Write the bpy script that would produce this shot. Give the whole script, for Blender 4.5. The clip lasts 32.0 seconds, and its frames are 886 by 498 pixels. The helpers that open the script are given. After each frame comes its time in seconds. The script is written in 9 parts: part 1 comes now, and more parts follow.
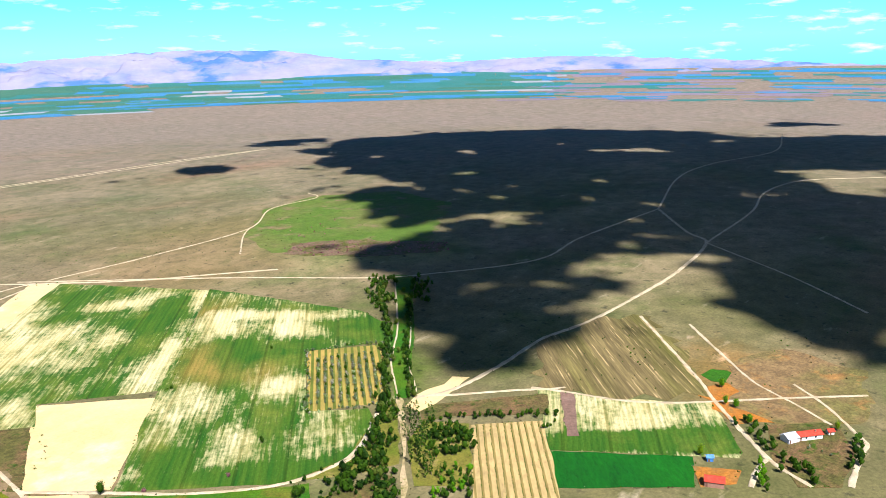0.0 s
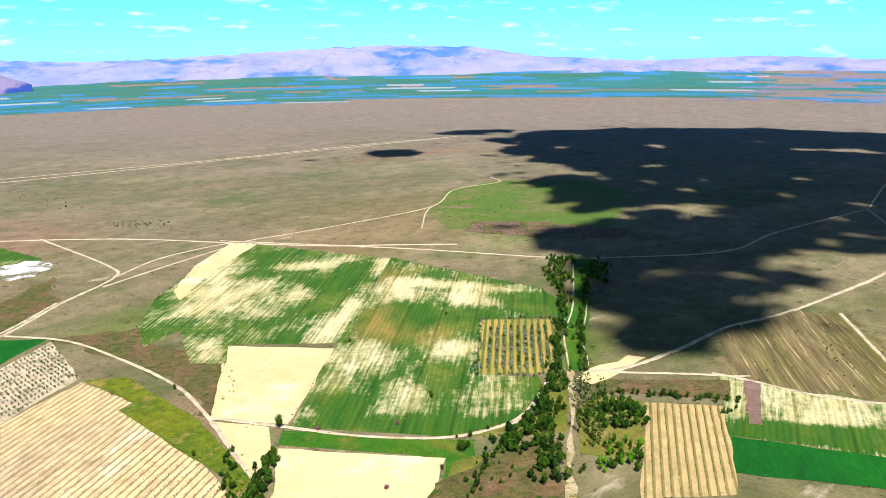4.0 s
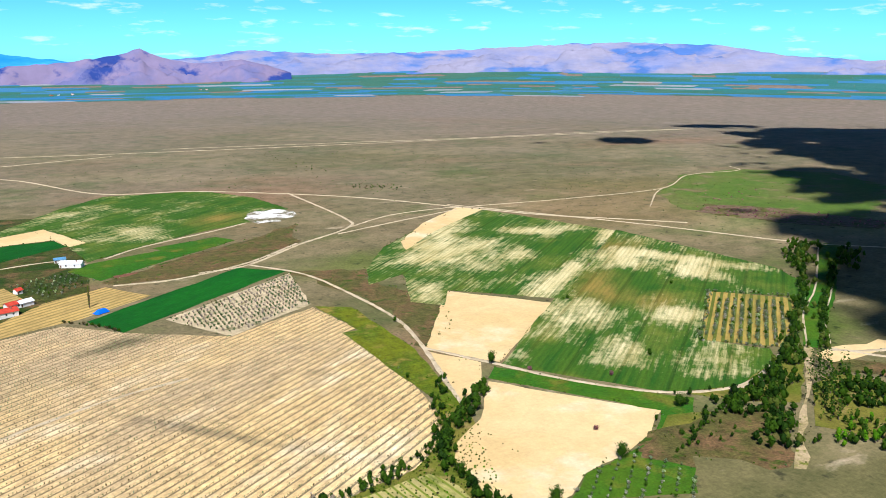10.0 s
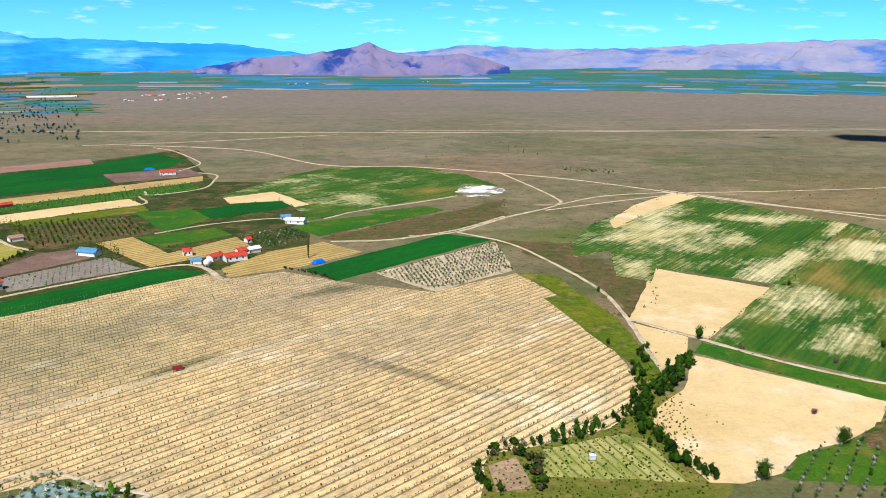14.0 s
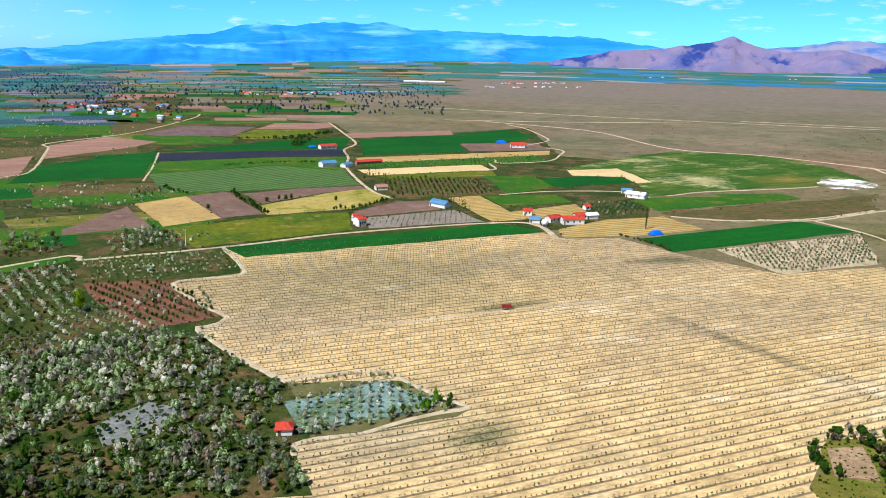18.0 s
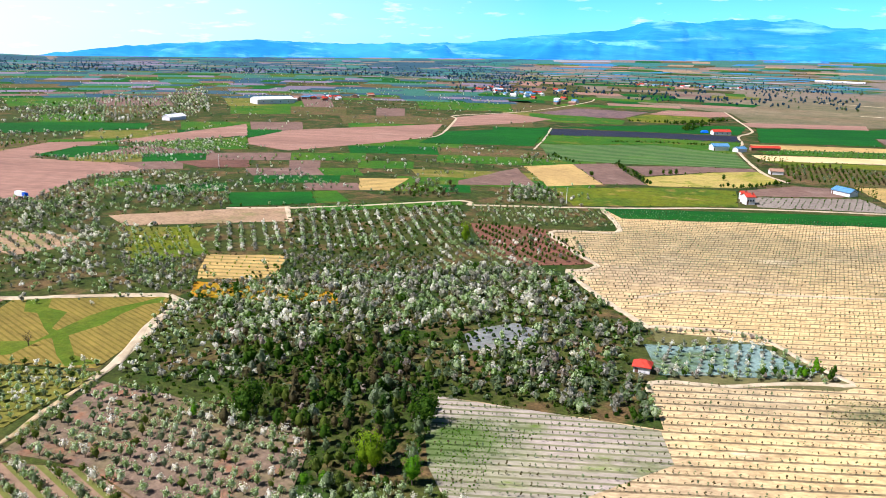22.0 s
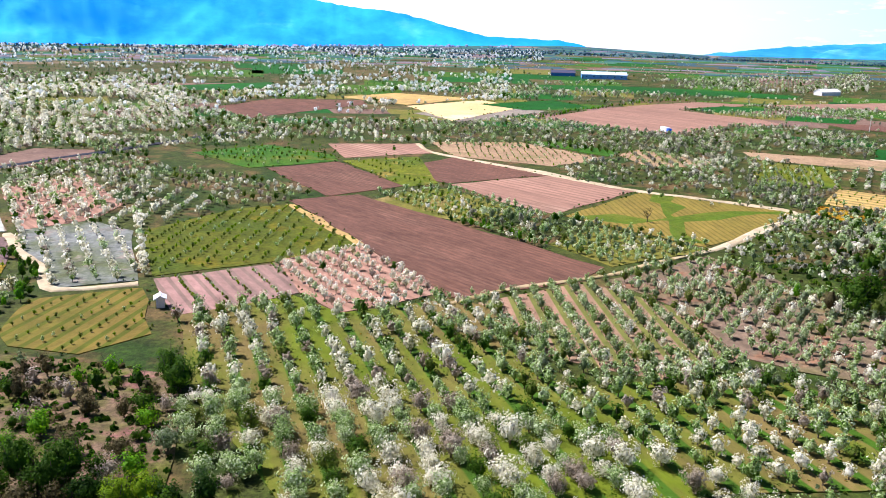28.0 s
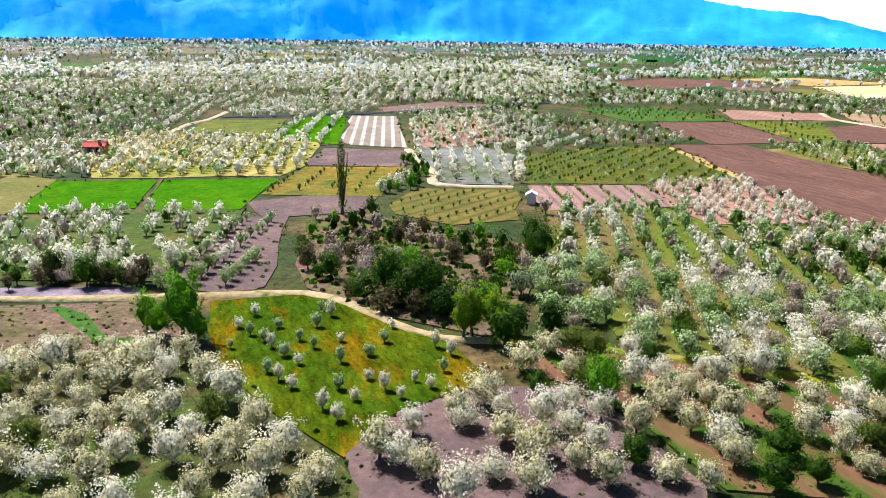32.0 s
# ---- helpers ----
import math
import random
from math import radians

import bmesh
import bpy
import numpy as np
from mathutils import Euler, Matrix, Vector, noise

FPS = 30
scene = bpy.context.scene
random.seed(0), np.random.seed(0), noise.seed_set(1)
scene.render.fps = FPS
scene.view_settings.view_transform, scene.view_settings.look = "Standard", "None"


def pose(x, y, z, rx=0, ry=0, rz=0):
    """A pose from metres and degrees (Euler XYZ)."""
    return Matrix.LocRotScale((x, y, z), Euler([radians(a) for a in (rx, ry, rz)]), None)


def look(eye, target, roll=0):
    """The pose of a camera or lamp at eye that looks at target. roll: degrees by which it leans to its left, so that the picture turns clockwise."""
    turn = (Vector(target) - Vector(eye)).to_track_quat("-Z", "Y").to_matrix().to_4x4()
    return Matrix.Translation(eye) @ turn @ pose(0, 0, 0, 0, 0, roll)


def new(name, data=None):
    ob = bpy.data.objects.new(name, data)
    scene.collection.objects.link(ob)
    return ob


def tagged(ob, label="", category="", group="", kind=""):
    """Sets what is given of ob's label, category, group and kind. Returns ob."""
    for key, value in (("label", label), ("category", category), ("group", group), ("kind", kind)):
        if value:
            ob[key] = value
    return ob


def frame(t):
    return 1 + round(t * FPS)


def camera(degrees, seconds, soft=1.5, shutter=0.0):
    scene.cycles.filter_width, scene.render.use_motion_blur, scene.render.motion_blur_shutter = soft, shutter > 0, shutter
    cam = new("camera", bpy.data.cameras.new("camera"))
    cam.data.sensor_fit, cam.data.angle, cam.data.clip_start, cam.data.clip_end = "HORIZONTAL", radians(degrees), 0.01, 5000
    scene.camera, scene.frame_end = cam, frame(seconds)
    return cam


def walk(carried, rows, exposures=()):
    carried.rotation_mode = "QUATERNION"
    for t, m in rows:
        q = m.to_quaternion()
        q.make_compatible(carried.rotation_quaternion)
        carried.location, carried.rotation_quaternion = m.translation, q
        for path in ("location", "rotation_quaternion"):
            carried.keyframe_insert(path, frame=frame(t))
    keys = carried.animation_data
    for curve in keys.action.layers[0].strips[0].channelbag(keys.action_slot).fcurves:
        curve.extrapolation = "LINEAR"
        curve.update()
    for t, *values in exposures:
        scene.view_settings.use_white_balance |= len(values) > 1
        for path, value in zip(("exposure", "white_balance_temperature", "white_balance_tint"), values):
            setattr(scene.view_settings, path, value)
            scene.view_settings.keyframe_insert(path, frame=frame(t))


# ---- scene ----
# exposure along the flight, and the sky's colour
EXPOSURES = [(0.0, 1.06, 5950, 16), (6.0, 0.82, 5850, 16), (12.0, 0.5, 5850, 13), (16.0, 0.44, 5800, 12), (18.5, 0.5, 5800, 14), (22.0, 0.86, 5850, 21), (26.0, 0.98, 5850, 24), (32.0, 1.02, 6000, 17)]
SKY_TINT = (0.34, 0.95, 1.32, 1)
CLOUD = 17.0
# ---- the flight: a drone that sinks on one spot while it turns to the left ----
cam = camera(56.11, 32.0, soft=0.35)
# seconds, place, heading to the left of +y, tilt below level, lean
FLIGHT_ROWS = [
    (0.0, 0.97, -3.47, 200.26, -52.279, 13.902, -1.695),
    (1.0, 0.85, -3.14, 195.22, -48.804, 13.814, -1.503),
    (2.0, 0.81, -2.84, 190.33, -45.568, 13.725, -1.324),
    (3.0, 0.79, -2.62, 185.14, -42.520, 13.647, -1.159),
    (3.5, 0.78, -2.49, 182.54, -40.964, 13.608, -1.089),
    (5.5, 1.05, -2.10, 172.01, -36.609, 13.462, -0.845),
    (6.0, 0.98, -1.94, 169.27, -35.367, 13.426, -0.786),
    (7.0, 0.59, -1.54, 163.97, -32.696, 13.365, -0.650),
    (8.0, 0.26, -1.28, 158.90, -29.758, 13.327, -0.474),
    (9.0, 0.04, -1.11, 153.89, -26.838, 13.305, -0.281),
    (10.0, -0.03, -1.03, 148.94, -24.104, 13.297, -0.099),
    (11.0, -0.12, -1.04, 144.04, -20.580, 13.315, 0.056),
    (12.0, -0.19, -1.04, 139.36, -17.014, 13.349, 0.173),
    (13.0, -0.09, -0.83, 134.48, -13.288, 13.375, 0.300),
    (13.5, 0.01, -0.66, 132.01, -11.439, 13.394, 0.372),
    (15.5, 0.06, -0.09, 122.33, -3.030, 13.530, 0.695),
    (16.0, -0.00, -0.00, 120.00, 0.000, 13.580, 0.795),
    (17.0, -0.03, 0.21, 115.14, 7.158, 13.738, 1.010),
    (18.0, 0.14, 0.48, 109.87, 13.842, 13.915, 1.198),
    (19.0, 0.32, 0.60, 104.61, 20.513, 14.059, 1.345),
    (20.0, 0.49, 0.70, 99.50, 27.163, 14.216, 1.462),
    (21.0, 0.62, 0.88, 94.56, 33.657, 14.363, 1.562),
    (22.0, 0.62, 1.16, 89.23, 40.106, 14.468, 1.651),
    (23.0, 0.62, 1.43, 83.78, 46.792, 14.588, 1.711),
    (24.0, 0.58, 1.51, 78.12, 53.901, 14.739, 1.710),
    (24.5, 0.62, 1.61, 75.09, 57.458, 14.809, 1.681),
    (26.5, 0.94, 2.32, 63.80, 71.703, 15.032, 1.505),
    (27.0, 1.02, 2.51, 61.18, 75.300, 15.070, 1.470),
    (28.0, 1.12, 2.95, 55.85, 82.494, 15.122, 1.418),
    (29.0, 1.20, 3.28, 50.65, 89.482, 15.172, 1.321),
    (30.0, 1.24, 3.61, 45.24, 96.481, 15.184, 1.176),
    (31.0, 1.33, 4.06, 40.10, 102.918, 15.133, 0.992),
    (32.0, 1.45, 4.47, 34.95, 108.787, 15.056, 0.781),
]


def flight_pose(x, y, z, yaw, pitch, roll):
    return pose(x, y, z) @ Euler((radians(90 - pitch), 0, radians(yaw))).to_matrix().to_4x4() @ pose(0, 0, 0, 0, 0, roll)


walk(cam, [(t, flight_pose(*row)) for t, *row in FLIGHT_ROWS], exposures=EXPOSURES)

from mathutils.geometry import tessellate_polygon

# world and light: a bright spring noon, sun high over the mountain side
SUN_HEADING, SUN_HEIGHT = 150.0, 52.0


def bearing(deg, dist=1.0):
    """A step over the ground: degrees to the left of +y, and metres."""
    return Vector((-math.sin(radians(deg)) * dist, math.cos(radians(deg)) * dist, 0.0))


world = bpy.data.worlds.new("world")
scene.world = world
world.use_nodes = True
wn, wl = world.node_tree.nodes, world.node_tree.links
wn.clear()
sky = wn.new("ShaderNodeTexSky")
sky.sky_type = "NISHITA"
sky.sun_disc = False
sky.sun_elevation = radians(SUN_HEIGHT)
sky.sun_rotation = radians(-SUN_HEADING)
sky.air_density, sky.dust_density, sky.ozone_density = 0.6, 0.1, 2.0
# small fair-weather clouds low over the horizon
wcoord = wn.new("ShaderNodeTexCoord")
wmap = wn.new("ShaderNodeMapping")
wmap.inputs["Scale"].default_value = (9.0, 9.0, 46.0)
wnoise = wn.new("ShaderNodeTexNoise")
wnoise.inputs["Scale"].default_value = 2.2
wnoise.inputs["Detail"].default_value = 9.0
wnoise.inputs["Roughness"].default_value = 0.58
wramp = wn.new("ShaderNodeValToRGB")
wramp.color_ramp.elements[0].position = 0.58
wramp.color_ramp.elements[1].position = 0.85
wtint = wn.new("ShaderNodeMix")
wtint.data_type = "RGBA"
wtint.blend_type = "MULTIPLY"
wtint.inputs["Factor"].default_value = 1.0
wtint.inputs["B"].default_value = SKY_TINT
wmix = wn.new("ShaderNodeMix")
wmix.data_type = "RGBA"
wmix.inputs["B"].default_value = (CLOUD, CLOUD, CLOUD * 1.02, 1)
wbg = wn.new("ShaderNodeBackground")
wbg.inputs["Strength"].default_value = 0.05
wout = wn.new("ShaderNodeOutputWorld")
wl.new(wcoord.outputs["Generated"], wmap.inputs["Vector"])
wl.new(wmap.outputs["Vector"], wnoise.inputs["Vector"])
wl.new(wnoise.outputs["Fac"], wramp.inputs["Fac"])
wl.new(sky.outputs["Color"], wtint.inputs["A"])
# pale haze in the sunward half of the sky
wsun = wn.new("ShaderNodeVectorMath")
wsun.operation = "DOT_PRODUCT"
wsun.inputs[1].default_value = bearing(SUN_HEADING)
whaze = wn.new("ShaderNodeMapRange")
whaze.inputs["From Min"].default_value = -0.45
whaze.inputs["From Max"].default_value = 0.25
wpale = wn.new("ShaderNodeMix")
wpale.data_type = "RGBA"
wpale.inputs["B"].default_value = (12.5, 13.4, 14.0, 1)
wl.new(wcoord.outputs["Generated"], wsun.inputs[0])
wl.new(wsun.outputs["Value"], whaze.inputs["Value"])
wsplit = wn.new("ShaderNodeSeparateXYZ")
wlow = wn.new("ShaderNodeMapRange")
wlow.inputs["From Min"].default_value = 0.3
wlow.inputs["From Max"].default_value = 0.08
wboth = wn.new("ShaderNodeMath")
wboth.operation = "MULTIPLY"
wl.new(wcoord.outputs["Generated"], wsplit.inputs["Vector"])
wl.new(wsplit.outputs["Z"], wlow.inputs["Value"])
wl.new(wlow.outputs["Result"], wboth.inputs[0])
wl.new(whaze.outputs["Result"], wboth.inputs[1])
wl.new(wboth.outputs["Value"], wpale.inputs["Factor"])
# the air glows more towards the horizon
wglow = wn.new("ShaderNodeMapRange")
wglow.inputs["From Min"].default_value = 0.32
wglow.inputs["From Max"].default_value = 0.04
wglow.inputs["To Min"].default_value = 0.6
wglow.inputs["To Max"].default_value = 1.7
wl.new(wsplit.outputs["Z"], wglow.inputs["Value"])
wbright = wn.new("ShaderNodeVectorMath")
wbright.operation = "SCALE"
wl.new(wtint.outputs["Result"], wbright.inputs[0])
wl.new(wglow.outputs["Result"], wbright.inputs["Scale"])
wl.new(wbright.outputs["Vector"], wpale.inputs["A"])
wl.new(wpale.outputs["Result"], wmix.inputs["A"])
wpuff = wn.new("ShaderNodeMath")
wpuff.operation = "MULTIPLY"
wl.new(wramp.outputs["Color"], wpuff.inputs[0])
wl.new(wlow.outputs["Result"], wpuff.inputs[1])
wl.new(wpuff.outputs["Value"], wmix.inputs["Factor"])
wl.new(wmix.outputs["Result"], wbg.inputs["Color"])
wl.new(wbg.outputs["Background"], wout.inputs["Surface"])

sun_data = bpy.data.lights.new("sun", "SUN")
sun_data.energy = 5.0
sun_data.angle = radians(0.6)
sun_data.color = (1.0, 0.955, 0.89)
sun = new("sun", sun_data)
sun_from = bearing(SUN_HEADING, math.cos(radians(SUN_HEIGHT))) + Vector((0, 0, math.sin(radians(SUN_HEIGHT))))
sun.matrix_world = look(sun_from * 100, (0, 0, 0))


# ---- materials ----
def node_mat(name, rough=0.9):
    m = bpy.data.materials.new(name)
    m.use_nodes = True
    b = m.node_tree.nodes["Principled BSDF"]
    b.inputs["Roughness"].default_value = rough
    b.inputs["Specular IOR Level"].default_value = 0.15
    return m, m.node_tree.nodes, m.node_tree.links, b


def rgba(c):
    return (c[0], c[1], c[2], 1.0)


def vivid(c, k=1.28):
    """The same colour, richer: its saturation is raised by k."""
    g = 0.3 * c[0] + 0.55 * c[1] + 0.15 * c[2]
    return tuple(min(0.92, max(0.004, g + (x - g) * k)) for x in c)


def noise_fac(n, l, vec, scale, detail, lo, hi, rough=0.55):
    t = n.new("ShaderNodeTexNoise")
    t.inputs["Scale"].default_value = scale
    t.inputs["Detail"].default_value = detail
    t.inputs["Roughness"].default_value = rough
    l.new(vec, t.inputs["Vector"])
    r = n.new("ShaderNodeMapRange")
    r.inputs["From Min"].default_value = lo
    r.inputs["From Max"].default_value = hi
    l.new(t.outputs["Fac"], r.inputs["Value"])
    return r.outputs["Result"]


def mixed(n, l, fac, a, b, kind="MIX"):
    x = n.new("ShaderNodeMix")
    x.data_type = "RGBA"
    x.blend_type = kind
    if isinstance(fac, float):
        x.inputs["Factor"].default_value = fac
    else:
        l.new(fac, x.inputs["Factor"])
    for k, v in (("A", a), ("B", b)):
        if isinstance(v, tuple):
            x.inputs[k].default_value = rgba(v)
        else:
            l.new(v, x.inputs[k])
    return x.outputs["Result"]


def soil_mat(name, base, other, third=None, big=0.012, mid=0.06, fine=0.9, angle=0.0, streak=1.0, rows=0.0, row_colour=None, row_width=0.35,
             cover=(0.45, 0.6), third_cover=(0.55, 0.65), grain=0.42, speckle=0.28, tall=1.0):
    """A field surface: patches of two or three colours, streaks along the working direction, drilled rows, and fine grain."""
    m, n, l, b = node_mat(name)
    base, other = vivid(base), vivid(other)
    third = vivid(third) if third else None
    row_colour = vivid(row_colour) if row_colour else None
    tc = n.new("ShaderNodeTexCoord")
    turn = n.new("ShaderNodeMapping")
    turn.vector_type = "POINT"
    turn.inputs["Rotation"].default_value = (0, 0, radians(-angle))
    l.new(tc.outputs["Object"], turn.inputs["Vector"])
    flat = n.new("ShaderNodeMapping")
    flat.inputs["Scale"].default_value = (1.0 / streak, 1.0, tall)
    l.new(turn.outputs["Vector"], flat.inputs["Vector"])
    v = flat.outputs["Vector"]
    col = mixed(n, l, noise_fac(n, l, v, big, 8.0, cover[0], cover[1], 0.62), base, other)
    if third:
        col = mixed(n, l, noise_fac(n, l, v, mid, 7.0, third_cover[0], third_cover[1], 0.6), col, third)
    if rows:
        w = n.new("ShaderNodeTexWave")
        w.wave_type, w.bands_direction = "BANDS", "Y"
        w.inputs["Scale"].default_value = 0.314159 / rows
        w.inputs["Distortion"].default_value = 0.25
        w.inputs["Detail"].default_value = 2.0
        w.inputs["Detail Scale"].default_value = 0.15
        l.new(turn.outputs["Vector"], w.inputs["Vector"])
        r = n.new("ShaderNodeMapRange")
        r.inputs["From Min"].default_value = 1.0 - row_width
        r.inputs["From Max"].default_value = 1.0 - row_width * 0.5
        l.new(w.outputs["Fac"], r.inputs["Value"])
        col = mixed(n, l, r.outputs["Result"], col, row_colour)
    g = noise_fac(n, l, v, fine, 5.0, 0.25, 0.75, 0.7)
    lo, hi = 1.0 - grain, 1.0 + grain * 0.6
    col = mixed(n, l, 1.0, col, mixed(n, l, g, (lo, lo, lo), (hi, hi, hi)), "MULTIPLY")
    if speckle:
        s = noise_fac(n, l, v, fine * 0.22, 6.0, 0.3, 0.7, 0.75)
        lo, hi = 1.0 - speckle, 1.0 + speckle * 0.8
        col = mixed(n, l, 1.0, col, mixed(n, l, s, (lo, lo, lo), (hi, hi, hi)), "MULTIPLY")
    l.new(col, b.inputs["Base Color"])
    bump = n.new("ShaderNodeBump")
    bump.inputs["Strength"].default_value = 0.5
    bump.inputs["Distance"].default_value = 0.25
    l.new(g, bump.inputs["Height"])
    l.new(bump.outputs["Normal"], b.inputs["Normal"])
    return m


def leaf_mat(name, colours, share):
    """Leaves and blossom: each clump takes one of the colours, and every tree leans a little to one of them."""
    m, n, l, b = node_mat(name, 0.7)
    geo = n.new("ShaderNodeNewGeometry")
    ramp = n.new("ShaderNodeValToRGB")
    ramp.color_ramp.interpolation = "CONSTANT"
    e = ramp.color_ramp.elements
    while len(e) < len(colours):
        e.new(0.5)
    at = 0.0
    for k, (c, s) in enumerate(zip(colours, share)):
        e[k].position = min(at, 0.999)
        e[k].color = rgba(vivid(c, 1.18))
        at += s
    info = n.new("ShaderNodeObjectInfo")
    tc = n.new("ShaderNodeTexCoord")
    fleck = noise_fac(n, l, tc.outputs["Object"], 3.2, 3.0, 0.36, 0.64, 0.7)
    tree = noise_fac(n, l, tc.outputs["Object"], 0.16, 2.0, 0.3, 0.7)
    total = None
    for source, weight in ((fleck, 0.52), (geo.outputs["Random Per Island"], 0.36), (tree, 0.2), (info.outputs["Random"], 0.1)):
        a = n.new("ShaderNodeMath")
        a.operation = "MULTIPLY_ADD"
        l.new(source, a.inputs[0])
        a.inputs[1].default_value = weight
        if total is None:
            a.inputs[2].default_value = -0.09
        else:
            l.new(total, a.inputs[2])
        total = a.outputs[0]
    l.new(total, ramp.inputs["Fac"])
    l.new(ramp.outputs["Color"], b.inputs["Base Color"])
    b.inputs["Subsurface Weight"].default_value = 0.0
    tr = n.new("ShaderNodeBsdfTranslucent")
    l.new(ramp.outputs["Color"], tr.inputs["Color"])
    ms = n.new("ShaderNodeMixShader")
    ms.inputs["Fac"].default_value = 0.56
    out = n["Material Output"]
    l.new(b.outputs["BSDF"], ms.inputs[1])
    l.new(tr.outputs["BSDF"], ms.inputs[2])
    l.new(ms.outputs["Shader"], out.inputs["Surface"])
    return m


def plain_mat(name, c, rough=0.8, vary=0.25, scale=1.5, metal=0.0):
    m, n, l, b = node_mat(name, rough)
    tc = n.new("ShaderNodeTexCoord")
    f = noise_fac(n, l, tc.outputs["Object"], scale, 6.0, 0.3, 0.7, 0.65)
    lo, hi = 1.0 - vary, 1.0 + vary
    col = mixed(n, l, f, tuple(x * lo for x in c), tuple(min(x * hi, 0.95) for x in c))
    l.new(col, b.inputs["Base Color"])
    b.inputs["Metallic"].default_value = metal
    return m


# ---- mesh helpers ----
def np_mesh(name, V, Q, mats, M=None):
    """A mesh from arrays: vertices (n, 3), quads (m, 4), and a material for each quad."""
    V, Q = np.asarray(V, np.float32), np.asarray(Q, np.int32)
    me = bpy.data.meshes.new(name)
    me.vertices.add(len(V))
    me.vertices.foreach_set("co", V.ravel())
    me.loops.add(Q.size)
    me.loops.foreach_set("vertex_index", Q.ravel())
    me.polygons.add(len(Q))
    me.polygons.foreach_set("loop_start", np.arange(0, Q.size, 4, dtype=np.int32))
    for m in mats:
        me.materials.append(m)
    if M is not None:
        me.polygons.foreach_set("material_index", np.asarray(M, np.int32))
    me.update(calc_edges=True)
    return me


def part(name, bm, material, parent, label=""):
    me = bpy.data.meshes.new(name)
    bm.to_mesh(me)
    bm.free()
    me.materials.append(material)
    ob = new(name, me)
    ob.parent = parent
    return tagged(ob, label)


def ragged(points, step=9.0, amount=0.7, seed=1):
    """An outline with the small unevenness of a ploughed or trodden edge."""
    rnd = random.Random(seed)
    out = []
    for (ax, ay), (bx, by) in zip(points, points[1:] + points[:1]):
        d = math.hypot(bx - ax, by - ay)
        k = max(1, min(40, int(d / step)))
        for i in range(k):
            a = amount if i else 0.2
            out.append((ax + (bx - ax) * i / k + rnd.uniform(-a, a), ay + (by - ay) * i / k + rnd.uniform(-a, a)))
    return out


field_count = 0
OUTLINES = []
CLEAR = []


def field(name, points, material, label, category="field", lift=None, rough_edge=0.8):
    """A field: a thin layer of crop or tilled soil on the ground, with an uneven edge."""
    global field_count
    field_count += 1
    if name in ("tilled_field", "green_field", "tan_field", "cream_field", "pale_field", "wheat_field", "dark_field", "green_strip"):
        CLEAR.append(points)
    if name not in ("green_swath", "grass_patch", "weed_line", "pond_floor", "steppe_patch", "plain_meadow", "row_field"):
        OUTLINES.append(points)
    z = 0.04 + 0.0012 * field_count if lift is None else lift
    bm = bmesh.new()
    ring = ragged(points, 9.0, rough_edge, field_count)
    top = [bm.verts.new((x, y, z)) for x, y in ring]
    low = [bm.verts.new((x, y, -0.3)) for x, y in ring]
    for i in range(len(ring)):
        bm.faces.new((top[i - 1], top[i], low[i], low[i - 1]))
    for tri in tessellate_polygon([[Vector((x, y, 0)) for x, y in ring]]):
        p, q, r = (ring[i] for i in tri)
        if (q[0] - p[0]) * (r[1] - p[1]) - (q[1] - p[1]) * (r[0] - p[0]) < 0:
            tri = tri[::-1]
        bm.faces.new([top[i] for i in tri])
    me = bpy.data.meshes.new(name)
    bm.to_mesh(me)
    bm.free()
    me.materials.append(material)
    return tagged(new(name, me), label, category, kind="structure")


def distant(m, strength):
    """Makes a far backdrop glow in its own colour, standing in for haze in the air."""
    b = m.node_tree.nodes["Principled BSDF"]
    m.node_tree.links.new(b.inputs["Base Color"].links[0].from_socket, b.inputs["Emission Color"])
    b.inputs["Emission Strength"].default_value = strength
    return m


def smooth_line(points, step=4.0):
    """A Catmull-Rom line through the points."""
    p = [Vector((x, y, 0)) for x, y in points]
    p = [p[0] * 2 - p[1]] + p + [p[-1] * 2 - p[-2]]
    out = []
    for a, b, c, d in zip(p, p[1:], p[2:], p[3:]):
        k = max(2, min(30, int((c - b).length / step)))
        for i in range(k):
            t = i / k
            out.append(0.5 * (2 * b + (c - a) * t + (2 * a - 5 * b + 4 * c - d) * t * t + (3 * b - a - 3 * c + d) * t ** 3))
    out.append(p[-2])
    return out


road_count = 0


def road(points, width, material, label, name="dirt_road", uneven=0.18):
    """A worn track: two wheel lanes sunk a little between a crown and soft verges."""
    global road_count
    road_count += 1
    rnd = random.Random(road_count)
    line = smooth_line(points)
    offs = (-0.5, -0.36, -0.2, -0.07, 0.07, 0.2, 0.36, 0.5)
    hs = (0.2, 0.02, 0.0, 0.03, 0.03, 0.0, 0.02, 0.2)
    V, Q = [], []
    z = 0.27 + 0.0012 * road_count
    for i, q in enumerate(line):
        d = line[min(i + 1, len(line) - 1)] - line[max(i - 1, 0)]
        side = Vector((d.y, -d.x, 0)).normalized()
        w = width * (1 + rnd.uniform(-uneven, uneven))
        for o, h in zip(offs, hs):
            v = q + side * (o * w + (rnd.uniform(-0.12, 0.12) * w if abs(o) > 0.3 else 0.0))
            V.append((v.x, v.y, z + h - (0.5 if abs(o) == 0.5 else 0)))
    k = len(offs)
    for i in range(len(line) - 1):
        for j in range(k - 1):
            Q.append((i * k + j, i * k + j + 1, (i + 1) * k + j + 1, (i + 1) * k + j))
    return tagged(new(name, np_mesh(name, V, Q, [material])), label, "road", kind="structure")


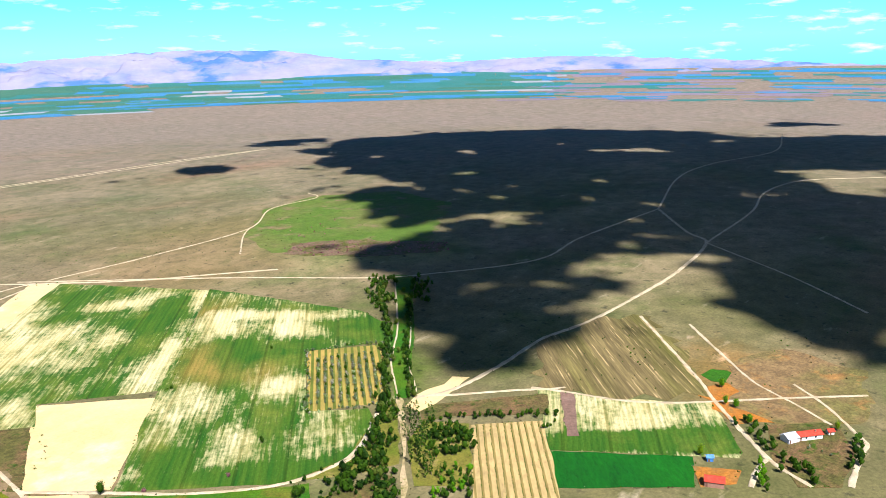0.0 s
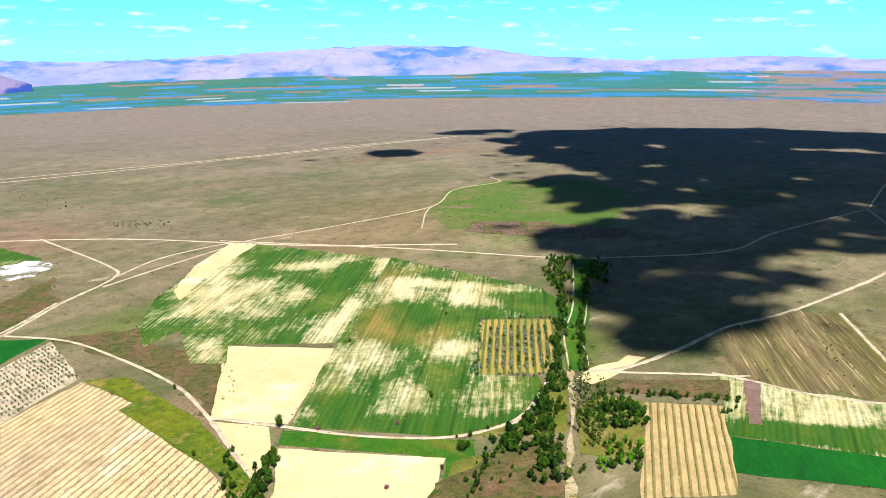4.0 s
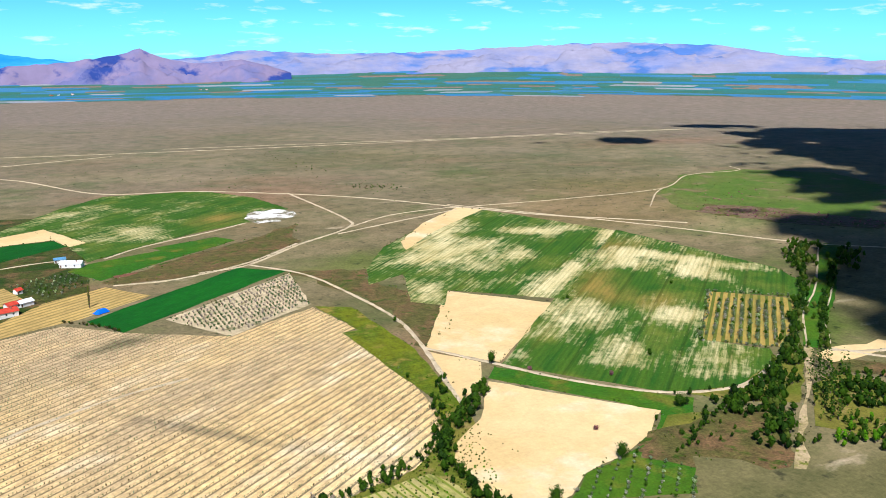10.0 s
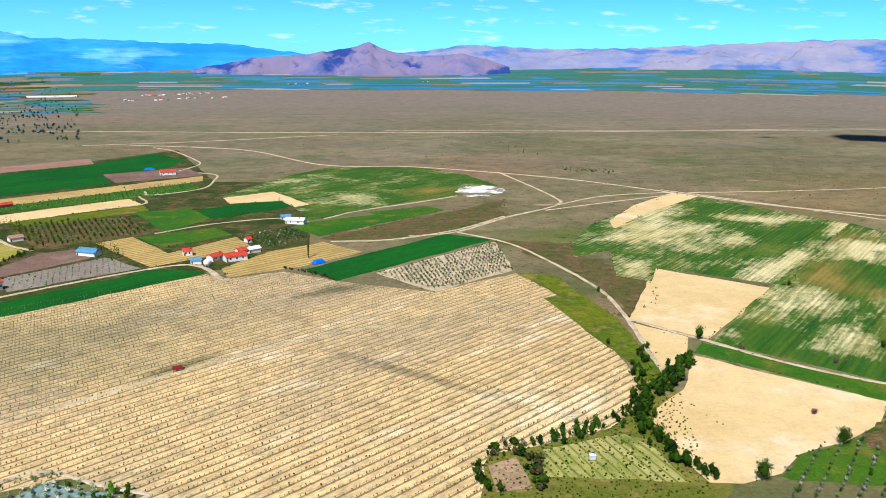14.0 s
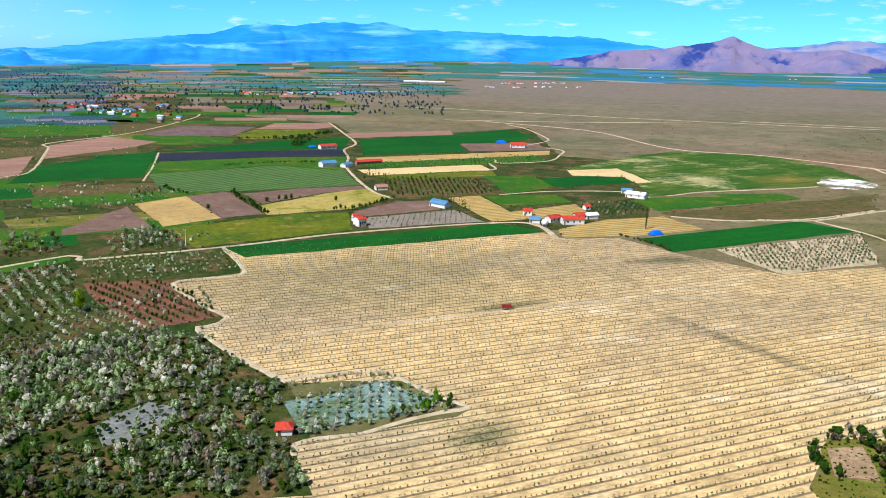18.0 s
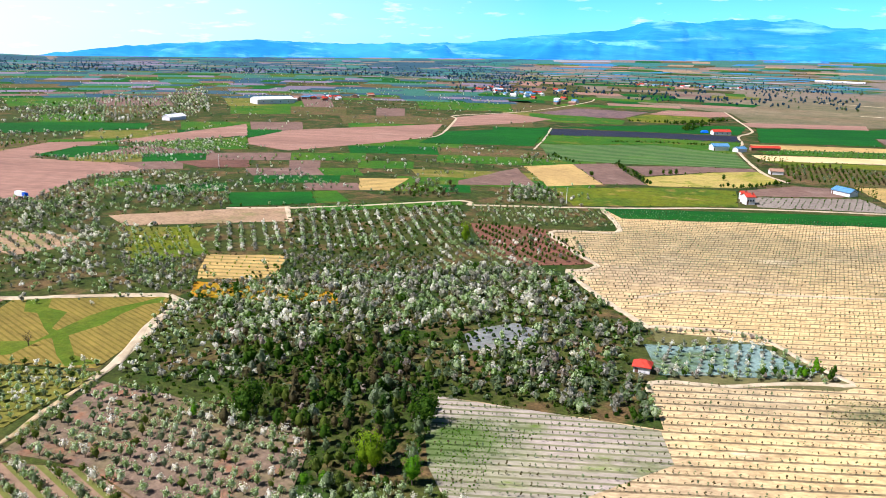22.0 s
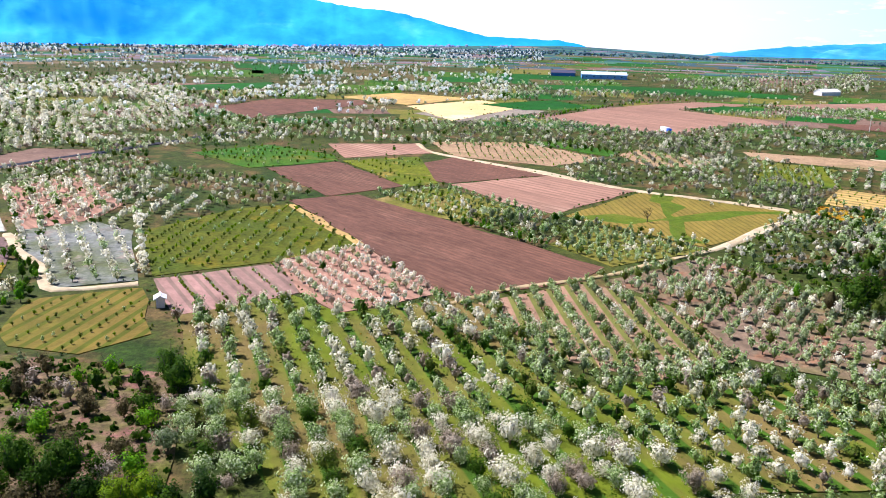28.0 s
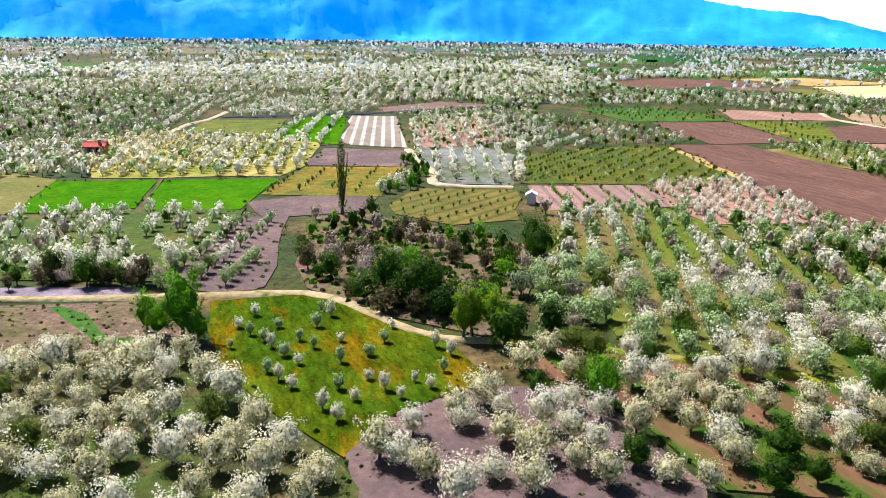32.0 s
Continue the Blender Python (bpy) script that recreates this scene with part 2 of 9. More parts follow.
def steppe_mat(name):
    """Dry steppe: wide drifts of olive, brown and pale grass, rusty bare ground, green hollows and specks of low shrubs."""
    m, n, l, b = node_mat(name)
    tc = n.new("ShaderNodeTexCoord")
    v = tc.outputs["Object"]

    def shifted(dx, sx=1.0):
        s = n.new("ShaderNodeMapping")
        s.inputs["Location"].default_value = (dx, dx * 0.7, 0)
        s.inputs["Rotation"].default_value = (0, 0, radians(-20))
        s.inputs["Scale"].default_value = (sx, 1.0, 1.0)
        l.new(v, s.inputs["Vector"])
        return s.outputs["Vector"]

    col = mixed(n, l, noise_fac(n, l, v, 0.0016, 5.0, 0.38, 0.62), (0.118, 0.112, 0.042), (0.178, 0.136, 0.083))
    col = mixed(n, l, noise_fac(n, l, shifted(900, 0.5), 0.007, 9.0, 0.46, 0.74, 0.66), col, (0.255, 0.205, 0.118))
    col = mixed(n, l, noise_fac(n, l, shifted(400), 0.010, 8.0, 0.52, 0.70, 0.62), col, (0.07, 0.098, 0.022))
    col = mixed(n, l, noise_fac(n, l, shifted(2500, 0.6), 0.004, 7.0, 0.56, 0.72), col, (0.215, 0.128, 0.07))
    col = mixed(n, l, noise_fac(n, l, shifted(70), 0.11, 4.0, 0.60, 0.70, 0.6), col, (0.055, 0.053, 0.026))
    col = mixed(n, l, noise_fac(n, l, shifted(30, 0.4), 0.06, 5.0, 0.63, 0.74, 0.6), col, (0.34, 0.28, 0.19))
    # distance haze painted into the ground colour: pinker farther from the origin
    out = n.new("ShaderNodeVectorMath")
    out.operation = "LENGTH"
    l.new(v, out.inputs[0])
    hazed_range = n.new("ShaderNodeMath")
    hazed_range.operation = "MULTIPLY_ADD"
    l.new(noise_fac(n, l, shifted(1300), 0.003, 6.0, 0.2, 0.8), hazed_range.inputs[0])
    hazed_range.inputs[1].default_value = 900.0
    l.new(out.outputs["Value"], hazed_range.inputs[2])
    # how much of the painted haze is mixed in, growing with distance
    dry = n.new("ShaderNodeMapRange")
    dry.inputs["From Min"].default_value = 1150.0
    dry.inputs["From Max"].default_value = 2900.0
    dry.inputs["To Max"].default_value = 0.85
    l.new(hazed_range.outputs[0], dry.inputs["Value"])
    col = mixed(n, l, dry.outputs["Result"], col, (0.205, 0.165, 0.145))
    tuft = noise_fac(n, l, shifted(55), 0.045, 8.0, 0.34, 0.66, 0.72)
    col = mixed(n, l, 1.0, col, mixed(n, l, tuft, (0.68, 0.74, 0.62), (1.28, 1.22, 1.2)), "MULTIPLY")
    g = noise_fac(n, l, v, 0.5, 6.0, 0.25, 0.75, 0.72)
    col = mixed(n, l, 1.0, col, mixed(n, l, g, (0.55, 0.57, 0.5), (1.3, 1.28, 1.25)), "MULTIPLY")
    l.new(col, b.inputs["Base Color"])
    return m


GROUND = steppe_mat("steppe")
ORCHARD_SOIL = soil_mat("orchard_soil", (0.055, 0.065, 0.02), (0.026, 0.048, 0.009), (0.125, 0.088, 0.045), 0.035, 0.06, 1.0, grain=0.7, speckle=0.65, third_cover=(0.5, 0.62))
CREAM = soil_mat("cream_soil", (0.60, 0.465, 0.275), (0.54, 0.41, 0.23), (0.64, 0.53, 0.36), 0.012, 0.02, fine=0.5, grain=0.14, speckle=0.12)
GREEN = soil_mat("lush_green", (0.011, 0.066, 0.008), (0.017, 0.088, 0.009), None, 0.02, fine=0.6, grain=0.35, streak=3.0, angle=40)
BRIGHT = soil_mat("bright_green", (0.058, 0.15, 0.001), (0.07, 0.16, 0.001), (0.09, 0.16, 0.002), 0.03, 0.1, 0.9, grain=0.35, speckle=0.3)
MIDGREEN = soil_mat("meadow_green", (0.038, 0.105, 0.013), (0.065, 0.12, 0.02), (0.12, 0.13, 0.035), 0.02, 0.05, grain=0.5)
OLIVE = soil_mat("olive_meadow", (0.125, 0.14, 0.025), (0.065, 0.105, 0.015), (0.23, 0.185, 0.065), 0.03, 0.06, grain=0.5, speckle=0.45)
BROWN = soil_mat("brown_tilth", (0.15, 0.083, 0.06), (0.125, 0.07, 0.052), (0.165, 0.098, 0.072), 0.02, 0.05, fine=0.6, grain=0.45, speckle=0.32, angle=32, streak=3.0, rows=1.7, row_colour=(0.118, 0.066, 0.05), row_width=0.45)
PINK = soil_mat("pink_tilth", (0.31, 0.195, 0.15), (0.24, 0.15, 0.115), (0.36, 0.25, 0.19), 0.02, 0.05, fine=0.5, grain=0.3, speckle=0.25, angle=34, streak=5.0, rows=3.4, row_colour=(0.23, 0.145, 0.11), row_width=0.4)
TAN = soil_mat("tan_stubble", (0.42, 0.31, 0.15), (0.36, 0.26, 0.13), None, 0.02, fine=0.6, grain=0.25)
DARK = soil_mat("dark_tilth", (0.02, 0.025, 0.035), (0.03, 0.03, 0.04), None, 0.03)
SCRUB = soil_mat("scrub", (0.09, 0.085, 0.034), (0.15, 0.098, 0.056), (0.045, 0.08, 0.015), 0.05, 0.1, 0.9, grain=0.6, speckle=0.55)
GREY = soil_mat("grey_tilth", (0.25, 0.22, 0.18), (0.2, 0.17, 0.14), None, 0.02)
SALT = soil_mat("salt_pan", (0.16, 0.145, 0.09), (0.78, 0.76, 0.7), None, 0.05, cover=(0.44, 0.53))
RED = soil_mat("red_soil", (0.17, 0.085, 0.06), (0.12, 0.075, 0.045), None, 0.05)
ROAD = soil_mat("road_dust", (0.47, 0.40, 0.29), (0.38, 0.32, 0.22), None, 0.1, fine=0.7, grain=0.15)
# hills: haze is painted in as lilac-blue, cloud shade as dark blue patches
HILL = soil_mat("haze_painted_hill", (0.24, 0.235, 0.30), (0.18, 0.20, 0.31), (0.08, 0.14, 0.31), 0.003, 0.0026, 0.02, third_cover=(0.53, 0.62), grain=0.08, speckle=0.1, tall=4.0)
HILL_NEAR = soil_mat("shade_painted_hill", (0.19, 0.165, 0.24), (0.13, 0.135, 0.24), (0.03, 0.05, 0.17), 0.004, 0.003, 0.02, third_cover=(0.54, 0.6), grain=0.08, speckle=0.1)
# mountains: the air's blue is painted in, and an added glow lifts it
PEAK = distant(soil_mat("haze_painted_mountain", (0.04, 0.135, 0.36), (0.06, 0.18, 0.43), (0.14, 0.29, 0.5), 0.0025, 0.0035, 0.02, grain=0.06, speckle=0.12, streak=2.0, tall=5.0, third_cover=(0.54, 0.7)), 0.8)
PEAK_NEAR = distant(soil_mat("haze_painted_slope", (0.03, 0.155, 0.46), (0.06, 0.23, 0.54), (0.12, 0.33, 0.58), 0.0016, 0.003, 0.02, grain=0.05, speckle=0.06, streak=2.0, tall=2.0, third_cover=(0.58, 0.85)), 0.85)
BARK = plain_mat("bark", (0.10, 0.075, 0.055), 0.95)
WHITE_BLOOM = leaf_mat("white_blossom", [(0.12, 0.145, 0.04), (0.50, 0.50, 0.32), (0.82, 0.79, 0.66), (0.92, 0.90, 0.81)], [0.2, 0.18, 0.28, 0.34])
GREEN_BLOOM = leaf_mat("greenish_blossom", [(0.065, 0.125, 0.025), (0.26, 0.36, 0.13), (0.55, 0.62, 0.39), (0.82, 0.84, 0.69)], [0.25, 0.27, 0.26, 0.22])
PINK_BLOOM = leaf_mat("greyish_pink_blossom", [(0.16, 0.13, 0.085), (0.34, 0.29, 0.22), (0.51, 0.45, 0.38), (0.66, 0.60, 0.52)], [0.28, 0.28, 0.28, 0.16])
LEAF = leaf_mat("green_leaf", [(0.03, 0.07, 0.010), (0.055, 0.115, 0.016), (0.10, 0.17, 0.03)], [0.35, 0.4, 0.25])
FRESH = leaf_mat("fresh_leaf", [(0.06, 0.165, 0.012), (0.125, 0.28, 0.02), (0.22, 0.40, 0.045)], [0.3, 0.4, 0.3])
GREYLEAF = leaf_mat("grey_leaf", [(0.07, 0.105, 0.035), (0.17, 0.22, 0.11), (0.34, 0.38, 0.26)], [0.28, 0.4, 0.32])
STEPPE_GREEN = soil_mat("green_steppe", (0.085, 0.13, 0.035), (0.12, 0.135, 0.05), (0.17, 0.14, 0.08), 0.01, 0.03, 0.5)
OLIVEDRY = soil_mat("dry_olive_grass", (0.15, 0.14, 0.045), (0.10, 0.12, 0.03), (0.24, 0.19, 0.09), 0.03, 0.07, 0.8)
BROWNGREY = soil_mat("grey_brown_tilth", (0.17, 0.115, 0.09), (0.14, 0.095, 0.075), (0.21, 0.15, 0.12), 0.02, 0.05, 0.6, grain=0.25)
TANGREEN = soil_mat("pale_dry_meadow", (0.38, 0.31, 0.13), (0.22, 0.22, 0.06), (0.13, 0.16, 0.03), 0.02, 0.05, 0.7)
LILAC = soil_mat("purple_brown_tilth", (0.155, 0.11, 0.10), (0.11, 0.08, 0.075), (0.20, 0.14, 0.12), 0.04, 0.1, 1.2, grain=0.35, speckle=0.25)
LILACPALE = soil_mat("lilac_gravel", (0.27, 0.22, 0.25), (0.20, 0.165, 0.19), None, 0.08, fine=1.5)
BLUEGREY = soil_mat("wet_blue_grey_soil", (0.19, 0.20, 0.185), (0.10, 0.115, 0.06), (0.24, 0.21, 0.18), 0.04, 0.1, 0.9, grain=0.45, speckle=0.4)
TANPINK = soil_mat("tan_pink_soil", (0.33, 0.24, 0.16), (0.28, 0.20, 0.13), (0.22, 0.19, 0.10), 0.02, 0.05, 0.7)
ORANGE = soil_mat("orange_grass", (0.36, 0.19, 0.03), (0.26, 0.20, 0.03), (0.14, 0.13, 0.03), 0.04, 0.09, 0.8)
SWATH = soil_mat("green_swath", (0.075, 0.11, 0.018), (0.11, 0.13, 0.03), None, 0.05, fine=0.8, grain=0.25)
PINKGREY = soil_mat("pink_grey_soil", (0.18, 0.135, 0.10), (0.13, 0.115, 0.06), (0.23, 0.13, 0.085), 0.04, 0.09, 0.9, grain=0.45, speckle=0.4)
OLIVEGREEN = soil_mat("green_orchard_floor", (0.088, 0.098, 0.012), (0.062, 0.085, 0.010), (0.13, 0.115, 0.02), 0.03, 0.09, 1.0, grain=0.5, speckle=0.4)
YELLOW = soil_mat("yellow_flowers", (0.21, 0.15, 0.025), (0.115, 0.12, 0.022), (0.07, 0.10, 0.015), 0.05, 0.12, 0.9, grain=0.5, speckle=0.45)
FLOWER = soil_mat("flowery_meadow", (0.046, 0.083, 0.001), (0.085, 0.105, 0.003), (0.24, 0.13, 0.012), 0.06, 0.2, 1.9, angle=38, streak=2.5, third_cover=(0.5, 0.7), grain=0.65, speckle=0.6)
for grass in (BRIGHT, FLOWER):
    # growing crops and grass have no gloss as a whole
    next(q for q in grass.node_tree.nodes if q.type == "BSDF_PRINCIPLED").inputs["Specular IOR Level"].default_value = 0.0
SCRUBPINK = soil_mat("pinkish_scrub", (0.16, 0.115, 0.08), (0.085, 0.09, 0.028), (0.19, 0.105, 0.088), 0.06, 0.16, 1.4, grain=0.6, speckle=0.5)
REDORANGE = soil_mat("orange_red_soil", (0.33, 0.15, 0.055), (0.26, 0.14, 0.06), (0.18, 0.13, 0.06), 0.03, 0.06, 0.7)

LANE = soil_mat("grassy_lane", (0.22, 0.22, 0.05), (0.12, 0.17, 0.03), (0.35, 0.27, 0.15), 0.1, 0.2, 1.0)
# far fields with distance haze painted into their teal, green and blue colours
FAR_TEAL = soil_mat("hazed_teal_field", (0.05, 0.15, 0.135), (0.065, 0.16, 0.15), None, 0.004)
FAR_GREEN = soil_mat("hazed_green_field", (0.055, 0.135, 0.10), (0.07, 0.145, 0.105), None, 0.004)
FAR_BLUE = soil_mat("hazed_blue_field", (0.06, 0.17, 0.29), (0.08, 0.19, 0.31), None, 0.004)
FAR_DEEP = soil_mat("hazed_deep_blue_field", (0.035, 0.075, 0.095), (0.05, 0.09, 0.105), None, 0.006)
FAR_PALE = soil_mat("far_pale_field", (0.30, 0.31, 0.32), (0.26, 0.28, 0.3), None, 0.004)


def wheat(name, angle, dry_share=0.0, patches=(), ochre=()):
    """Wheat that thins to dry cream soil in patches, frayed into streaks along the drill rows. patches: x, y, half length, half width, turn, and how dry (+) or lush (-)."""
    m, n, l, b = node_mat(name)
    tc = n.new("ShaderNodeTexCoord")
    turn = n.new("ShaderNodeMapping")
    turn.inputs["Rotation"].default_value = (0, 0, radians(-angle))
    l.new(tc.outputs["Object"], turn.inputs["Vector"])

    def layer(streak, scale, lo, hi, detail=7.0):
        s = n.new("ShaderNodeMapping")
        s.inputs["Scale"].default_value = (1.0 / streak, 1.0, 1.0)
        l.new(turn.outputs["Vector"], s.inputs["Vector"])
        return noise_fac(n, l, s.outputs["Vector"], scale, detail, lo, hi, 0.65)

    def weighed(total, value, weight, start=0.0):
        a = n.new("ShaderNodeMath")
        a.operation = "MULTIPLY_ADD"
        l.new(value, a.inputs[0])
        a.inputs[1].default_value = weight
        if total is None:
            a.inputs[2].default_value = start
        else:
            l.new(total, a.inputs[2])
        return a.outputs[0]

    def blot(x, y, rx, ry, rot):
        s = n.new("ShaderNodeMapping")
        s.vector_type = "TEXTURE"
        s.inputs["Location"].default_value = (x, y, 0)
        s.inputs["Rotation"].default_value = (0, 0, radians(rot))
        s.inputs["Scale"].default_value = (rx, ry, 10.0)
        l.new(tc.outputs["Object"], s.inputs["Vector"])
        d = n.new("ShaderNodeVectorMath")
        d.operation = "LENGTH"
        l.new(s.outputs["Vector"], d.inputs[0])
        r = n.new("ShaderNodeMapRange")
        r.inputs["From Min"].default_value = 1.5
        r.inputs["From Max"].default_value = 0.1
        l.new(d.outputs["Value"], r.inputs["Value"])
        return r.outputs["Result"]

    total = weighed(None, layer(1.3, 0.028, 0.25, 0.75), 0.75, dry_share - 0.52)
    total = weighed(total, layer(14.0, 0.5, 0.25, 0.75), 0.62)
    total = weighed(total, layer(1.0, 0.22, 0.25, 0.75), 0.32, 0.0)
    for x, y, rx, ry, rot, k in patches:
        total = weighed(total, blot(x, y, rx, ry, rot), k)
    r = n.new("ShaderNodeMapRange")
    r.inputs["From Min"].default_value = 0.18
    r.inputs["From Max"].default_value = 0.62
    l.new(total, r.inputs["Value"])
    green = mixed(n, l, layer(10.0, 0.2, 0.35, 0.65), (0.020, 0.085, 0.005), (0.06, 0.125, 0.008))
    green = mixed(n, l, layer(1.5, 0.03, 0.5, 0.7), green, (0.13, 0.16, 0.02))
    rust = None
    for x, y, rx, ry in ochre:
        rust = weighed(rust, blot(x, y, rx, ry, 40.0), 0.75)
    if rust:
        c = n.new("ShaderNodeMath")
        c.operation = "MULTIPLY"
        l.new(rust, c.inputs[0])
        l.new(layer(3.0, 0.06, 0.3, 0.6), c.inputs[1])
        green = mixed(n, l, c.outputs[0], green, (0.33, 0.21, 0.05))
    dry = mixed(n, l, layer(3.0, 0.05, 0.35, 0.65), (0.68, 0.58, 0.31), (0.47, 0.39, 0.16))
    col = mixed(n, l, r.outputs["Result"], green, dry)
    # drill rows and the sprayer's wheel lanes
    for space, width, tone in ((3.1, 0.5, (0.82, 0.86, 0.78)), (24.0, 0.02, (0.72, 0.72, 0.6))):
        w = n.new("ShaderNodeTexWave")
        w.wave_type, w.bands_direction = "BANDS", "Y"
        w.inputs["Scale"].default_value = 0.314159 / space
        w.inputs["Distortion"].default_value = 0.3
        w.inputs["Detail Scale"].default_value = 0.1
        l.new(turn.outputs["Vector"], w.inputs["Vector"])
        k = n.new("ShaderNodeMapRange")
        k.inputs["From Min"].default_value = 1.0 - width
        k.inputs["From Max"].default_value = 1.0 - width * 0.5
        l.new(w.outputs["Fac"], k.inputs["Value"])
        col = mixed(n, l, 1.0, col, mixed(n, l, k.outputs["Result"], (1.0, 1.0, 1.0), tone), "MULTIPLY")
    g = layer(2.0, 0.9, 0.25, 0.75)
    col = mixed(n, l, 1.0, col, mixed(n, l, g, (0.65, 0.65, 0.65), (1.18, 1.18, 1.18)), "MULTIPLY")
    l.new(col, b.inputs["Base Color"])
    return m


def stained(m, x, y, rx, ry, rot, colour, amount):
    """Tints a patch of a field, where soil or growth differ, with a frayed edge."""
    n, l, b = m.node_tree.nodes, m.node_tree.links, m.node_tree.nodes["Principled BSDF"]
    tc = n.new("ShaderNodeTexCoord")
    s = n.new("ShaderNodeMapping")
    s.vector_type = "TEXTURE"
    s.inputs["Location"].default_value = (x, y, 0)
    s.inputs["Rotation"].default_value = (0, 0, radians(rot))
    s.inputs["Scale"].default_value = (rx, ry, 10.0)
    l.new(tc.outputs["Object"], s.inputs["Vector"])
    d = n.new("ShaderNodeVectorMath")
    d.operation = "LENGTH"
    l.new(s.outputs["Vector"], d.inputs[0])
    fray = noise_fac(n, l, tc.outputs["Object"], 1.6 / min(rx, ry), 8.0, 0.2, 0.8, 0.68)
    a = n.new("ShaderNodeMath")
    a.operation = "MULTIPLY_ADD"
    l.new(fray, a.inputs[0])
    a.inputs[1].default_value = 0.9
    l.new(d.outputs["Value"], a.inputs[2])
    r = n.new("ShaderNodeMapRange")
    r.inputs["From Min"].default_value = 1.5
    r.inputs["From Max"].default_value = 0.75
    r.inputs["To Max"].default_value = amount
    l.new(a.outputs[0], r.inputs["Value"])
    old = b.inputs["Base Color"].links[0].from_socket
    l.new(mixed(n, l, r.outputs["Result"], old, colour, "MULTIPLY"), b.inputs["Base Color"])
    return m


def field_rows(name, angle, a, b, c):
    return soil_mat(name, a, b, c, 0.009, 0.025, 0.7, angle=angle, streak=1.8, cover=(0.46, 0.6), third_cover=(0.56, 0.68), rows=4.0, row_colour=(0.24, 0.19, 0.115), row_width=0.16, grain=0.45, speckle=0.42)


def banded(name, angle, a, b, row, band, width=0.4, third=None):
    return soil_mat(name, a, b, third, 0.03, 0.07, 0.7, angle=angle, streak=2.0, rows=row, row_colour=band, row_width=width, grain=0.25)


CREAM_BLOOM = leaf_mat("cream_blossom", [(0.11, 0.125, 0.03), (0.44, 0.42, 0.21), (0.74, 0.71, 0.53), (0.88, 0.86, 0.74)], [0.22, 0.22, 0.28, 0.28])
BRIGHT_BLOOM = leaf_mat("pale_green_blossom", [(0.12, 0.22, 0.06), (0.40, 0.50, 0.28), (0.62, 0.66, 0.5)], [0.3, 0.4, 0.3])
SAGE = leaf_mat("sage_leaf", [(0.07, 0.11, 0.02), (0.13, 0.17, 0.04), (0.22, 0.25, 0.09)], [0.4, 0.4, 0.2])
DARKLEAF = leaf_mat("dark_leaf", [(0.014, 0.038, 0.006), (0.03, 0.07, 0.01), (0.055, 0.11, 0.018)], [0.4, 0.4, 0.2])
ASH_BLOOM = leaf_mat("ash_grey_blossom", [(0.08, 0.085, 0.045), (0.30, 0.295, 0.215), (0.62, 0.60, 0.51)], [0.3, 0.36, 0.34])
TWIG = leaf_mat("budding_twigs", [(0.06, 0.05, 0.025), (0.12, 0.105, 0.05), (0.21, 0.18, 0.10)], [0.4, 0.4, 0.2])
LIME = leaf_mat("lime_leaf", [(0.10, 0.17, 0.01), (0.19, 0.29, 0.02), (0.30, 0.39, 0.045)], [0.3, 0.4, 0.3])
PURPLE = leaf_mat("purple_blossom", [(0.17, 0.08, 0.085), (0.30, 0.15, 0.16), (0.42, 0.24, 0.25)], [0.35, 0.4, 0.25])
TREE_LABEL = {"white_blossom": "white blossoming", "greenish_blossom": "pale green budding", "greyish_pink_blossom": "greyish pink blossoming", "green_leaf": "green leafy",
              "fresh_leaf": "fresh green", "grey_leaf": "grey-green", "cream_blossom": "cream-white blossoming", "pale_green_blossom": "pale green blossoming", "sage_leaf": "sage green",
              "ash_grey_blossom": "ash-grey blossoming", "dark_leaf": "dark green", "budding_twigs": "brown budding", "lime_leaf": "yellow-green", "purple_blossom": "purple flowering"}


def tile_mat(name, c, rough=0.75):
    """A roof of tile or sheet courses with weathering."""
    m, n, l, b = node_mat(name, rough)
    tc = n.new("ShaderNodeTexCoord")
    w = n.new("ShaderNodeTexWave")
    w.wave_type, w.bands_direction = "BANDS", "X"
    w.inputs["Scale"].default_value = 0.9
    w.inputs["Distortion"].default_value = 0.4
    l.new(tc.outputs["Object"], w.inputs["Vector"])
    f = noise_fac(n, l, tc.outputs["Object"], 0.7, 6.0, 0.3, 0.7)
    col = mixed(n, l, f, tuple(x * 0.7 for x in c), tuple(min(0.95, x * 1.15) for x in c))
    col = mixed(n, l, 1.0, col, mixed(n, l, w.outputs["Fac"], (0.8, 0.8, 0.8), (1.05, 1.05, 1.05)), "MULTIPLY")
    l.new(col, b.inputs["Base Color"])
    return m


ROOF_RED = tile_mat("red_tiles", (0.50, 0.055, 0.03))
ROOF_TAN = tile_mat("old_tiles", (0.34, 0.20, 0.13))
ROOF_WHITE = tile_mat("white_sheet_roof", (0.78, 0.78, 0.78), 0.5)
ROOF_BLUE = tile_mat("blue_sheet_roof", (0.10, 0.25, 0.40), 0.5)
ROOF_PALEBLUE = tile_mat("pale_blue_roof", (0.55, 0.70, 0.85), 0.5)
ROOF_DARK = tile_mat("dark_sheet_roof", (0.08, 0.08, 0.13), 0.5)
WALL_WHITE = plain_mat("white_plaster", (0.68, 0.66, 0.61), 0.9, 0.12)
WALL_BRICK = plain_mat("bare_brick", (0.30, 0.16, 0.11), 0.95, 0.2)
WALL_BLUE = plain_mat("blue_sheet", (0.05, 0.16, 0.42), 0.6, 0.15)
WALL_PALEBLUE = plain_mat("pale_blue_wall", (0.16, 0.36, 0.68), 0.6, 0.1)
